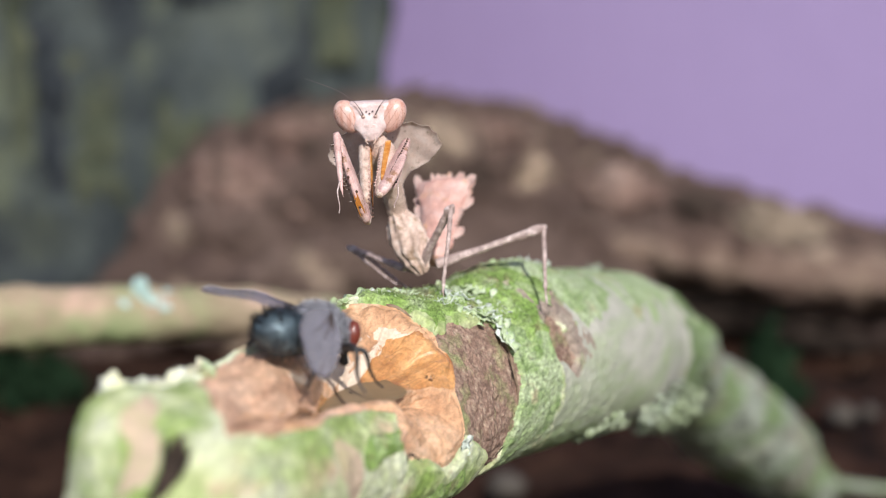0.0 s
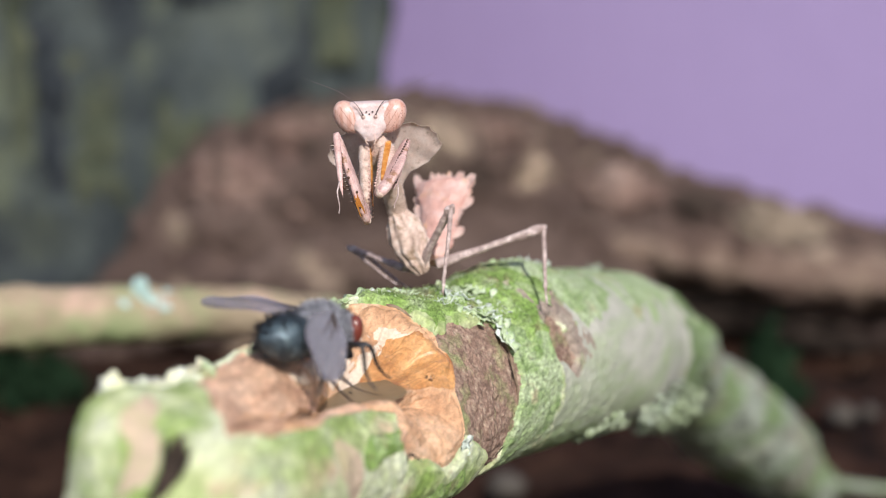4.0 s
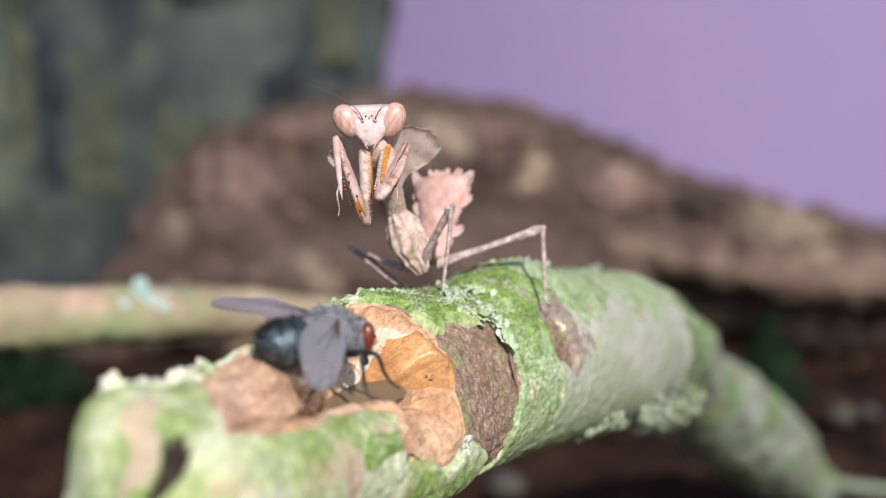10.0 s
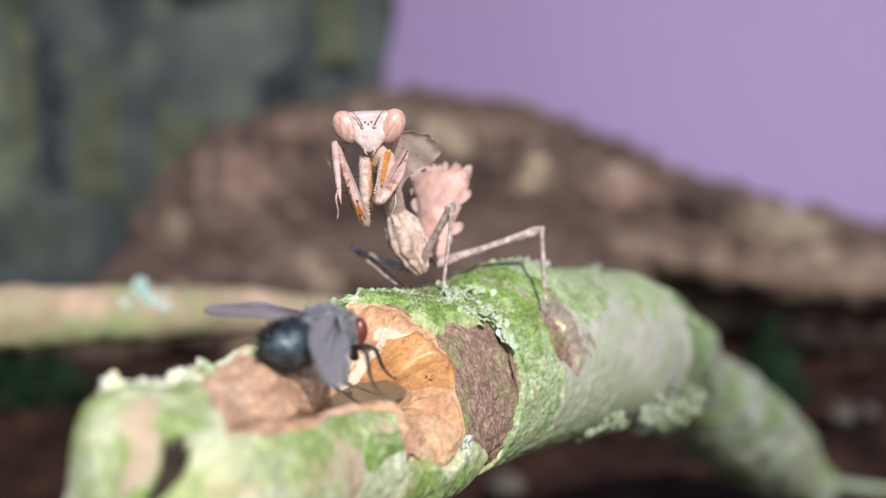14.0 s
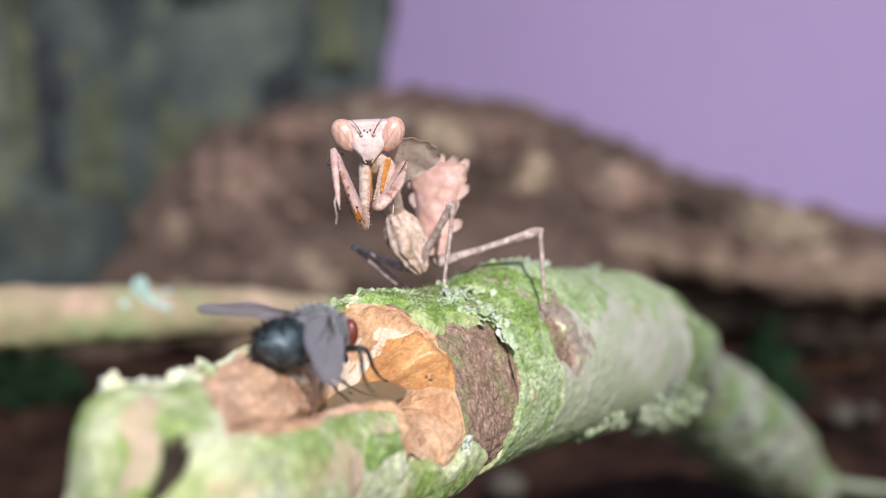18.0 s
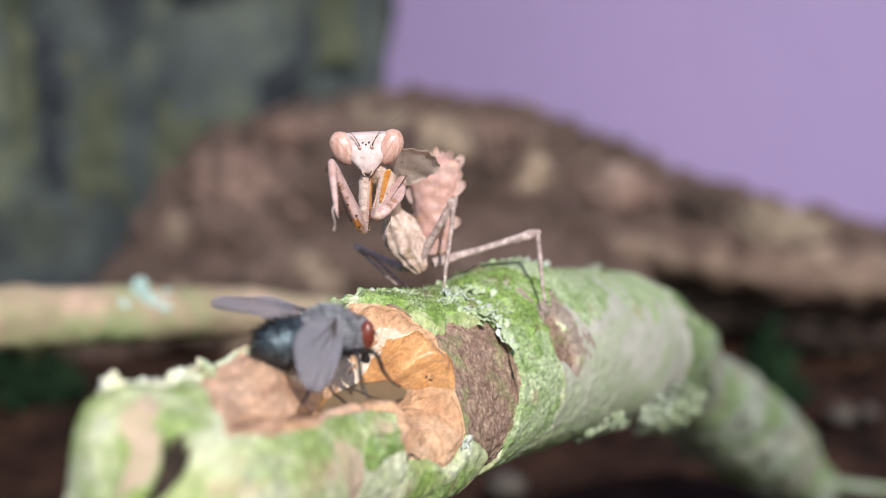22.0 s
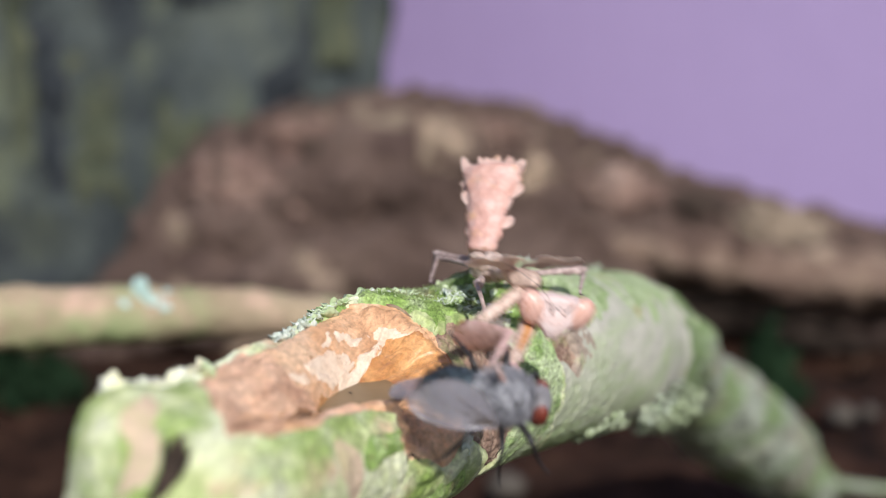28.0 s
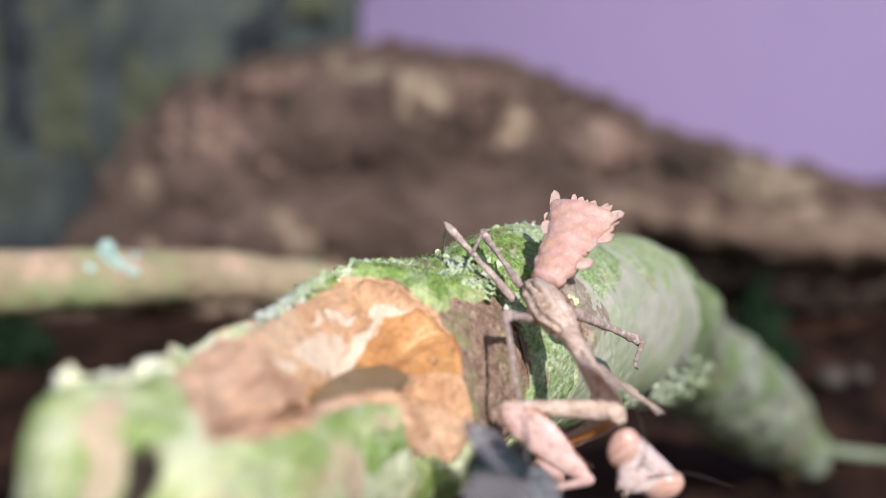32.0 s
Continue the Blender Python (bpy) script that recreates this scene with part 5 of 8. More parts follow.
def build_wing(s, size):
    """A clear smoky wing, x to its tip, in the x-y plane."""
    o = [(0, 0.25), (1.2, 0.6), (3.2, 0.8), (5.2, 0.6), (6.5, 0.0), (6.9, -0.7), (6.5, -1.8), (5.0, -2.8), (3.2, -3.0), (1.6, -2.4), (0.5, -1.1), (0, -0.25)]
    o = [(x * size, y * size) for x, y in o]
    me = plate("wing", [(x, y * s) for x, y in spline([*o, o[0]], 6)[:-1]], 0.05, 0.028, 0.10, (3.2, -0.7 * s))
    me.transform(Matrix.Rotation(radians(-90), 4, "X"))
    w = part("wing", me, WING, fly, "smoky translucent wing")
    for ex, ey in ((6.5, 0.0), (6.8, -0.8), (6.2, -1.8), (4.6, -2.6)):
        mid = (ex * 0.5, ey * 0.5 + 0.25)
        drop = lambda x, y: -0.028 * (x * x + 0.3 * y * y) * size * size - 0.02
        part("vein", wire("vein", [(0.1, 0, 0, 0.07), (mid[0] * size, s * mid[1] * size, drop(*mid), 0.045), (ex * size, s * ey * size, drop(ex, ey), 0.03)], 6, 5), VEIN, w)
    return w


wing_r, wing_l = build_wing(1, 0.84), build_wing(-1, 1.0)
fly.scale = (1.18, 1.18, 1.18)
for s_ in (-1, 1):
    for x_, kx, ky, fx, fy, kz in ((1.1, 2.2, 2.6, 3.9, 3.3, 0.1), (0.1, 0.2, 3.6, 0.6, 4.9, 0.5), (-0.9, -2.2, 3.0, -4.0, 4.0, 0.1)):
        hip = Vector((x_, s_ * 0.7, -1.2))
        rows_ = [(x_, s_ * 0.7, -1.2, 0.26), (x_ + (kx - x_) * 0.5, s_ * (0.7 + (ky - 0.7) * 0.5), -0.9 + kz * 0.5, 0.24), (kx, s_ * ky, -0.9 + kz, 0.17), (kx + (fx - kx) * 0.35, s_ * (ky + (fy - ky) * 0.35), -2.0, 0.13), (kx + (fx - kx) * 0.7, s_ * (ky + (fy - ky) * 0.7), -2.75, 0.08), (fx, s_ * fy, -3.05, 0.06)]
        leg_ = part("leg", wire("leg", [(a_ - hip.x, b_ - hip.y, c_ - hip.z, r_) for a_, b_, c_, r_ in rows_], 8, 7), FLY_LEG, fly, "jointed black bristly leg")
        leg_.location = hip * MM
        if s_ > 0 and x_ < -0.5:
            fly_hind_leg = leg_


def at(x, y, z, rx, ry, rz):
    return pose(x * MM, y * MM, z * MM, rx, ry, rz)


def motions():
    # the mantis stalks, strikes and bends down with its prey; its pieces are posed from its hips
    walk(mantis, [
        (0, at(-2.34, 140.55, 98.57, 0.0, -0.0, 0.0)), (6, at(-2.34, 140.55, 98.58, 0.0, -0.0, 0.0)), (9, at(-2.35, 140.55, 98.58, 0.0, -0.0, 0.0)),
        (9.5, at(-2.36, 140.55, 98.58, 0.0, -0.0, 0.0)), (10.5, at(-2.38, 140.55, 98.59, 0.0, -0.0, 0.0)), (11.5, at(-2.40, 140.55, 98.60, 0.0, -0.0, 0.0)),
        (14.5, at(-2.41, 140.55, 98.61, 0.0, -0.0, 0.0)), (16.5, at(-2.44, 140.56, 98.63, 0.0, -0.0, 0.0)), (19, at(-2.48, 140.56, 98.64, 0.0, -0.0, 0.0)),
        (20, at(-2.50, 140.56, 98.65, 0.0, -0.0, 0.0)), (20.5, at(-2.52, 140.56, 98.66, 0.0, -0.0, 0.0)), (21, at(-2.54, 140.56, 98.67, 0.0, -0.0, 0.0)),
        (22, at(-2.56, 140.57, 98.68, 0.0, -0.0, 0.0)), (23, at(-2.57, 140.57, 98.69, 0.0, -0.0, 0.0)), (24, at(-2.56, 140.57, 98.68, 0.0, -0.0, 0.0)),
        (25.5, at(-2.58, 140.57, 98.69, 0.0, -0.0, 0.0)), (26.4, at(-2.59, 140.57, 98.70, 0.0, -0.0, 0.0)), (26.65, at(-2.36, 140.14, 99.16, 0.0, -0.0, 0.0)),
        (26.85, at(-2.16, 139.72, 99.63, 0.0, -0.0, 0.0)), (27, at(-1.96, 139.29, 100.10, 0.0, -0.0, 0.0)), (27.2, at(-1.76, 138.87, 100.57, 0.0, -0.0, 0.0)),
        (27.5, at(-1.76, 138.87, 100.57, 0.0, -0.0, 0.0)), (27.65, at(-1.54, 138.82, 100.51, 0.0, -0.0, 0.0)), (27.8, at(-0.57, 138.59, 100.25, 0.0, -0.0, 0.0)),
        (27.9, at(1.20, 138.17, 99.78, 0.0, -0.0, 0.0)), (28, at(3.60, 137.60, 99.13, 0.0, -0.0, 0.0)), (28.15, at(4.94, 135.97, 98.53, 0.0, -0.0, 0.0)),
        (28.35, at(5.38, 135.43, 98.33, 0.0, -0.0, 0.0)), (28.6, at(5.38, 135.43, 98.33, 0.0, -0.0, 0.0)), (29, at(5.26, 135.61, 98.43, 0.0, -0.0, 0.0)),
        (29.5, at(5.66, 135.02, 98.12, 0.0, -0.0, 0.0)), (30, at(6.14, 134.31, 97.74, 0.0, -0.0, 0.0)), (30.5, at(6.89, 133.19, 97.15, 0.0, -0.0, 0.0)),
        (31, at(7.55, 132.08, 95.78, 0.0, -0.0, 0.0)), (31.5, at(7.46, 131.82, 95.70, 0.0, -0.0, 0.0)), (32, at(7.27, 131.20, 95.52, 0.0, -0.0, 0.0)),
    ])
    walk(mesothorax, [
        (0, at(0.00, 0.00, 0.00, -8.1, -21.7, 3.0)), (6, at(0.00, 0.00, 0.00, -8.2, -21.7, 3.0)), (9, at(0.00, 0.00, 0.00, -8.2, -21.8, 3.0)),
        (9.5, at(0.00, 0.00, 0.00, -8.2, -22.0, 3.1)), (10.5, at(0.00, 0.00, 0.00, -8.2, -22.4, 3.1)), (11.5, at(0.00, 0.00, 0.00, -8.2, -22.7, 3.2)),
        (14.5, at(0.00, 0.00, 0.00, -8.2, -23.0, 3.2)), (16.5, at(0.00, 0.00, 0.00, -8.2, -23.5, 3.3)), (19, at(0.00, 0.00, 0.00, -8.3, -24.2, 3.4)),
        (20, at(0.00, 0.00, 0.00, -8.3, -24.5, 3.5)), (20.5, at(0.00, 0.00, 0.00, -8.3, -24.9, 3.5)), (21, at(0.00, 0.00, 0.00, -8.3, -25.3, 3.6)),
        (22, at(0.00, 0.00, 0.00, -8.3, -25.6, 3.6)), (23, at(0.00, 0.00, 0.00, -8.3, -25.8, 3.6)), (24, at(0.00, 0.00, 0.00, -8.3, -25.6, 3.6)),
        (25.5, at(0.00, 0.00, 0.00, -8.3, -26.0, 3.7)), (26.4, at(0.00, 0.00, 0.00, -8.4, -26.2, 3.7)), (26.65, at(0.00, 0.00, 0.00, 23.3, -20.8, -8.1)),
        (26.85, at(0.00, 0.00, 0.00, 37.6, -14.3, -12.3)), (27, at(0.00, 0.00, 0.00, 47.6, -7.1, -14.5)), (27.2, at(0.00, 0.00, 0.00, 55.6, 0.5, -15.3)),
        (27.5, at(0.00, 0.00, 0.00, 55.6, 0.5, -15.3)), (27.65, at(0.00, 0.00, 0.00, 56.7, 0.9, -13.8)), (27.8, at(0.00, 0.00, 0.00, 61.9, 1.7, -7.3)),
        (27.9, at(0.00, 0.00, 0.00, 71.3, 1.6, 3.7)), (28, at(0.00, 0.00, 0.00, 84.1, 2.0, 17.2)), (28.15, at(0.00, 0.00, 0.00, 104.9, 18.9, 32.6)),
        (28.35, at(0.00, 0.00, 0.00, 113.4, 21.8, 42.0)), (28.6, at(0.00, 0.00, 0.00, 113.4, 21.8, 42.0)), (29, at(0.00, 0.00, 0.00, 113.3, 21.7, 42.0)),
        (29.5, at(0.00, 0.00, 0.00, 113.7, 22.1, 42.1)), (30, at(0.00, 0.00, 0.00, 114.3, 22.6, 42.3)), (30.5, at(0.00, 0.00, 0.00, 115.1, 23.4, 42.6)),
        (31, at(0.00, 0.00, 0.00, 116.8, 25.1, 43.3)), (31.5, at(0.00, 0.00, 0.00, 117.4, 25.6, 43.2)), (32, at(0.00, 0.00, 0.00, 118.6, 26.9, 43.1)),
    ])
    walk(prothorax, [
        (0, at(-2.12, 0.70, 5.24, 34.4, -7.9, -5.4)), (6, at(-2.13, 0.70, 5.24, 35.0, -7.8, -5.4)), (9, at(-2.14, 0.70, 5.24, 35.5, -7.7, -5.4)),
        (9.5, at(-2.15, 0.70, 5.23, 36.6, -7.5, -5.5)), (10.5, at(-2.19, 0.69, 5.22, 39.4, -6.9, -5.6)), (11.5, at(-2.22, 0.69, 5.20, 41.6, -6.4, -5.7)),
        (14.5, at(-2.24, 0.69, 5.19, 43.0, -6.1, -5.7)), (16.5, at(-2.29, 0.69, 5.17, 45.9, -5.5, -5.6)), (19, at(-2.36, 0.68, 5.14, 49.8, -4.7, -5.5)),
        (20, at(-2.39, 0.68, 5.13, 51.4, -4.4, -5.4)), (20.5, at(-2.42, 0.68, 5.12, 53.2, -4.0, -5.3)), (21, at(-2.46, 0.67, 5.10, 55.1, -3.6, -5.2)),
        (22, at(-2.48, 0.67, 5.09, 56.2, -3.4, -5.1)), (23, at(-2.50, 0.67, 5.08, 57.0, -3.3, -5.0)), (24, at(-2.49, 0.67, 5.08, 56.4, -3.4, -5.0)),
        (25.5, at(-2.52, 0.67, 5.07, 58.1, -3.1, -4.9)), (26.4, at(-2.54, 0.67, 5.06, 58.8, -2.9, -4.8)), (26.65, at(-2.16, -1.97, 4.89, 64.9, 0.2, -6.0)),
        (26.85, at(-1.83, -3.16, 4.38, 71.2, 4.4, -7.1)), (27, at(-1.51, -3.96, 3.81, 77.1, 9.4, -7.5)), (27.2, at(-1.21, -4.54, 3.22, 82.9, 14.9, -7.1)),
        (27.5, at(-1.21, -4.54, 3.22, 82.9, 14.9, -7.1)), (27.65, at(-1.09, -4.64, 3.13, 83.0, 14.6, -6.2)), (27.8, at(-0.56, -5.00, 2.68, 83.5, 13.0, -2.2)),
        (27.9, at(0.40, -5.38, 1.83, 84.4, 9.3, 5.2)), (28, at(1.70, -5.41, 0.59, 86.0, 3.2, 15.3)), (28.15, at(2.57, -4.90, -1.39, 93.5, 16.1, 17.4)),
        (28.35, at(2.87, -4.45, -2.11, 96.3, 21.4, 19.2)), (28.6, at(2.87, -4.45, -2.11, 96.3, 21.4, 19.2)), (29, at(2.88, -4.45, -2.10, 95.4, 20.7, 18.6)),
        (29.5, at(2.86, -4.45, -2.13, 98.4, 22.8, 20.7)), (30, at(2.83, -4.45, -2.17, 102.3, 25.1, 23.7)), (30.5, at(2.78, -4.45, -2.22, 108.9, 27.9, 29.3)),
        (31, at(2.69, -4.45, -2.33, 123.6, 29.0, 43.8)), (31.5, at(2.64, -4.47, -2.36, 124.4, 29.6, 43.8)), (32, at(2.52, -4.49, -2.44, 126.3, 31.1, 43.8)),
    ])
    walk(abdomen, [
        (0, at(1.32, 2.52, -0.02, -41.1, -7.8, -19.4)), (6, at(1.32, 2.54, -0.01, -40.6, -7.8, -19.4)), (9, at(1.33, 2.55, -0.01, -40.1, -7.7, -19.4)),
        (9.5, at(1.33, 2.57, 0.01, -39.0, -7.7, -19.4)), (10.5, at(1.36, 2.64, 0.06, -36.0, -7.5, -19.5)), (11.5, at(1.38, 2.69, 0.11, -33.3, -7.2, -19.5)),
        (14.5, at(1.39, 2.72, 0.14, -31.3, -6.9, -19.6)), (16.5, at(1.42, 2.80, 0.20, -26.6, -6.2, -19.7)), (19, at(1.46, 2.91, 0.28, -17.7, -4.3, -20.0)),
        (20, at(1.48, 2.96, 0.32, -9.6, -1.9, -20.4)), (20.5, at(1.50, 3.01, 0.36, -6.2, -1.4, -20.5)), (21, at(1.52, 3.07, 0.41, -5.8, -2.0, -20.4)),
        (22, at(1.53, 3.10, 0.44, -5.6, -2.4, -20.3)), (23, at(1.54, 3.13, 0.46, -5.4, -2.6, -20.3)), (24, at(1.53, 3.11, 0.44, -5.5, -2.5, -20.3)),
        (25.5, at(1.55, 3.16, 0.49, -5.2, -3.0, -20.2)), (26.4, at(1.56, 3.19, 0.50, -5.1, -3.2, -20.2)), (26.65, at(1.06, 2.98, 1.09, -5.8, -1.2, -20.5)),
        (26.85, at(0.58, 2.84, 1.72, -25.9, -7.2, -19.5)), (27, at(0.11, 2.70, 2.34, -34.5, -9.0, -19.2)), (27.2, at(-0.36, 2.55, 2.95, -41.2, -10.1, -19.0)),
        (27.5, at(-0.36, 2.55, 2.95, -41.2, -10.1, -19.0)), (27.65, at(-0.34, 2.50, 2.87, -41.0, -9.9, -19.1)), (27.8, at(-0.24, 2.26, 2.54, -40.2, -9.0, -19.2)),
        (27.9, at(-0.08, 1.81, 1.93, -38.5, -7.3, -19.5)), (28, at(0.14, 1.21, 1.11, -35.9, -5.2, -19.9)), (28.15, at(0.92, 1.04, 0.13, -42.1, 3.8, -21.3)),
        (28.35, at(1.18, 0.98, -0.19, -43.4, 7.2, -21.9)), (28.6, at(1.18, 0.98, -0.19, -43.4, 7.2, -21.9)), (29, at(1.16, 0.94, -0.20, -43.0, 7.0, -21.9)),
        (29.5, at(1.21, 1.08, -0.18, -44.4, 7.9, -22.0)), (30, at(1.28, 1.24, -0.16, -46.0, 9.1, -22.2)), (30.5, at(1.39, 1.50, -0.12, -48.4, 11.2, -22.6)),
        (31, at(1.61, 2.02, -0.07, -52.7, 16.1, -23.5)), (31.5, at(1.47, 1.88, 0.04, -54.3, 13.9, -23.6)), (32, at(1.16, 1.57, 0.30, -58.0, 8.9, -23.7)),
    ])
    walk(head, [
        (0, at(-4.49, -4.82, 15.14, -4.4, 2.0, -179.7)), (6, at(-4.49, -4.90, 15.08, -4.3, 2.0, -179.6)), (9, at(-4.49, -4.98, 15.03, -4.2, 2.0, -179.6)),
        (9.5, at(-4.48, -5.13, 14.91, -4.1, 2.0, -179.6)), (10.5, at(-4.48, -5.51, 14.61, -3.6, 2.1, -179.6)), (11.5, at(-4.47, -5.80, 14.35, -3.3, 2.1, -179.6)),
        (14.5, at(-4.47, -5.98, 14.18, -3.1, 2.2, -179.6)), (16.5, at(-4.47, -6.35, 13.82, -2.5, 2.2, -179.6)), (19, at(-4.47, -6.80, 13.30, -1.8, 2.3, -179.6)),
        (20, at(-4.47, -6.98, 13.08, -1.5, 2.4, -179.6)), (20.5, at(-4.47, -7.18, 12.82, -1.1, 2.4, -179.6)), (21, at(-4.47, -7.38, 12.53, -0.6, 2.5, -179.6)),
        (22, at(-4.47, -7.49, 12.36, -0.4, 2.5, -179.6)), (23, at(-4.47, -7.57, 12.24, -0.2, 2.5, -179.6)), (24, at(-4.47, -7.51, 12.33, -0.3, 2.5, -179.6)),
        (25.5, at(-4.47, -7.67, 12.07, 0.1, 2.6, -179.5)), (26.4, at(-4.47, -7.74, 11.95, 0.3, 2.6, -179.5)), (26.65, at(-3.19, -10.93, 10.41, -14.9, -8.5, 178.5)),
        (26.85, at(-2.01, -12.59, 8.46, -29.9, -19.7, 176.4)), (27, at(-0.86, -13.75, 6.47, -41.5, -30.2, 174.1)), (27.2, at(0.26, -14.60, 4.44, -48.3, -39.4, 171.7)),
        (27.5, at(0.26, -14.60, 4.44, -48.3, -39.4, 171.7)), (27.65, at(0.49, -14.73, 4.24, -47.3, -38.4, 172.6)), (27.8, at(1.54, -15.18, 3.30, -41.7, -33.8, 176.6)),
        (27.9, at(3.44, -15.66, 1.52, -27.9, -24.3, -176.7)), (28, at(6.11, -15.62, -1.04, -9.7, -11.0, -169.1)), (28.15, at(7.09, -15.06, -4.10, -17.2, -32.7, -175.0)),
        (28.35, at(7.48, -14.58, -5.24, -9.9, -40.4, -177.7)), (28.6, at(7.48, -14.58, -5.24, -9.9, -40.4, -177.7)), (29, at(7.49, -14.60, -5.07, -9.9, -40.1, -177.7)),
        (29.5, at(7.47, -14.53, -5.63, -10.0, -40.9, -177.7)), (30, at(7.45, -14.41, -6.32, -10.2, -41.9, -177.7)), (30.5, at(7.43, -14.13, -7.42, -10.6, -43.4, -177.7)),
        (31, at(7.46, -13.13, -9.75, -11.3, -46.7, -177.7)), (31.5, at(7.43, -13.21, -9.96, -11.3, -45.9, -178.0)), (32, at(7.36, -13.42, -10.43, -11.5, -43.9, -178.7)),
    ])
    walk(coxa_r, [
        (0, at(-5.07, -3.97, 12.27, 168.1, 37.8, 76.0)), (6, at(-5.06, -4.03, 12.21, 167.9, 38.4, 75.9)), (9, at(-5.05, -4.09, 12.16, 167.8, 39.0, 75.9)),
        (9.5, at(-5.03, -4.21, 12.05, 167.6, 40.1, 75.8)), (10.5, at(-4.99, -4.52, 11.74, 167.1, 43.1, 75.6)), (11.5, at(-4.95, -4.75, 11.50, 166.8, 45.4, 75.5)),
        (14.5, at(-4.93, -4.89, 11.33, 166.6, 46.9, 75.3)), (16.5, at(-4.88, -5.18, 10.97, 166.1, 49.9, 75.1)), (19, at(-4.82, -5.54, 10.47, 165.5, 53.8, 74.7)),
        (20, at(-4.79, -5.68, 10.24, 165.3, 55.4, 74.5)), (20.5, at(-4.76, -5.84, 9.99, 165.1, 57.2, 74.3)), (21, at(-4.72, -6.00, 9.71, 164.8, 59.1, 74.0)),
        (22, at(-4.70, -6.09, 9.54, 164.6, 60.3, 73.9)), (23, at(-4.69, -6.15, 9.42, 164.5, 61.0, 73.8)), (24, at(-4.70, -6.10, 9.51, 164.6, 60.4, 73.8)),
        (25.5, at(-4.67, -6.23, 9.25, 164.3, 62.1, 73.6)), (26.4, at(-4.65, -6.29, 9.14, 164.2, 62.8, 73.4)), (26.65, at(-4.16, -9.26, 8.15, -178.3, 67.9, 84.3)),
        (26.85, at(-3.72, -10.73, 6.70, -155.9, 70.7, 99.2)), (27, at(-3.32, -11.72, 5.22, -133.6, 70.0, 113.3)), (27.2, at(-2.94, -12.42, 3.73, -116.3, 66.3, 121.5)),
        (27.5, at(-2.94, -12.42, 3.73, -116.3, 66.3, 121.5)), (27.65, at(-2.69, -12.54, 3.60, -116.4, 65.5, 121.0)), (27.8, at(-1.55, -13.01, 3.03, -116.4, 61.0, 119.7)),
        (27.9, at(0.50, -13.49, 1.94, -113.7, 46.6, 121.1)), (28, at(3.30, -13.43, 0.32, -111.8, -1.5, 131.9)), (28.15, at(4.57, -12.81, -2.04, -125.7, -63.0, 126.0)),
        (28.35, at(5.02, -12.30, -2.90, -119.1, -68.4, 119.4)), (28.6, at(5.02, -12.30, -2.90, -119.1, -68.4, 119.4)), (29, at(4.99, -12.32, -2.77, -119.6, -67.9, 119.9)),
        (29.5, at(5.07, -12.27, -3.18, -118.0, -69.4, 118.1)), (30, at(5.15, -12.18, -3.69, -115.6, -71.3, 115.5)), (30.5, at(5.30, -11.98, -4.50, -110.7, -73.9, 110.1)),
        (31, at(5.65, -11.22, -6.21, -95.5, -77.9, 93.5)), (31.5, at(5.55, -11.27, -6.35, -92.3, -77.8, 89.7)), (32, at(5.32, -11.37, -6.70, -85.0, -77.4, 81.2)),
    ])
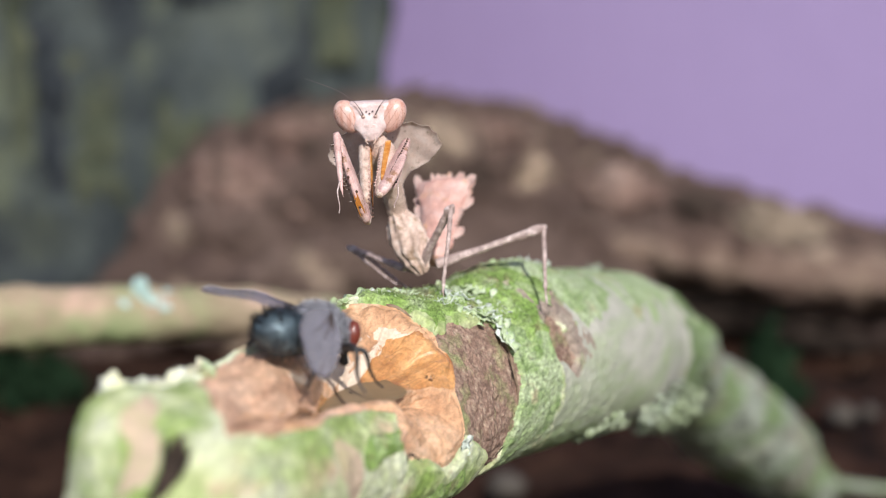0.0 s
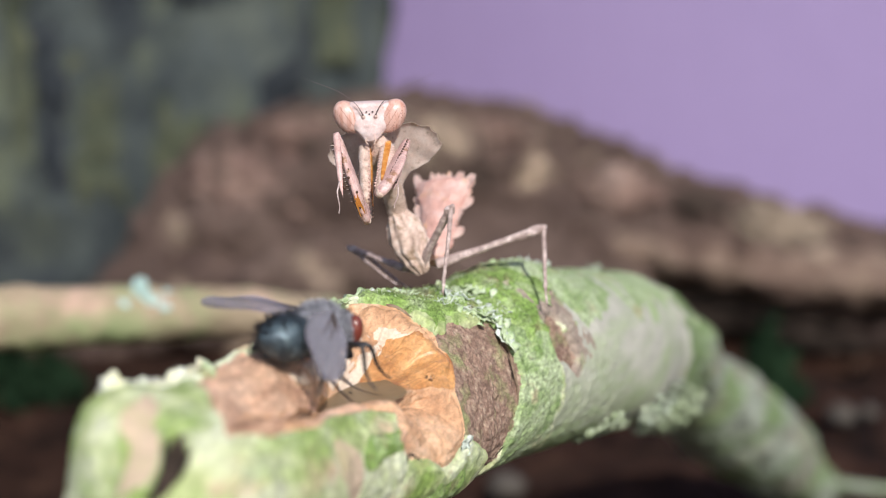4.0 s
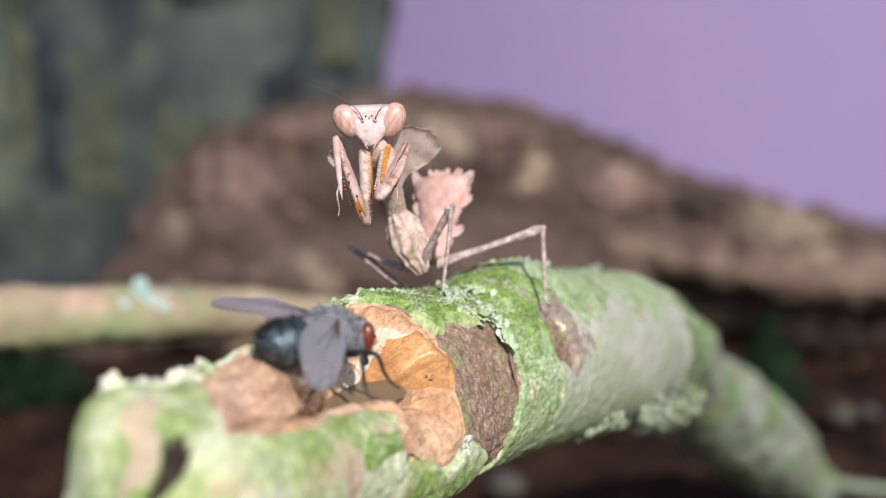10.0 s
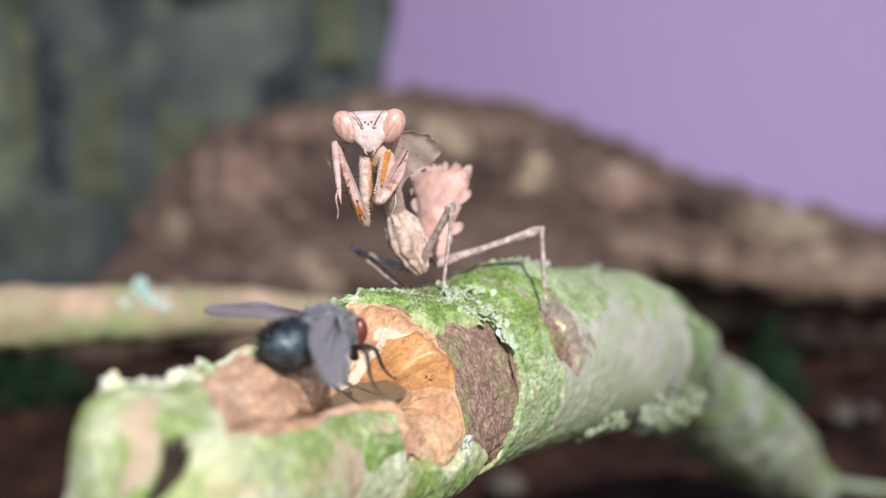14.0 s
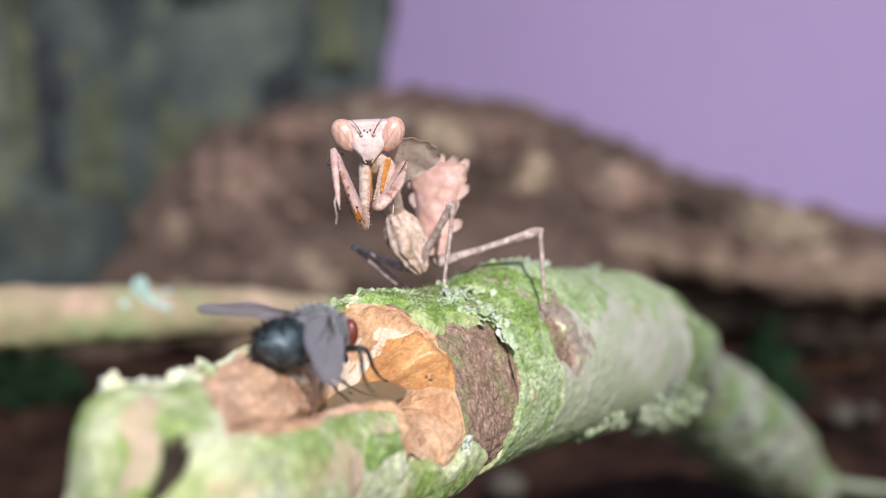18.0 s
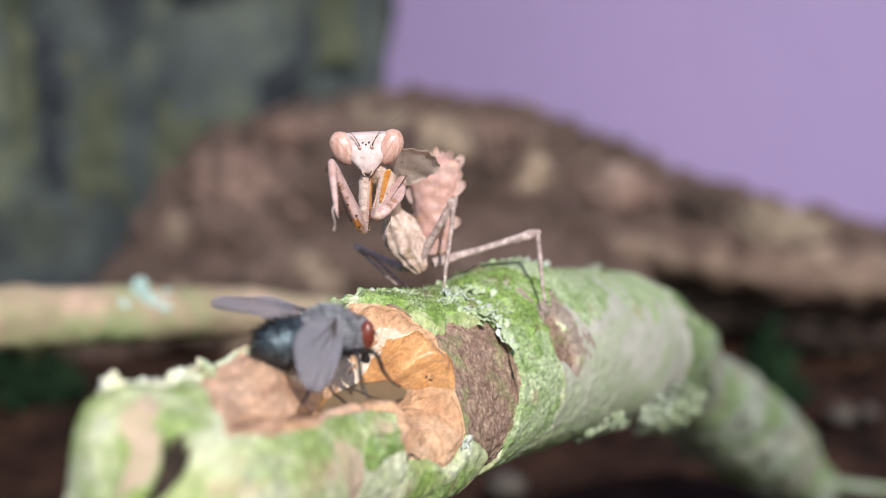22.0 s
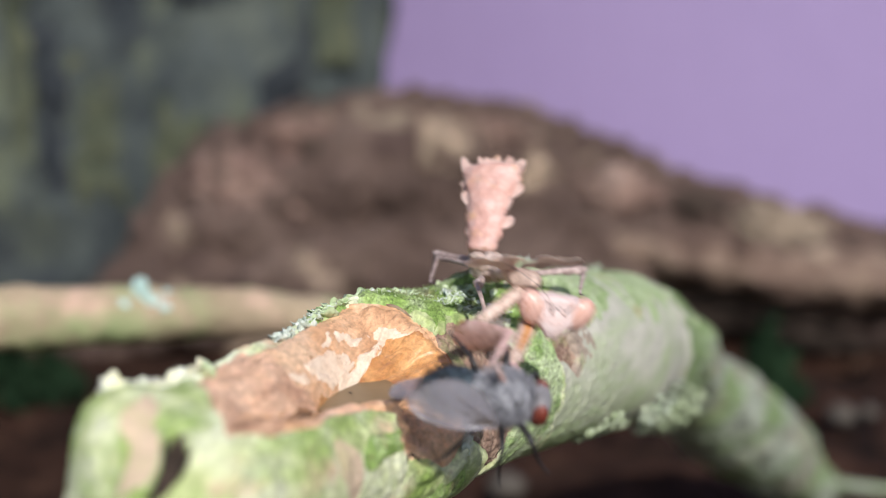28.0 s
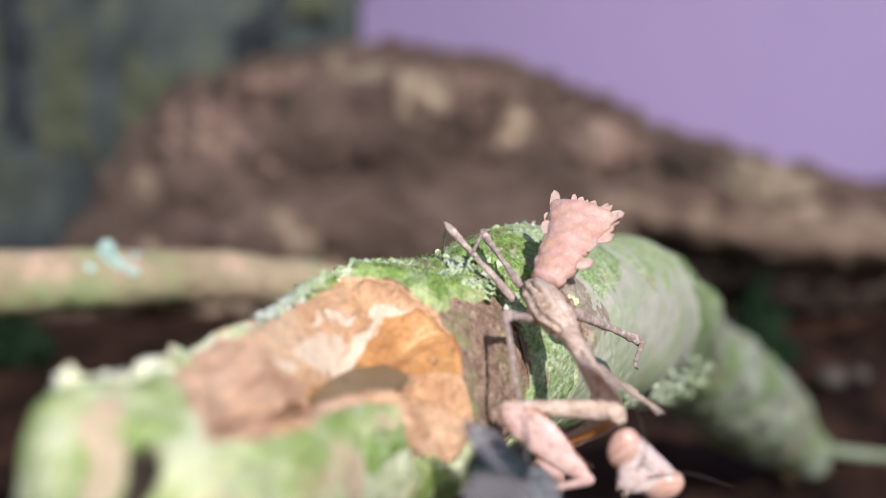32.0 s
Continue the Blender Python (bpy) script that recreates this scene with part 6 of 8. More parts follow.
    walk(femur_r, [
        (0, at(-4.60, -9.27, 5.77, -6.7, 18.1, 178.7)), (6, at(-4.59, -9.40, 5.77, -8.1, 18.0, 178.9)), (9, at(-4.59, -9.53, 5.77, -9.3, 18.0, 179.1)),
        (9.5, at(-4.58, -9.78, 5.77, -11.4, 18.0, 179.4)), (10.5, at(-4.57, -10.40, 5.77, -16.0, 18.1, 179.9)), (11.5, at(-4.55, -10.86, 5.76, -19.0, 18.2, -179.9)),
        (14.5, at(-4.55, -11.15, 5.74, -20.8, 18.4, -179.7)), (16.5, at(-4.54, -11.72, 5.71, -24.2, 18.7, -179.4)), (19, at(-4.52, -12.42, 5.66, -28.2, 19.3, -179.2)),
        (20, at(-4.52, -12.70, 5.63, -29.8, 19.6, -179.1)), (20.5, at(-4.51, -12.99, 5.59, -31.5, 20.0, -179.0)), (21, at(-4.51, -13.29, 5.55, -33.3, 20.4, -178.8)),
        (22, at(-4.51, -13.46, 5.52, -34.4, 20.6, -178.8)), (23, at(-4.51, -13.57, 5.50, -35.0, 20.8, -178.7)), (24, at(-4.51, -13.49, 5.52, -34.5, 20.7, -178.8)),
        (25.5, at(-4.51, -13.73, 5.47, -36.0, 21.1, -178.7)), (26.4, at(-4.51, -13.83, 5.45, -36.6, 21.3, -178.6)), (26.65, at(-5.19, -16.98, 4.99, -46.8, 11.6, 175.0)),
        (26.85, at(-5.96, -18.42, 4.17, -53.9, -5.4, 166.7)), (27, at(-6.75, -19.13, 3.25, -55.2, -27.9, 157.4)), (27.2, at(-7.59, -19.26, 2.23, -48.0, -50.6, 144.7)),
        (27.5, at(-7.59, -19.26, 2.23, -48.0, -50.6, 144.7)), (27.65, at(-7.38, -19.34, 2.05, -45.7, -53.2, 142.8)), (27.8, at(-6.47, -19.57, 1.22, -19.4, -65.5, 117.6)),
        (27.9, at(-4.82, -19.56, -0.39, 56.5, -52.2, 44.4)), (28, at(-2.55, -18.58, -2.81, 74.1, -23.2, 38.1)), (28.15, at(-3.52, -13.28, -4.27, 94.0, 11.9, 48.9)),
        (28.35, at(-3.24, -12.59, -4.41, 101.2, 20.7, 53.4)), (28.6, at(-3.24, -12.59, -4.41, 101.2, 20.7, 53.4)), (29, at(-3.25, -12.63, -4.34, 100.5, 20.4, 52.8)),
        (29.5, at(-3.22, -12.51, -4.57, 103.0, 21.3, 54.8)), (30, at(-3.16, -12.34, -4.86, 106.2, 22.2, 57.6)), (30.5, at(-3.06, -12.00, -5.33, 111.7, 22.7, 63.0)),
        (31, at(-2.74, -10.95, -6.37, 125.5, 16.0, 81.8)), (31.5, at(-2.83, -10.90, -6.43, 126.0, 16.8, 81.2)), (32, at(-3.06, -10.78, -6.54, 127.3, 18.5, 80.0)),
    ])
    walk(tibia_r, [
        (0, at(-7.27, -10.22, 13.89, -149.3, 16.3, 166.0)), (6, at(-7.25, -10.56, 13.87, -148.5, 16.0, 166.8)), (9, at(-7.24, -10.88, 13.84, -147.8, 15.9, 167.5)),
        (9.5, at(-7.20, -11.45, 13.79, -146.5, 15.6, 168.7)), (10.5, at(-7.13, -12.77, 13.63, -143.6, 15.3, 170.7)), (11.5, at(-7.09, -13.67, 13.48, -141.6, 15.3, 171.8)),
        (14.5, at(-7.07, -14.21, 13.38, -140.4, 15.3, 172.3)), (16.5, at(-7.02, -15.27, 13.14, -138.0, 15.4, 173.3)), (19, at(-6.97, -16.52, 12.81, -135.1, 15.8, 174.2)),
        (20, at(-6.95, -17.01, 12.66, -134.0, 16.0, 174.6)), (20.5, at(-6.93, -17.53, 12.48, -132.7, 16.2, 174.9)), (21, at(-6.92, -18.07, 12.28, -131.4, 16.5, 175.2)),
        (22, at(-6.91, -18.37, 12.17, -130.6, 16.7, 175.4)), (23, at(-6.90, -18.56, 12.08, -130.1, 16.8, 175.5)), (24, at(-6.91, -18.42, 12.15, -130.5, 16.7, 175.4)),
        (25.5, at(-6.90, -18.84, 11.96, -129.4, 17.0, 175.6)), (26.4, at(-6.89, -19.02, 11.88, -128.9, 17.2, 175.7)), (26.65, at(-6.91, -23.12, 10.76, -143.5, 9.8, 173.4)),
        (26.85, at(-7.10, -25.30, 9.22, -169.8, -0.4, 170.3)), (27, at(-7.35, -26.53, 7.59, 161.1, -13.3, 167.5)), (27.2, at(-7.66, -27.04, 5.88, 143.2, -23.9, 167.5)),
        (27.5, at(-7.66, -27.04, 5.88, 143.2, -23.9, 167.5)), (27.65, at(-7.27, -27.15, 5.65, 144.1, -21.5, 170.3)), (27.8, at(-5.57, -27.43, 4.59, 154.0, -16.0, 179.5)),
        (27.9, at(-2.49, -27.31, 2.53, -161.6, -25.5, -173.2)), (28, at(1.82, -25.66, -0.64, -115.6, -60.6, -175.8)), (28.15, at(2.87, -19.01, -4.85, 136.5, -84.8, -83.8)),
        (28.35, at(3.17, -18.10, -5.97, 96.7, -79.3, -51.2)), (28.6, at(3.17, -18.10, -5.97, 96.7, -79.3, -51.2)), (29, at(3.15, -18.18, -5.80, 100.7, -79.9, -55.0)),
        (29.5, at(3.23, -17.92, -6.36, 89.3, -77.9, -44.3)), (30, at(3.33, -17.53, -7.08, 80.0, -75.0, -36.0)), (30.5, at(3.51, -16.72, -8.26, 71.6, -70.0, -29.7)),
        (31, at(4.00, -13.32, -11.17, 67.1, -55.6, -30.7)), (31.5, at(3.82, -13.40, -11.26, 68.9, -55.3, -30.1)), (32, at(3.40, -13.59, -11.48, 73.2, -54.8, -28.6)),
    ])
    walk(coxa_l, [
        (0, at(-2.84, -4.17, 12.32, 116.1, 5.6, -1.0)), (6, at(-2.83, -4.23, 12.27, 116.0, 5.7, -1.0)), (9, at(-2.83, -4.29, 12.21, 115.8, 5.8, -1.0)),
        (9.5, at(-2.82, -4.41, 12.11, 115.6, 5.9, -1.0)), (10.5, at(-2.78, -4.71, 11.83, 114.9, 6.1, -1.1)), (11.5, at(-2.76, -4.94, 11.59, 114.3, 6.4, -1.1)),
        (14.5, at(-2.74, -5.08, 11.44, 113.9, 6.6, -1.2)), (16.5, at(-2.71, -5.36, 11.09, 113.1, 6.9, -1.2)), (19, at(-2.66, -5.71, 10.62, 112.0, 7.5, -1.3)),
        (20, at(-2.64, -5.85, 10.41, 111.5, 7.7, -1.4)), (20.5, at(-2.62, -5.99, 10.17, 111.0, 8.0, -1.4)), (21, at(-2.60, -6.14, 9.90, 110.4, 8.3, -1.5)),
        (22, at(-2.58, -6.23, 9.74, 110.1, 8.5, -1.5)), (23, at(-2.57, -6.28, 9.63, 109.9, 8.7, -1.5)), (24, at(-2.58, -6.24, 9.72, 110.0, 8.6, -1.5)),
        (25.5, at(-2.56, -6.36, 9.47, 109.5, 8.9, -1.6)), (26.4, at(-2.55, -6.41, 9.37, 109.3, 9.0, -1.6)), (26.65, at(-2.40, -9.47, 8.06, 107.3, 15.4, -2.8)),
        (26.85, at(-2.31, -10.99, 6.33, 105.3, 22.8, -4.3)), (27, at(-2.23, -12.02, 4.55, 103.7, 30.7, -6.0)), (27.2, at(-2.17, -12.72, 2.76, 102.4, 38.6, -8.1)),
        (27.5, at(-2.17, -12.72, 2.76, 102.4, 38.6, -8.1)), (27.65, at(-1.91, -12.83, 2.57, 102.5, 38.3, -8.0)), (27.8, at(-0.77, -13.24, 1.71, 103.4, 36.7, -7.5)),
        (27.9, at(1.30, -13.60, 0.08, 105.1, 33.8, -6.8)), (28, at(4.13, -13.40, -2.27, 107.6, 30.0, -5.8)), (28.15, at(5.05, -12.58, -4.19, 89.2, 67.6, -25.3)),
        (28.35, at(5.38, -11.99, -4.91, 66.7, 77.2, -51.0)), (28.6, at(5.38, -11.99, -4.91, 66.7, 77.2, -51.0)), (29, at(5.37, -12.03, -4.83, 58.8, 78.1, -56.7)),
        (29.5, at(5.43, -11.89, -5.09, 83.0, 74.9, -41.0)), (30, at(5.50, -11.69, -5.40, 110.9, 70.5, -29.8)), (30.5, at(5.63, -11.30, -5.92, 157.6, 63.6, -20.8)),
        (31, at(5.94, -10.13, -7.04, -158.4, 53.6, -14.0)), (31.5, at(5.85, -10.18, -7.24, -156.5, 53.4, -14.9)), (32, at(5.64, -10.30, -7.71, -152.2, 52.9, -17.1)),
    ])
    walk(femur_l, [
        (0, at(-3.33, -11.71, 8.64, 47.0, -46.0, -163.6)), (6, at(-3.33, -11.78, 8.61, 47.2, -46.3, -163.6)), (9, at(-3.33, -11.85, 8.57, 47.4, -46.6, -163.6)),
        (9.5, at(-3.32, -11.98, 8.50, 47.8, -47.1, -163.5)), (10.5, at(-3.31, -12.33, 8.32, 48.8, -48.8, -163.3)), (11.5, at(-3.29, -12.59, 8.16, 49.5, -50.2, -163.0)),
        (14.5, at(-3.29, -12.75, 8.05, 50.0, -51.2, -162.8)), (16.5, at(-3.27, -13.08, 7.82, 50.8, -53.5, -162.3)), (19, at(-3.25, -13.48, 7.50, 51.3, -57.1, -161.0)),
        (20, at(-3.24, -13.65, 7.35, 51.2, -58.9, -160.2)), (20.5, at(-3.24, -13.82, 7.19, 50.9, -61.1, -158.9)), (21, at(-3.23, -14.00, 7.00, 49.9, -63.7, -157.0)),
        (22, at(-3.22, -14.10, 6.89, 48.8, -65.5, -155.4)), (23, at(-3.22, -14.17, 6.81, 47.9, -66.7, -154.2)), (24, at(-3.22, -14.12, 6.87, 48.6, -65.8, -155.1)),
        (25.5, at(-3.21, -14.26, 6.70, 46.1, -68.6, -151.8)), (26.4, at(-3.21, -14.32, 6.62, 44.4, -69.9, -149.8)), (26.65, at(-3.46, -17.45, 5.66, -74.8, -48.8, -42.8)),
        (26.85, at(-3.77, -19.01, 4.28, -96.9, -58.8, -83.4)), (27, at(-4.10, -20.02, 2.83, -148.6, -76.9, -78.6)), (27.2, at(-4.44, -20.69, 1.35, -134.6, -71.2, -105.8)),
        (27.5, at(-4.44, -20.69, 1.35, -134.6, -71.2, -105.8)), (27.65, at(-4.17, -20.80, 1.13, -132.6, -71.5, -109.3)), (27.8, at(-3.00, -21.18, 0.14, -124.4, -72.5, -123.9)),
        (27.9, at(-0.87, -21.51, -1.74, -116.0, -77.4, -142.9)), (28, at(2.05, -21.23, -4.47, 91.3, -63.6, -3.8)), (28.15, at(1.56, -20.22, -4.14, -178.1, -53.7, -88.1)),
        (28.35, at(1.43, -19.37, -4.17, -172.4, -21.3, -91.5)), (28.6, at(1.43, -19.37, -4.17, -172.4, -21.3, -91.5)), (29, at(1.71, -19.54, -3.93, -173.7, -19.2, -91.0)),
        (29.5, at(0.71, -18.84, -4.82, -167.3, -35.5, -95.6)), (30, at(-0.85, -17.10, -6.41, -150.8, -43.1, -107.1)), (30.5, at(-2.01, -11.82, -9.37, -133.8, -44.8, -120.3)),
        (31, at(0.60, -5.60, -11.67, 169.8, -61.3, -81.9)), (31.5, at(0.75, -5.36, -11.83, 168.3, -61.1, -81.2)), (32, at(1.12, -4.81, -12.19, 165.0, -60.8, -79.5)),
    ])
    walk(tibia_l, [
        (0, at(-1.06, -4.48, 12.71, 133.0, -9.2, -22.5)), (6, at(-1.06, -4.53, 12.65, 132.7, -9.0, -22.3)), (9, at(-1.06, -4.58, 12.58, 132.4, -8.9, -22.0)),
        (9.5, at(-1.07, -4.67, 12.44, 131.8, -8.6, -21.6)), (10.5, at(-1.09, -4.90, 12.05, 130.1, -7.6, -20.3)), (11.5, at(-1.10, -5.08, 11.73, 128.8, -6.8, -19.4)),
        (14.5, at(-1.11, -5.19, 11.52, 127.9, -6.2, -18.7)), (16.5, at(-1.14, -5.40, 11.06, 126.1, -4.8, -17.5)), (19, at(-1.17, -5.67, 10.42, 123.8, -2.7, -15.9)),
        (20, at(-1.18, -5.78, 10.13, 122.8, -1.7, -15.3)), (20.5, at(-1.20, -5.89, 9.81, 121.7, -0.6, -14.6)), (21, at(-1.22, -6.01, 9.45, 120.5, 0.6, -13.9)),
        (22, at(-1.23, -6.07, 9.24, 119.8, 1.4, -13.5)), (23, at(-1.24, -6.12, 9.09, 119.4, 1.9, -13.3)), (24, at(-1.23, -6.09, 9.20, 119.7, 1.5, -13.5)),
        (25.5, at(-1.25, -6.18, 8.88, 118.7, 2.7, -13.0)), (26.4, at(-1.26, -6.22, 8.74, 118.2, 3.2, -12.7)), (26.65, at(0.94, -10.21, 7.14, 129.6, 34.5, -24.4)),
        (26.85, at(4.82, -18.91, 3.74, 97.2, -15.8, -88.3)), (27, at(1.72, -26.14, 1.18, 35.1, -73.9, 0.6)), (27.2, at(-0.10, -27.86, -0.59, 53.4, -63.6, 3.4)),
        (27.5, at(-0.10, -27.86, -0.59, 53.4, -63.6, 3.4)), (27.65, at(-0.03, -28.10, -0.72, 52.8, -62.6, 4.4)), (27.8, at(0.30, -28.99, -1.32, 51.3, -57.5, 7.2)),
        (27.9, at(0.87, -29.89, -2.56, 52.3, -44.4, 6.3)), (28, at(1.65, -29.82, -4.56, 53.2, -18.2, -2.8)), (28.15, at(2.07, -27.14, -9.23, 61.3, -22.6, -13.6)),
        (28.35, at(2.48, -22.49, -12.12, 65.6, -15.3, -22.6)), (28.6, at(2.48, -22.49, -12.12, 65.6, -15.3, -22.6)), (29, at(2.60, -22.36, -12.01, 67.6, -13.5, -23.3)),
        (29.5, at(2.11, -23.87, -11.65, 63.6, -23.1, -18.4)), (30, at(1.66, -23.23, -11.89, 59.0, -34.0, -11.6)), (30.5, at(1.23, -18.57, -13.59, 51.8, -41.9, -4.8)),
        (31, at(0.13, -13.16, -15.74, 54.2, -26.4, -19.0)), (31.5, at(0.17, -12.92, -15.89, 54.4, -25.9, -19.5)), (32, at(0.25, -12.35, -16.24, 54.7, -24.5, -20.7)),
    ])
    walk(leg_ml, [
        (0, at(0.00, -0.04, -0.22, -24.3, -26.6, 177.8)), (6, at(0.00, -0.04, -0.22, -24.1, -26.7, 177.8)), (9, at(-0.00, -0.04, -0.22, -23.8, -26.8, 177.7)),
        (9.5, at(-0.01, -0.04, -0.22, -23.3, -26.9, 177.6)), (10.5, at(-0.03, -0.04, -0.22, -21.8, -27.4, 177.3)), (11.5, at(-0.04, -0.04, -0.22, -20.5, -27.7, 177.1)),
        (14.5, at(-0.05, -0.04, -0.22, -19.6, -27.9, 177.0)), (16.5, at(-0.08, -0.04, -0.22, -17.6, -28.4, 176.7)), (19, at(-0.11, -0.04, -0.22, -14.6, -29.0, 176.3)),
        (20, at(-0.12, -0.04, -0.22, -13.2, -29.2, 176.2)), (20.5, at(-0.13, -0.04, -0.22, -11.4, -29.5, 176.0)), (21, at(-0.15, -0.04, -0.22, -9.3, -29.7, 175.8)),
        (22, at(-0.16, -0.04, -0.22, -8.0, -29.9, 175.7)), (23, at(-0.17, -0.04, -0.22, -7.0, -30.0, 175.6)), (24, at(-0.16, -0.04, -0.22, -7.7, -29.9, 175.7)),
        (25.5, at(-0.18, -0.04, -0.22, -5.4, -30.1, 175.5)), (26.4, at(-0.18, -0.04, -0.22, -4.2, -30.2, 175.4)), (26.65, at(-0.13, -0.06, -0.33, -27.2, -32.6, 173.8)),
        (26.85, at(-0.08, -0.08, -0.44, -37.5, -38.7, 168.9)), (27, at(-0.04, -0.10, -0.54, -27.3, -57.1, 142.6)), (27.2, at(0.00, -0.11, -0.65, 67.4, -27.3, 26.8)),
        (27.5, at(0.00, -0.11, -0.65, 67.4, -27.3, 26.8)), (27.65, at(0.03, -0.11, -0.65, 69.6, -18.8, 21.8)), (27.8, at(0.14, -0.11, -0.62, 73.8, 9.0, 7.6)),
        (27.9, at(0.36, -0.10, -0.59, 78.7, 28.1, -3.1)), (28, at(0.66, -0.09, -0.54, 88.1, 36.3, -9.1)), (28.15, at(0.53, -0.36, -2.05, 89.4, 40.5, -12.7)),
        (28.35, at(0.48, -0.45, -2.54, 89.8, 41.7, -13.9)), (28.6, at(0.48, -0.45, -2.54, 89.8, 41.7, -13.9)), (29, at(0.47, -0.45, -2.53, 90.6, 40.5, -12.8)),
        (29.5, at(0.53, -0.45, -2.57, 87.9, 44.2, -16.5)), (30, at(0.60, -0.46, -2.60, 84.2, 48.5, -21.7)), (30.5, at(0.72, -0.47, -2.66, 77.1, 54.6, -31.6)),
        (31, at(0.94, -0.50, -2.78, 58.0, 62.3, -57.9)), (31.5, at(0.82, -0.50, -2.65, 57.8, 61.6, -57.0)), (32, at(0.55, -0.50, -2.35, 57.2, 59.9, -54.8)),
    ])
    walk(shin_ml, [
        (0, at(3.14, -3.46, 6.30, 162.0, 8.7, 7.8)), (6, at(3.15, -3.43, 6.31, 162.9, 8.6, 7.8)), (9, at(3.16, -3.40, 6.31, 164.1, 8.4, 7.9)),
        (9.5, at(3.19, -3.34, 6.33, 168.8, 7.8, 8.3)), (10.5, at(3.25, -3.16, 6.38, 168.8, 7.9, 8.2)), (11.5, at(3.30, -3.01, 6.41, 168.8, 8.0, 8.1)),
        (14.5, at(3.33, -2.91, 6.44, 168.8, 8.1, 8.1)), (16.5, at(3.40, -2.66, 6.49, 168.8, 8.3, 8.0)), (19, at(3.51, -2.29, 6.55, 168.9, 8.5, 7.9)),
        (20, at(3.55, -2.11, 6.58, 168.9, 8.6, 7.8)), (20.5, at(3.60, -1.89, 6.61, 168.9, 8.7, 7.8)), (21, at(3.66, -1.62, 6.64, 168.9, 8.8, 7.7)),
        (22, at(3.69, -1.44, 6.65, 168.9, 8.9, 7.7)), (23, at(3.72, -1.31, 6.66, 168.9, 8.9, 7.7)), (24, at(3.70, -1.41, 6.65, 168.9, 8.9, 7.7)),
        (25.5, at(3.75, -1.10, 6.67, 168.9, 9.0, 7.6)), (26.4, at(3.77, -0.95, 6.67, 168.9, 9.0, 7.6)), (26.65, at(3.29, -4.11, 5.66, 159.1, 10.9, 6.7)),
        (26.85, at(2.87, -5.62, 4.52, 169.2, 10.2, 7.0)), (27, at(2.47, -6.64, 3.32, -162.2, 6.3, 9.0)), (27.2, at(2.07, -7.34, 2.08, -134.9, -6.0, 15.1)),
        (27.5, at(2.07, -7.34, 2.08, -134.9, -6.0, 15.1)), (27.65, at(1.97, -7.41, 1.99, -137.0, -5.5, 14.8)), (27.8, at(1.51, -7.68, 1.58, -150.6, -3.0, 13.6)),
        (27.9, at(0.67, -7.98, 0.80, 157.7, 1.2, 11.5)), (28, at(-0.46, -8.01, -0.33, 107.3, 6.5, 8.9)), (28.15, at(-1.18, -8.18, -1.98, 118.8, -0.1, 12.1)),
        (28.35, at(-1.42, -8.22, -2.53, 123.4, -2.1, 13.1)), (28.6, at(-1.42, -8.22, -2.53, 123.4, -2.1, 13.1)), (29, at(-1.36, -8.24, -2.60, 123.6, -2.5, 13.3)),
        (29.5, at(-1.55, -8.18, -2.36, 123.0, -1.2, 12.7)), (30, at(-1.78, -8.08, -2.07, 122.2, 0.3, 11.9)), (30.5, at(-2.13, -7.87, -1.63, 121.2, 2.7, 10.7)),
        (31, at(-2.82, -7.28, -0.81, 119.4, 7.5, 8.4)), (31.5, at(-2.81, -7.33, -0.62, 118.5, 7.6, 8.0)), (32, at(-2.79, -7.44, -0.18, 116.3, 7.6, 7.0)),
    ])
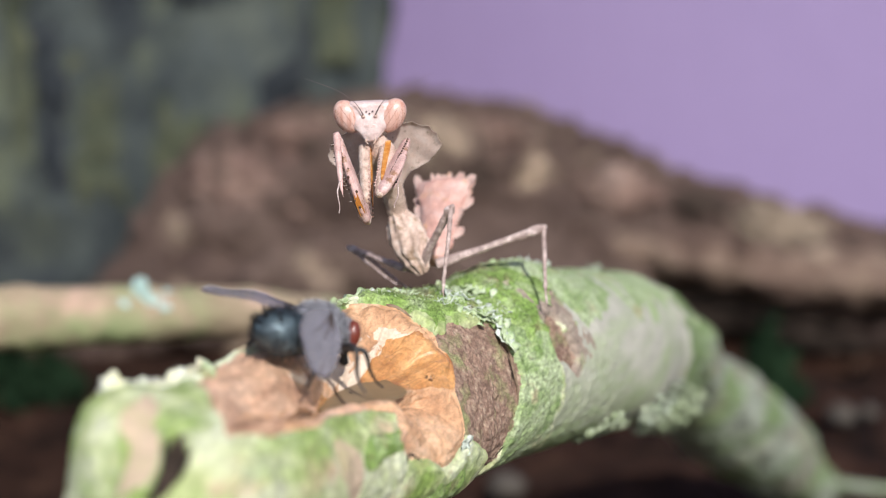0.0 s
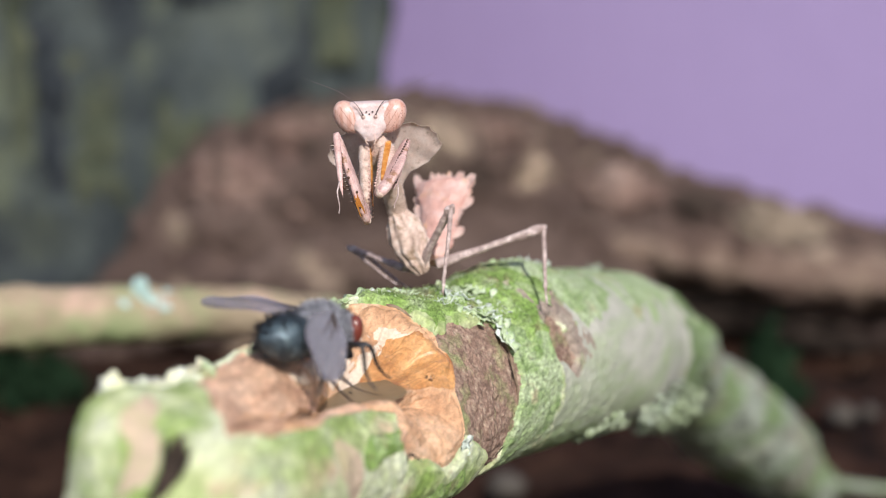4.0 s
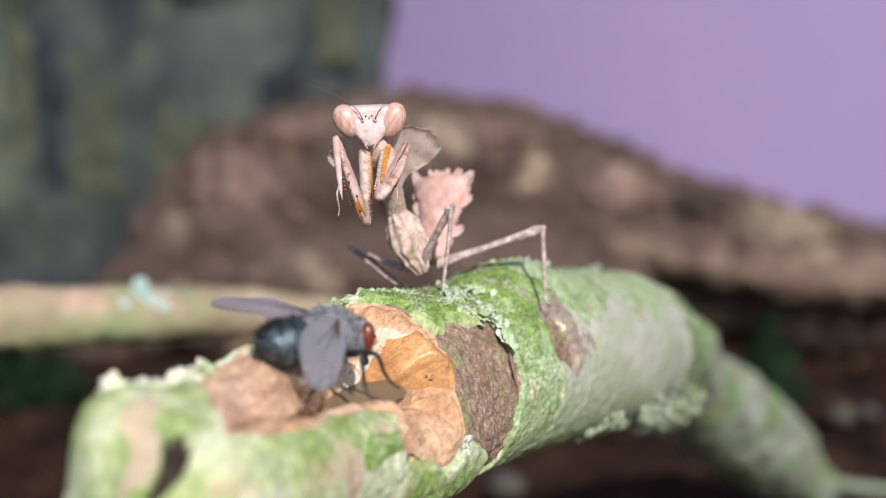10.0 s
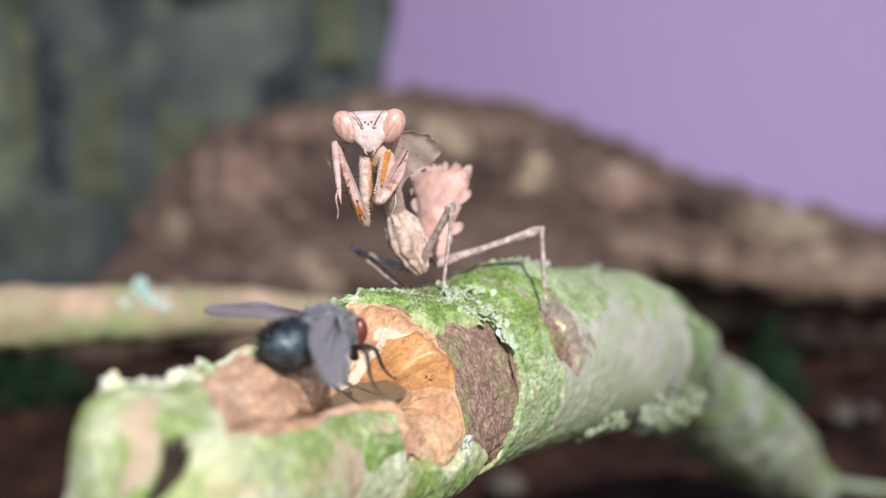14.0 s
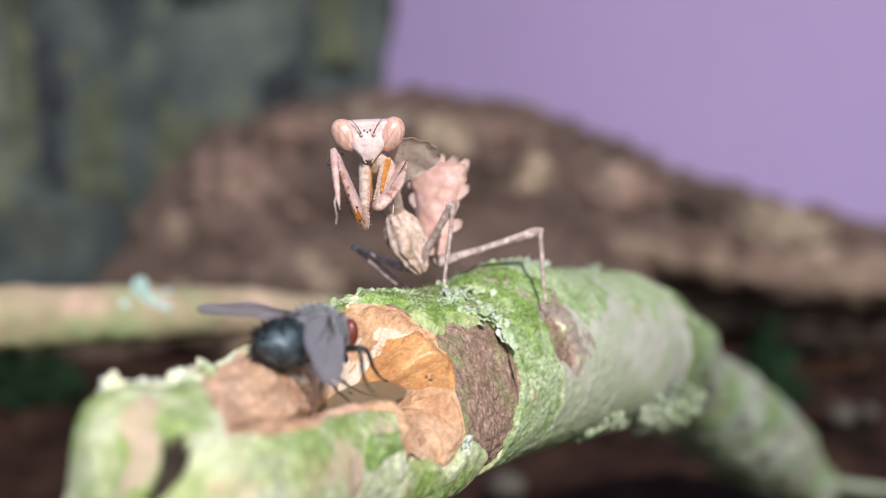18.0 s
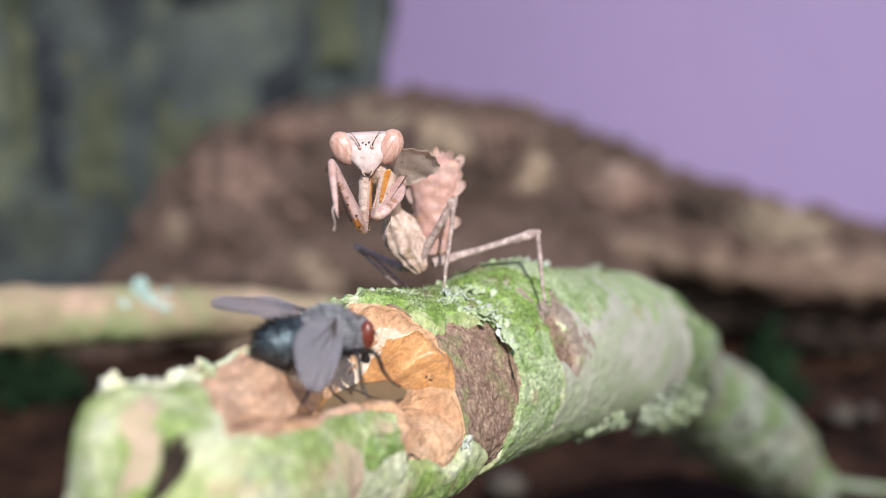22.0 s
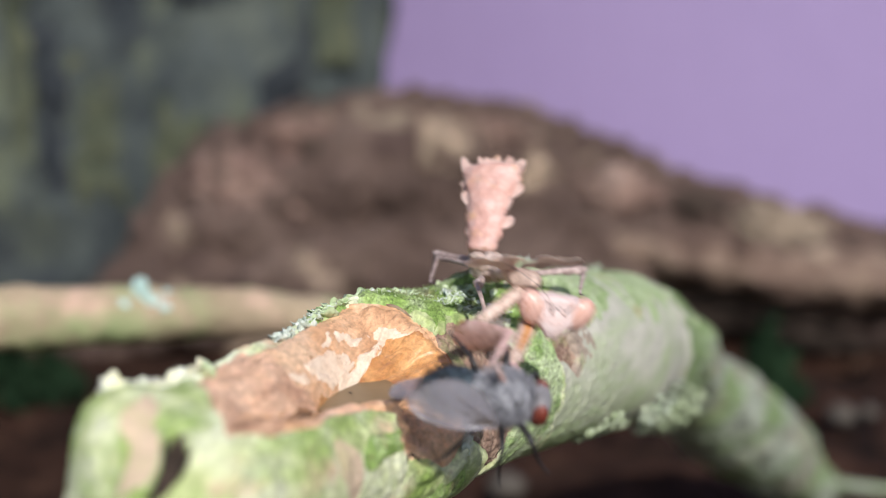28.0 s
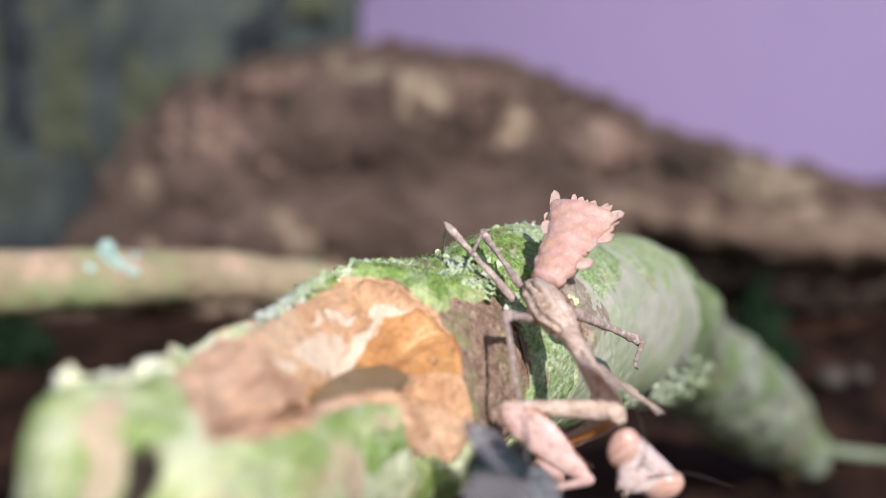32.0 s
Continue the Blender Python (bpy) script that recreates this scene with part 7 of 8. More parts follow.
    walk(leg_hl, [
        (0, at(1.67, 1.00, -0.07, 54.1, -60.1, 133.4)), (6, at(1.67, 1.00, -0.07, 54.4, -60.1, 133.4)), (9, at(1.67, 1.00, -0.07, 54.6, -60.1, 133.4)),
        (9.5, at(1.66, 1.00, -0.07, 55.1, -60.1, 133.4)), (10.5, at(1.65, 1.00, -0.07, 56.3, -60.1, 133.3)), (11.5, at(1.64, 1.00, -0.07, 57.3, -60.1, 133.2)),
        (14.5, at(1.63, 1.00, -0.07, 57.9, -60.1, 133.2)), (16.5, at(1.62, 1.00, -0.07, 59.2, -60.2, 133.0)), (19, at(1.60, 1.00, -0.07, 60.9, -60.3, 132.7)),
        (20, at(1.59, 1.00, -0.07, 61.7, -60.3, 132.6)), (20.5, at(1.58, 1.00, -0.07, 62.5, -60.3, 132.4)), (21, at(1.57, 1.00, -0.07, 63.4, -60.4, 132.2)),
        (22, at(1.56, 1.00, -0.07, 64.0, -60.4, 132.1)), (23, at(1.55, 1.00, -0.07, 64.3, -60.4, 132.0)), (24, at(1.56, 1.00, -0.07, 64.0, -60.4, 132.1)),
        (25.5, at(1.55, 1.00, -0.07, 64.8, -60.5, 131.9)), (26.4, at(1.54, 1.00, -0.07, 65.2, -60.5, 131.8)), (26.65, at(1.34, 0.96, -0.31, 78.3, -61.5, 127.3)),
        (26.85, at(1.13, 0.92, -0.54, 91.6, -62.6, 120.6)), (27, at(0.92, 0.88, -0.76, 105.3, -63.5, 111.9)), (27.2, at(0.71, 0.84, -0.99, 119.7, -63.8, 101.3)),
        (27.5, at(0.71, 0.84, -0.99, 119.7, -63.8, 101.3)), (27.65, at(0.76, 0.84, -1.00, 118.8, -63.8, 102.2)), (27.8, at(0.98, 0.83, -1.03, 114.9, -63.8, 106.0)),
        (27.9, at(1.39, 0.82, -1.08, 107.9, -63.4, 112.6)), (28, at(1.95, 0.81, -1.16, 98.8, -62.6, 120.9)), (28.15, at(3.82, 0.56, -2.56, 116.8, -63.5, 111.1)),
        (28.35, at(4.43, 0.48, -3.02, 123.3, -63.7, 106.8)), (28.6, at(4.43, 0.48, -3.02, 123.3, -63.7, 106.8)), (29, at(4.48, 0.48, -3.05, 122.1, -63.7, 108.1)),
        (29.5, at(4.32, 0.49, -2.95, 125.8, -63.8, 104.0)), (30, at(4.13, 0.52, -2.84, 130.2, -63.8, 99.0)), (30.5, at(3.84, 0.55, -2.65, 136.9, -63.4, 91.4)),
        (31, at(3.27, 0.61, -2.29, 148.4, -61.5, 77.5)), (31.5, at(3.29, 0.59, -2.19, 148.2, -61.3, 79.0)), (32, at(3.34, 0.55, -1.96, 147.8, -60.8, 82.5)),
    ])
    walk(shin_hl, [
        (0, at(12.45, 3.17, 3.29, 146.3, 6.3, 9.0)), (6, at(12.45, 3.21, 3.27, 146.0, 6.3, 9.0)), (9, at(12.44, 3.25, 3.25, 145.8, 6.3, 9.0)),
        (9.5, at(12.43, 3.33, 3.21, 145.3, 6.3, 9.0)), (10.5, at(12.40, 3.54, 3.11, 144.0, 6.3, 9.0)), (11.5, at(12.38, 3.70, 3.02, 143.0, 6.2, 9.0)),
        (14.5, at(12.36, 3.80, 2.97, 142.3, 6.2, 9.0)), (16.5, at(12.33, 4.00, 2.85, 140.9, 6.2, 9.1)), (19, at(12.27, 4.26, 2.70, 139.0, 6.1, 9.1)),
        (20, at(12.25, 4.37, 2.63, 138.2, 6.0, 9.1)), (20.5, at(12.22, 4.48, 2.55, 137.3, 5.9, 9.2)), (21, at(12.19, 4.61, 2.47, 136.3, 5.9, 9.2)),
        (22, at(12.17, 4.68, 2.42, 135.8, 5.8, 9.2)), (23, at(12.15, 4.72, 2.39, 135.4, 5.8, 9.3)), (24, at(12.16, 4.69, 2.41, 135.7, 5.8, 9.2)),
        (25.5, at(12.13, 4.79, 2.34, 134.8, 5.7, 9.3)), (26.4, at(12.12, 4.84, 2.30, 134.5, 5.7, 9.3)), (26.65, at(11.54, 6.16, 0.81, 126.3, 4.8, 9.8)),
        (26.85, at(10.88, 7.02, -0.68, 118.3, 3.1, 10.6)), (27, at(10.20, 7.54, -2.12, 111.1, 0.6, 11.8)), (27.2, at(9.50, 7.81, -3.50, 104.5, -2.8, 13.5)),
        (27.5, at(9.50, 7.81, -3.50, 104.5, -2.8, 13.5)), (27.65, at(9.56, 7.82, -3.44, 104.1, -1.5, 12.8)), (27.8, at(9.82, 7.88, -3.17, 102.2, 4.7, 9.8)),
        (27.9, at(10.28, 7.95, -2.67, 99.4, 16.5, 3.7)), (28, at(10.90, 7.98, -1.97, 96.1, 32.1, -5.9)), (28.15, at(11.73, 8.58, -4.87, 93.7, 39.8, -12.1)),
        (28.35, at(12.00, 8.68, -5.81, 92.8, 42.2, -14.3)), (28.6, at(12.00, 8.68, -5.81, 92.8, 42.2, -14.3)), (29, at(12.03, 8.71, -5.76, 92.8, 42.4, -14.5)),
        (29.5, at(11.91, 8.61, -5.92, 92.8, 41.7, -13.9)), (30, at(11.76, 8.48, -6.12, 92.9, 41.0, -13.2)), (30.5, at(11.51, 8.25, -6.41, 93.0, 39.8, -12.1)),
        (31, at(11.02, 7.70, -6.97, 93.0, 37.3, -10.0)), (31.5, at(10.87, 7.84, -6.89, 91.8, 37.9, -11.3)), (32, at(10.53, 8.17, -6.70, 88.9, 39.3, -14.5)),
    ])
    walk(leg_mr, [
        (0, at(-1.48, 0.92, -0.51, 80.0, 41.3, -142.3)), (6, at(-1.48, 0.92, -0.52, 80.0, 41.2, -142.4)), (9, at(-1.48, 0.92, -0.52, 80.0, 41.1, -142.5)),
        (9.5, at(-1.48, 0.92, -0.52, 80.1, 40.8, -142.8)), (10.5, at(-1.48, 0.92, -0.54, 80.2, 40.0, -143.5)), (11.5, at(-1.48, 0.92, -0.55, 80.3, 39.4, -144.1)),
        (14.5, at(-1.48, 0.92, -0.55, 80.4, 39.0, -144.5)), (16.5, at(-1.48, 0.92, -0.57, 80.6, 38.0, -145.3)), (19, at(-1.48, 0.91, -0.59, 80.7, 36.7, -146.4)),
        (20, at(-1.48, 0.91, -0.59, 80.8, 36.1, -146.9)), (20.5, at(-1.48, 0.91, -0.60, 80.9, 35.4, -147.4)), (21, at(-1.48, 0.91, -0.62, 81.0, 34.6, -148.1)),
        (22, at(-1.48, 0.91, -0.62, 81.0, 34.1, -148.4)), (23, at(-1.48, 0.90, -0.63, 81.1, 33.8, -148.7)), (24, at(-1.48, 0.91, -0.62, 81.0, 34.1, -148.5)),
        (25.5, at(-1.48, 0.90, -0.63, 81.1, 33.3, -149.0)), (26.4, at(-1.48, 0.90, -0.64, 81.1, 33.0, -149.3)), (26.65, at(-1.35, 0.91, -0.62, 84.9, 35.6, -147.3)),
        (26.85, at(-1.21, 0.91, -0.62, 88.8, 37.7, -145.6)), (27, at(-1.08, 0.91, -0.61, 92.8, 40.1, -143.4)), (27.2, at(-0.95, 0.91, -0.61, 97.2, 42.9, -140.7)),
        (27.5, at(-0.95, 0.91, -0.61, 97.2, 42.9, -140.7)), (27.65, at(-0.94, 0.91, -0.59, 97.1, 42.4, -141.2)), (27.8, at(-0.86, 0.92, -0.52, 96.5, 40.0, -143.5)),
        (27.9, at(-0.72, 0.95, -0.38, 95.5, 35.2, -147.6)), (28, at(-0.52, 0.98, -0.18, 94.3, 27.8, -152.9)), (28.15, at(-0.59, 0.85, -0.91, 87.4, 13.6, -161.0)),
        (28.35, at(-0.61, 0.81, -1.15, 85.3, 9.9, -163.0)), (28.6, at(-0.61, 0.81, -1.15, 85.3, 9.9, -163.0)), (29, at(-0.60, 0.80, -1.20, 85.8, 9.7, -163.1)),
        (29.5, at(-0.63, 0.83, -1.05, 84.0, 10.2, -162.8)), (30, at(-0.67, 0.86, -0.86, 81.8, 10.9, -162.5)), (30.5, at(-0.72, 0.91, -0.57, 78.3, 11.8, -162.0)),
        (31, at(-0.83, 1.01, -0.01, 71.2, 13.5, -161.1)), (31.5, at(-0.89, 1.03, 0.05, 70.4, 12.6, -161.7)), (32, at(-1.03, 1.08, 0.18, 68.4, 10.6, -163.2)),
    ])
    walk(shin_mr, [
        (0, at(-7.37, 6.95, 0.59, 115.4, -31.0, 29.3)), (6, at(-7.35, 6.97, 0.59, 115.4, -30.9, 29.2)), (9, at(-7.33, 6.98, 0.59, 115.4, -30.7, 29.1)),
        (9.5, at(-7.30, 7.02, 0.58, 115.3, -30.5, 29.0)), (10.5, at(-7.20, 7.10, 0.57, 115.2, -29.9, 28.5)), (11.5, at(-7.13, 7.17, 0.56, 115.1, -29.4, 28.2)),
        (14.5, at(-7.07, 7.22, 0.55, 115.0, -29.1, 28.0)), (16.5, at(-6.96, 7.32, 0.53, 114.8, -28.3, 27.5)), (19, at(-6.80, 7.45, 0.51, 114.6, -27.3, 26.8)),
        (20, at(-6.73, 7.50, 0.50, 114.6, -26.8, 26.5)), (20.5, at(-6.65, 7.56, 0.49, 114.5, -26.3, 26.2)), (21, at(-6.56, 7.63, 0.48, 114.4, -25.7, 25.8)),
        (22, at(-6.51, 7.67, 0.47, 114.3, -25.4, 25.6)), (23, at(-6.47, 7.69, 0.47, 114.3, -25.2, 25.5)), (24, at(-6.50, 7.68, 0.47, 114.3, -25.3, 25.6)),
        (25.5, at(-6.42, 7.73, 0.46, 114.2, -24.8, 25.2)), (26.4, at(-6.38, 7.76, 0.46, 114.2, -24.6, 25.1)), (26.65, at(-6.29, 7.79, -0.01, 112.6, -22.2, 23.7)),
        (26.85, at(-6.11, 7.86, -0.48, 111.1, -19.2, 22.0)), (27, at(-5.92, 7.89, -0.94, 109.8, -16.0, 20.2)), (27.2, at(-5.74, 7.89, -1.39, 108.6, -12.7, 18.5)),
        (27.5, at(-5.74, 7.89, -1.39, 108.6, -12.7, 18.5)), (27.65, at(-5.67, 7.93, -1.36, 108.0, -11.4, 17.8)), (27.8, at(-5.39, 8.08, -1.25, 105.6, -5.1, 14.6)),
        (27.9, at(-4.86, 8.34, -1.04, 102.1, 7.8, 8.2)), (28, at(-4.12, 8.66, -0.74, 98.7, 26.2, -1.9)), (28.15, at(-3.43, 8.86, -0.54, 96.5, 27.3, -2.6)),
        (28.35, at(-3.21, 8.88, -0.46, 95.8, 27.6, -2.8)), (28.6, at(-3.21, 8.88, -0.46, 95.8, 27.6, -2.8)), (29, at(-3.17, 8.88, -0.59, 95.8, 27.5, -2.7)),
        (29.5, at(-3.28, 8.86, -0.18, 95.8, 27.8, -2.9)), (30, at(-3.42, 8.82, 0.32, 95.7, 28.2, -3.2)), (30.5, at(-3.63, 8.72, 1.11, 95.5, 28.8, -3.6)),
        (31, at(-4.05, 8.42, 2.65, 95.1, 29.9, -4.4)), (31.5, at(-3.99, 8.44, 2.83, 94.7, 30.3, -5.3)), (32, at(-3.86, 8.48, 3.26, 93.7, 31.1, -7.5)),
    ])
    walk(leg_hr, [
        (0, at(-0.71, 1.89, -0.81, 85.3, 39.5, -144.0)), (6, at(-0.71, 1.89, -0.82, 85.3, 39.4, -144.1)), (9, at(-0.71, 1.89, -0.82, 85.3, 39.3, -144.2)),
        (9.5, at(-0.71, 1.89, -0.82, 85.3, 39.0, -144.4)), (10.5, at(-0.71, 1.88, -0.83, 85.3, 38.2, -145.1)), (11.5, at(-0.71, 1.88, -0.84, 85.4, 37.6, -145.6)),
        (14.5, at(-0.71, 1.88, -0.85, 85.4, 37.2, -146.0)), (16.5, at(-0.71, 1.88, -0.86, 85.4, 36.2, -146.8)), (19, at(-0.71, 1.87, -0.88, 85.5, 34.9, -147.8)),
        (20, at(-0.71, 1.87, -0.89, 85.5, 34.3, -148.3)), (20.5, at(-0.71, 1.87, -0.90, 85.5, 33.6, -148.8)), (21, at(-0.71, 1.87, -0.91, 85.5, 32.8, -149.4)),
        (22, at(-0.71, 1.87, -0.92, 85.5, 32.3, -149.8)), (23, at(-0.71, 1.87, -0.92, 85.5, 32.0, -150.0)), (24, at(-0.71, 1.87, -0.92, 85.5, 32.3, -149.8)),
        (25.5, at(-0.71, 1.87, -0.93, 85.5, 31.5, -150.3)), (26.4, at(-0.71, 1.87, -0.94, 85.6, 31.2, -150.6)), (26.65, at(-0.71, 1.89, -0.78, 87.2, 29.3, -151.9)),
        (26.85, at(-0.70, 1.92, -0.63, 88.7, 26.2, -153.9)), (27, at(-0.70, 1.94, -0.49, 90.1, 22.7, -156.1)), (27.2, at(-0.69, 1.97, -0.35, 91.4, 18.7, -158.3)),
        (27.5, at(-0.69, 1.97, -0.35, 91.4, 18.7, -158.3)), (27.65, at(-0.68, 1.97, -0.33, 91.5, 19.4, -158.0)), (27.8, at(-0.59, 1.99, -0.26, 92.0, 22.4, -156.2)),
        (27.9, at(-0.44, 2.01, -0.12, 93.0, 27.8, -152.9)), (28, at(-0.23, 2.04, 0.07, 94.4, 34.9, -147.9)), (28.15, at(-0.74, 1.80, -1.33, 71.7, 48.5, -134.1)),
        (28.35, at(-0.90, 1.72, -1.78, 52.6, 54.5, -124.3)), (28.6, at(-0.90, 1.72, -1.78, 52.6, 54.5, -124.3)), (29, at(-0.89, 1.71, -1.81, 53.9, 55.1, -123.1)),
        (29.5, at(-0.95, 1.73, -1.73, 49.9, 53.1, -127.0)), (30, at(-1.02, 1.74, -1.63, 45.4, 50.4, -131.4)), (30.5, at(-1.14, 1.77, -1.47, 39.5, 46.1, -137.1)),
        (31, at(-1.36, 1.82, -1.17, 30.7, 37.6, -145.5)), (31.5, at(-1.38, 1.82, -1.20, 30.1, 36.5, -146.4)), (32, at(-1.43, 1.80, -1.29, 28.6, 33.8, -148.1)),
    ])
    walk(shin_hr, [
        (0, at(-6.06, 8.47, -0.27, 112.6, -29.8, 28.4)), (6, at(-6.04, 8.49, -0.27, 112.6, -29.7, 28.4)), (9, at(-6.03, 8.50, -0.28, 112.6, -29.6, 28.3)),
        (9.5, at(-6.00, 8.52, -0.28, 112.6, -29.4, 28.2)), (10.5, at(-5.91, 8.59, -0.29, 112.5, -28.8, 27.8)), (11.5, at(-5.84, 8.64, -0.30, 112.4, -28.4, 27.5)),
        (14.5, at(-5.79, 8.67, -0.31, 112.4, -28.1, 27.3)), (16.5, at(-5.69, 8.75, -0.32, 112.3, -27.4, 26.9)), (19, at(-5.55, 8.84, -0.33, 112.2, -26.5, 26.3)),
        (20, at(-5.49, 8.89, -0.34, 112.1, -26.1, 26.1)), (20.5, at(-5.41, 8.93, -0.35, 112.1, -25.7, 25.8)), (21, at(-5.34, 8.98, -0.36, 112.0, -25.2, 25.5)),
        (22, at(-5.29, 9.01, -0.36, 112.0, -24.9, 25.3)), (23, at(-5.26, 9.03, -0.36, 112.0, -24.7, 25.1)), (24, at(-5.28, 9.02, -0.36, 112.0, -24.8, 25.2)),
        (25.5, at(-5.21, 9.06, -0.37, 112.0, -24.3, 25.0)), (26.4, at(-5.18, 9.08, -0.37, 112.0, -24.1, 24.8)), (26.65, at(-4.89, 9.29, -0.42, 114.0, -19.1, 21.9)),
        (26.85, at(-4.51, 9.52, -0.47, 116.2, -13.9, 19.1)), (27, at(-4.14, 9.72, -0.51, 118.8, -9.1, 16.6)), (27.2, at(-3.77, 9.89, -0.55, 121.7, -4.6, 14.4)),
        (27.5, at(-3.77, 9.89, -0.55, 121.7, -4.6, 14.4)), (27.65, at(-3.80, 9.88, -0.54, 122.9, -4.6, 14.4)), (27.8, at(-3.91, 9.81, -0.53, 132.0, -4.8, 14.5)),
        (27.9, at(-4.13, 9.66, -0.51, 175.7, -8.3, 16.2)), (28, at(-4.42, 9.42, -0.47, -135.6, -39.3, 35.8)), (28.15, at(-7.92, 5.98, 0.44, -172.1, -61.4, 76.7)),
        (28.35, at(-8.85, 2.06, 1.21, 170.3, -63.7, 95.7)), (28.6, at(-8.85, 2.06, 1.21, 170.3, -63.7, 95.7)), (29, at(-8.88, 2.02, 1.05, 167.7, -63.8, 98.4)),
        (29.5, at(-8.77, 2.15, 1.56, 175.9, -63.3, 89.7)), (30, at(-8.60, 2.30, 2.18, -174.5, -62.0, 79.7)), (30.5, at(-8.28, 2.51, 3.08, -161.7, -58.8, 66.5)),
        (31, at(-7.49, 2.89, 4.62, -143.4, -50.2, 48.5)), (31.5, at(-7.38, 2.94, 4.71, -146.0, -51.9, 52.0)), (32, at(-7.11, 3.07, 4.91, -153.3, -55.4, 61.2)),
    ])
    # the fly fidgets, is caught and hangs in the grip
    walk(fly, [
        (0, at(-9.90, 110.67, 99.02, 3.3, 12.4, 48.0)), (0.5, at(-9.87, 110.66, 98.99, 2.7, 10.9, 51.8)), (1, at(-9.95, 110.67, 99.04, 2.3, 9.6, 54.7)),
        (1.5, at(-10.07, 110.68, 99.07, 0.8, 11.6, 64.3)), (2, at(-9.88, 110.67, 99.02, 1.6, 5.8, 58.5)), (2.5, at(-10.19, 110.66, 98.94, 0.5, 11.8, 66.5)),
        (3, at(-10.12, 110.66, 98.98, 1.2, 9.5, 61.7)), (3.5, at(-9.90, 110.68, 99.09, 2.0, 5.5, 55.8)), (5.5, at(-9.18, 110.63, 98.79, 3.7, 6.1, 43.9)),
        (6, at(-9.12, 110.62, 98.71, 3.7, 5.7, 43.9)), (6.5, at(-9.33, 110.64, 98.85, 3.3, 3.4, 47.0)), (7, at(-9.44, 110.65, 98.88, 3.0, 1.7, 48.6)),
        (7.5, at(-9.79, 110.65, 98.90, 2.2, 4.6, 54.5)), (8, at(-9.49, 110.63, 98.78, 2.7, 2.7, 51.2)), (9, at(-9.18, 110.62, 98.71, 3.8, 3.7, 42.8)),
        (10, at(-8.95, 110.60, 98.62, 4.6, 4.1, 37.2)), (11, at(-8.85, 110.59, 98.55, 4.4, 3.5, 38.7)), (12, at(-8.86, 110.59, 98.59, 4.2, 3.7, 40.0)),
        (13, at(-9.29, 110.61, 98.67, 3.5, 4.0, 45.5)), (13.5, at(-9.56, 110.60, 98.62, 2.2, 5.4, 54.4)), (14, at(-9.35, 110.62, 98.76, 2.9, 2.2, 49.9)),
        (14.5, at(-9.08, 110.62, 98.73, 3.6, 1.6, 44.5)), (16.5, at(-9.12, 110.62, 98.76, 4.9, 0.9, 34.1)), (17, at(-9.11, 110.60, 98.65, 4.7, 2.0, 36.1)),
        (17.5, at(-9.31, 110.62, 98.76, 4.2, 1.7, 39.6)), (18, at(-9.99, 110.61, 98.70, 2.4, 4.5, 53.1)), (18.5, at(-9.91, 110.65, 98.88, 2.8, 1.9, 50.7)),
        (19, at(-10.24, 110.63, 98.80, 2.5, 1.7, 52.7)), (20, at(-10.13, 110.65, 98.90, 3.1, 1.2, 48.0)), (20.5, at(-9.69, 110.66, 98.99, 4.5, 1.4, 37.6)),
        (21, at(-8.91, 110.62, 98.75, 5.0, 3.6, 33.8)), (21.5, at(-8.78, 110.61, 98.67, 5.0, 5.1, 33.6)), (22, at(-9.02, 110.62, 98.71, 4.9, 2.4, 33.9)),
        (22.5, at(-9.33, 110.66, 98.95, 3.6, -0.8, 44.1)), (23, at(-9.44, 110.65, 98.90, 2.7, -1.5, 51.0)), (23.5, at(-9.41, 110.66, 98.98, 2.5, -1.7, 52.4)),
        (24, at(-8.90, 110.63, 98.79, 2.9, -3.6, 49.2)), (24.5, at(-8.41, 110.63, 98.78, 4.6, -3.8, 36.2)), (25, at(-7.93, 110.63, 98.78, 4.6, 4.0, 37.2)),
        (25.5, at(-8.01, 110.61, 98.68, 5.2, 6.1, 32.7)), (26.6, at(-8.11, 110.07, 98.48, 12.0, -0.7, 31.0)), (27.2, at(-7.33, 113.58, 101.11, 4.8, -12.2, 58.9)),
        (27.5, at(-7.33, 113.54, 100.89, 8.1, -13.9, 63.8)), (27.65, at(-6.01, 112.48, 100.66, 14.4, -13.1, 51.3)), (27.8, at(-2.38, 110.37, 100.21, 36.0, -20.3, 23.2)),
        (27.9, at(2.21, 107.82, 97.24, 42.4, -0.9, 12.2)), (28, at(4.55, 106.38, 94.83, 43.5, 10.2, 4.2)), (28.15, at(4.93, 104.92, 92.80, 38.4, 18.6, 2.9)),
        (28.35, at(4.85, 104.78, 92.45, 36.0, 22.4, 2.3)), (28.6, at(4.93, 104.80, 92.67, 36.0, 22.4, 2.3)), (29, at(5.14, 104.90, 93.22, 35.5, 18.6, 2.9)),
        (29.5, at(5.27, 104.64, 91.81, 35.5, 18.6, 2.9)), (30, at(5.57, 104.53, 91.32, 35.3, 17.3, 3.0)), (30.5, at(6.39, 105.28, 89.62, 37.5, 26.5, 4.9)),
        (30.75, at(6.08, 105.63, 88.09, 63.0, 39.2, 31.0)), (31, at(4.88, 107.60, 86.65, 61.9, 41.4, 47.9)), (31.5, at(4.53, 107.63, 86.89, 63.3, 42.7, 48.5)),
        (32, at(4.87, 107.90, 86.37, 66.1, 45.3, 48.4)),
    ])
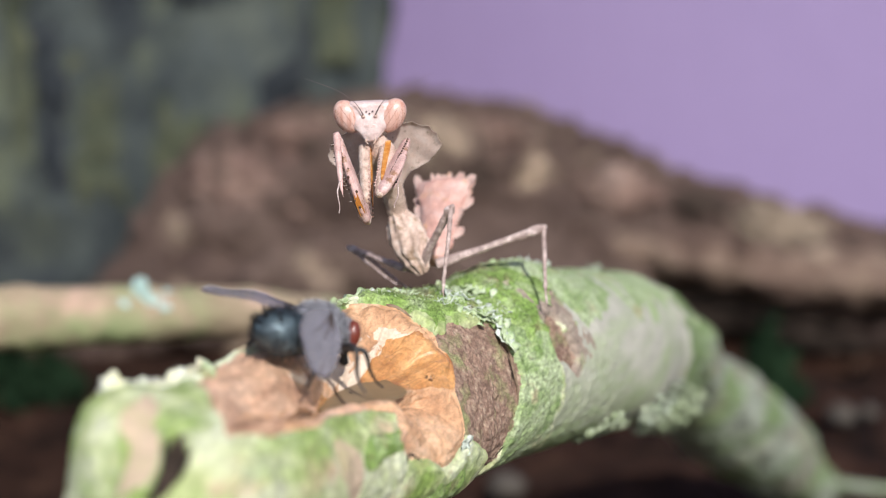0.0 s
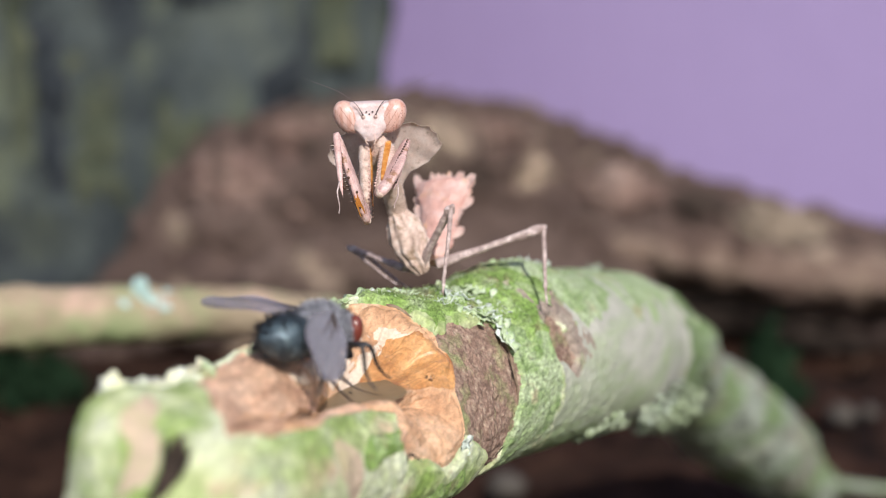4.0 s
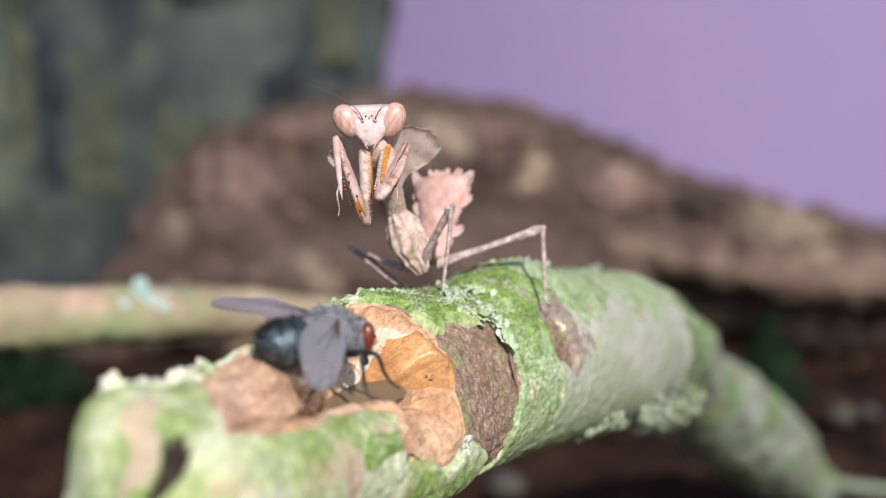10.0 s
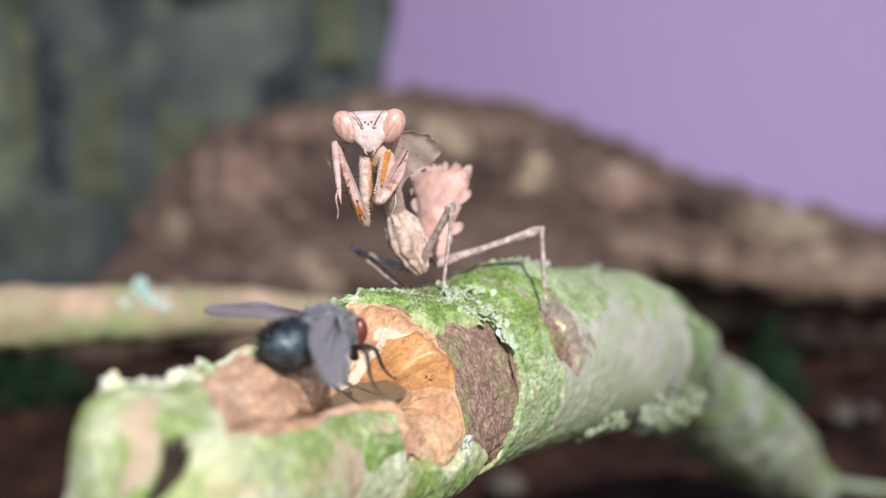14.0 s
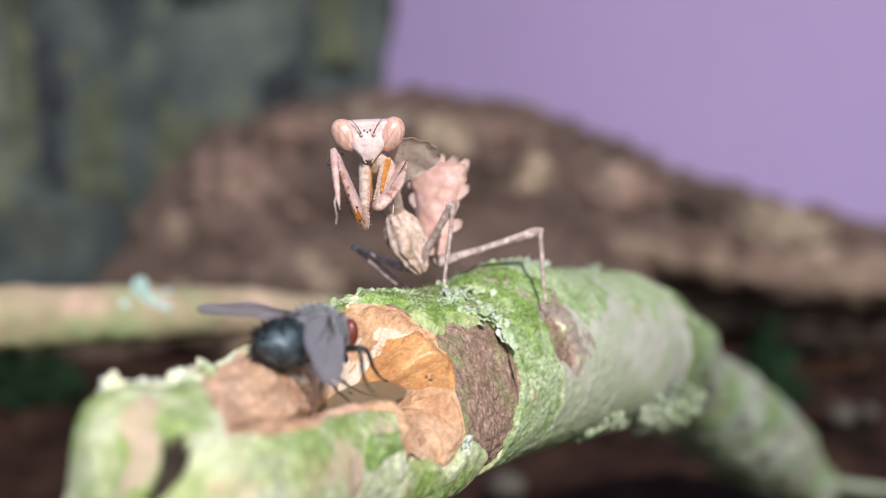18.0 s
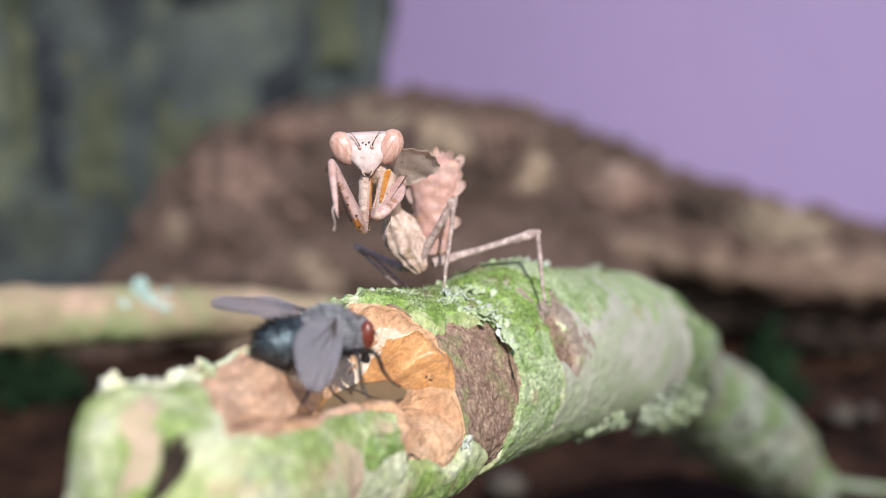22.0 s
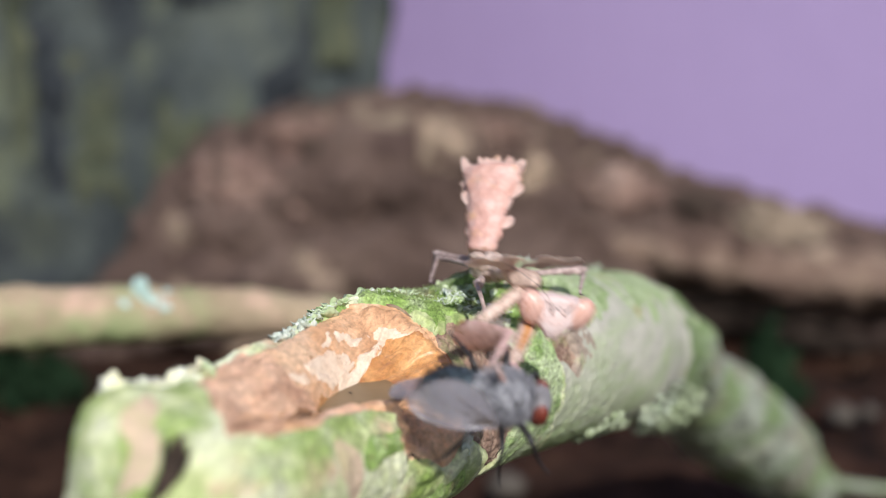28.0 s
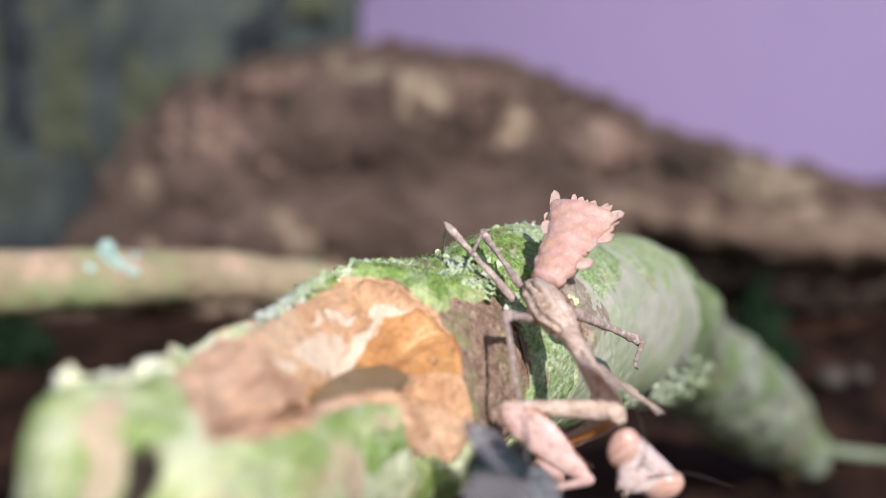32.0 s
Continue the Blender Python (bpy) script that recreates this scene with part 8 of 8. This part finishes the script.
    walk(wing_r, [
        (0, at(-0.20, -1.25, 1.50, -24.9, 32.0, -122.7)), (26.6, at(-0.20, -1.25, 1.50, -24.9, 32.0, -122.7)), (27.2, at(-0.22, -1.50, 1.31, -35.0, 29.1, -133.5)),
        (27.5, at(-0.23, -1.62, 1.21, -39.3, 27.2, -139.0)), (27.65, at(-0.24, -1.75, 1.12, -42.9, 25.0, -144.6)), (27.8, at(-0.26, -2.00, 0.93, -47.7, 19.9, -155.2)),
        (27.9, at(-0.29, -2.30, 0.70, -49.0, 8.0, -174.0)), (28, at(-0.30, -2.40, 0.60, -46.0, 4.0, -179.0)), (28.15, at(-0.29, -2.38, 0.65, -49.3, 11.8, -169.0)),
        (28.35, at(-0.30, -2.50, 0.55, -48.6, 9.3, -172.9)), (28.6, at(-0.30, -2.50, 0.55, -48.6, 9.3, -172.9)), (29, at(-0.30, -2.50, 0.55, -48.6, 9.3, -172.9)),
        (29.5, at(-0.30, -2.50, 0.55, -48.6, 9.3, -172.9)), (30, at(-0.30, -2.50, 0.55, -48.6, 9.3, -172.9)), (30.5, at(-0.30, -2.50, 0.55, -48.6, 9.3, -172.9)),
        (30.75, at(-0.30, -2.50, 0.55, -48.6, 9.3, -172.9)), (31, at(-0.30, -2.50, 0.55, -48.6, 9.3, -172.9)), (31.5, at(-0.30, -2.50, 0.55, -48.6, 9.3, -172.9)),
        (32, at(-0.30, -2.50, 0.55, -48.6, 9.3, -172.9)),
    ])
    walk(wing_l, [
        (0, at(-0.20, 1.25, 1.15, -4.0, -14.0, 144.3)), (26.6, at(-0.20, 1.25, 1.15, -4.0, -14.0, 144.3)), (27.2, at(-0.25, 1.10, 1.10, 4.0, -6.0, 172.0)),
        (27.5, at(-0.30, 0.90, 1.20, 4.0, -4.0, 192.0)), (27.65, at(-0.32, 0.95, 1.10, 4.0, -2.0, 190.0)), (27.8, at(-0.36, 1.20, 0.60, 8.0, 2.0, 186.0)),
        (27.9, at(-0.44, 1.75, -0.40, 24.0, 12.0, 172.0)), (28, at(-0.48, 1.85, -0.65, 30.0, 15.0, 175.0)), (28.15, at(-0.50, 1.90, -0.75, 30.0, 15.0, 174.0)),
        (28.35, at(-0.50, 1.90, -0.80, 30.0, 14.6, 172.8)), (28.6, at(-0.50, 1.90, -0.80, 30.0, 14.6, 172.8)), (29, at(-0.50, 1.90, -0.80, 30.0, 14.6, 172.8)),
        (29.5, at(-0.50, 1.90, -0.80, 30.0, 14.6, 172.8)), (30, at(-0.50, 1.90, -0.80, 30.0, 14.6, 172.8)), (30.5, at(-0.50, 1.90, -0.80, 30.0, 14.6, 172.8)),
        (30.75, at(-0.45, 1.40, 0.40, 24.0, -2.0, 177.0)), (31, at(-0.45, 1.40, 0.40, 24.0, -2.0, 177.0)), (31.5, at(-0.45, 1.40, 0.40, 24.0, -2.0, 177.0)),
        (32, at(-0.45, 1.40, 0.40, 24.0, -2.0, 177.0)),
    ])
    walk(fly_hind_leg, [
        (0, at(-0.90, 0.70, -1.20, 0.0, -0.0, 0.0)), (26.6, at(-0.90, 0.70, -1.20, 0.0, -0.0, 0.0)), (27.2, at(-0.90, 0.70, -1.20, 15.6, -0.0, 0.0)),
        (27.5, at(-0.90, 0.70, -1.20, 23.4, -0.0, 0.0)), (27.65, at(-0.90, 0.70, -1.20, 31.2, -0.0, 0.0)), (27.8, at(-0.90, 0.70, -1.20, 46.8, -0.0, 0.0)),
        (27.9, at(-0.90, 0.70, -1.20, 54.6, -0.0, 0.0)), (28, at(-0.90, 0.70, -1.20, 54.6, -0.0, 0.0)), (28.15, at(-0.90, 0.70, -1.20, 70.2, -0.0, 0.0)),
        (28.35, at(-0.90, 0.70, -1.20, 78.0, -0.0, 0.0)), (28.6, at(-0.90, 0.70, -1.20, 78.0, -0.0, 0.0)), (29, at(-0.90, 0.70, -1.20, 78.0, -0.0, 0.0)),
        (29.5, at(-0.90, 0.70, -1.20, 78.0, -0.0, 0.0)), (30, at(-0.90, 0.70, -1.20, 78.0, -0.0, 0.0)), (30.5, at(-0.90, 0.70, -1.20, 78.0, -0.0, 0.0)),
        (30.75, at(-0.90, 0.70, -1.20, 78.0, -0.0, 0.0)), (31, at(-0.90, 0.70, -1.20, 78.0, -0.0, 0.0)), (31.5, at(-0.90, 0.70, -1.20, 78.0, -0.0, 0.0)),
        (32, at(-0.90, 0.70, -1.20, 78.0, -0.0, 0.0)),
    ])


motions()
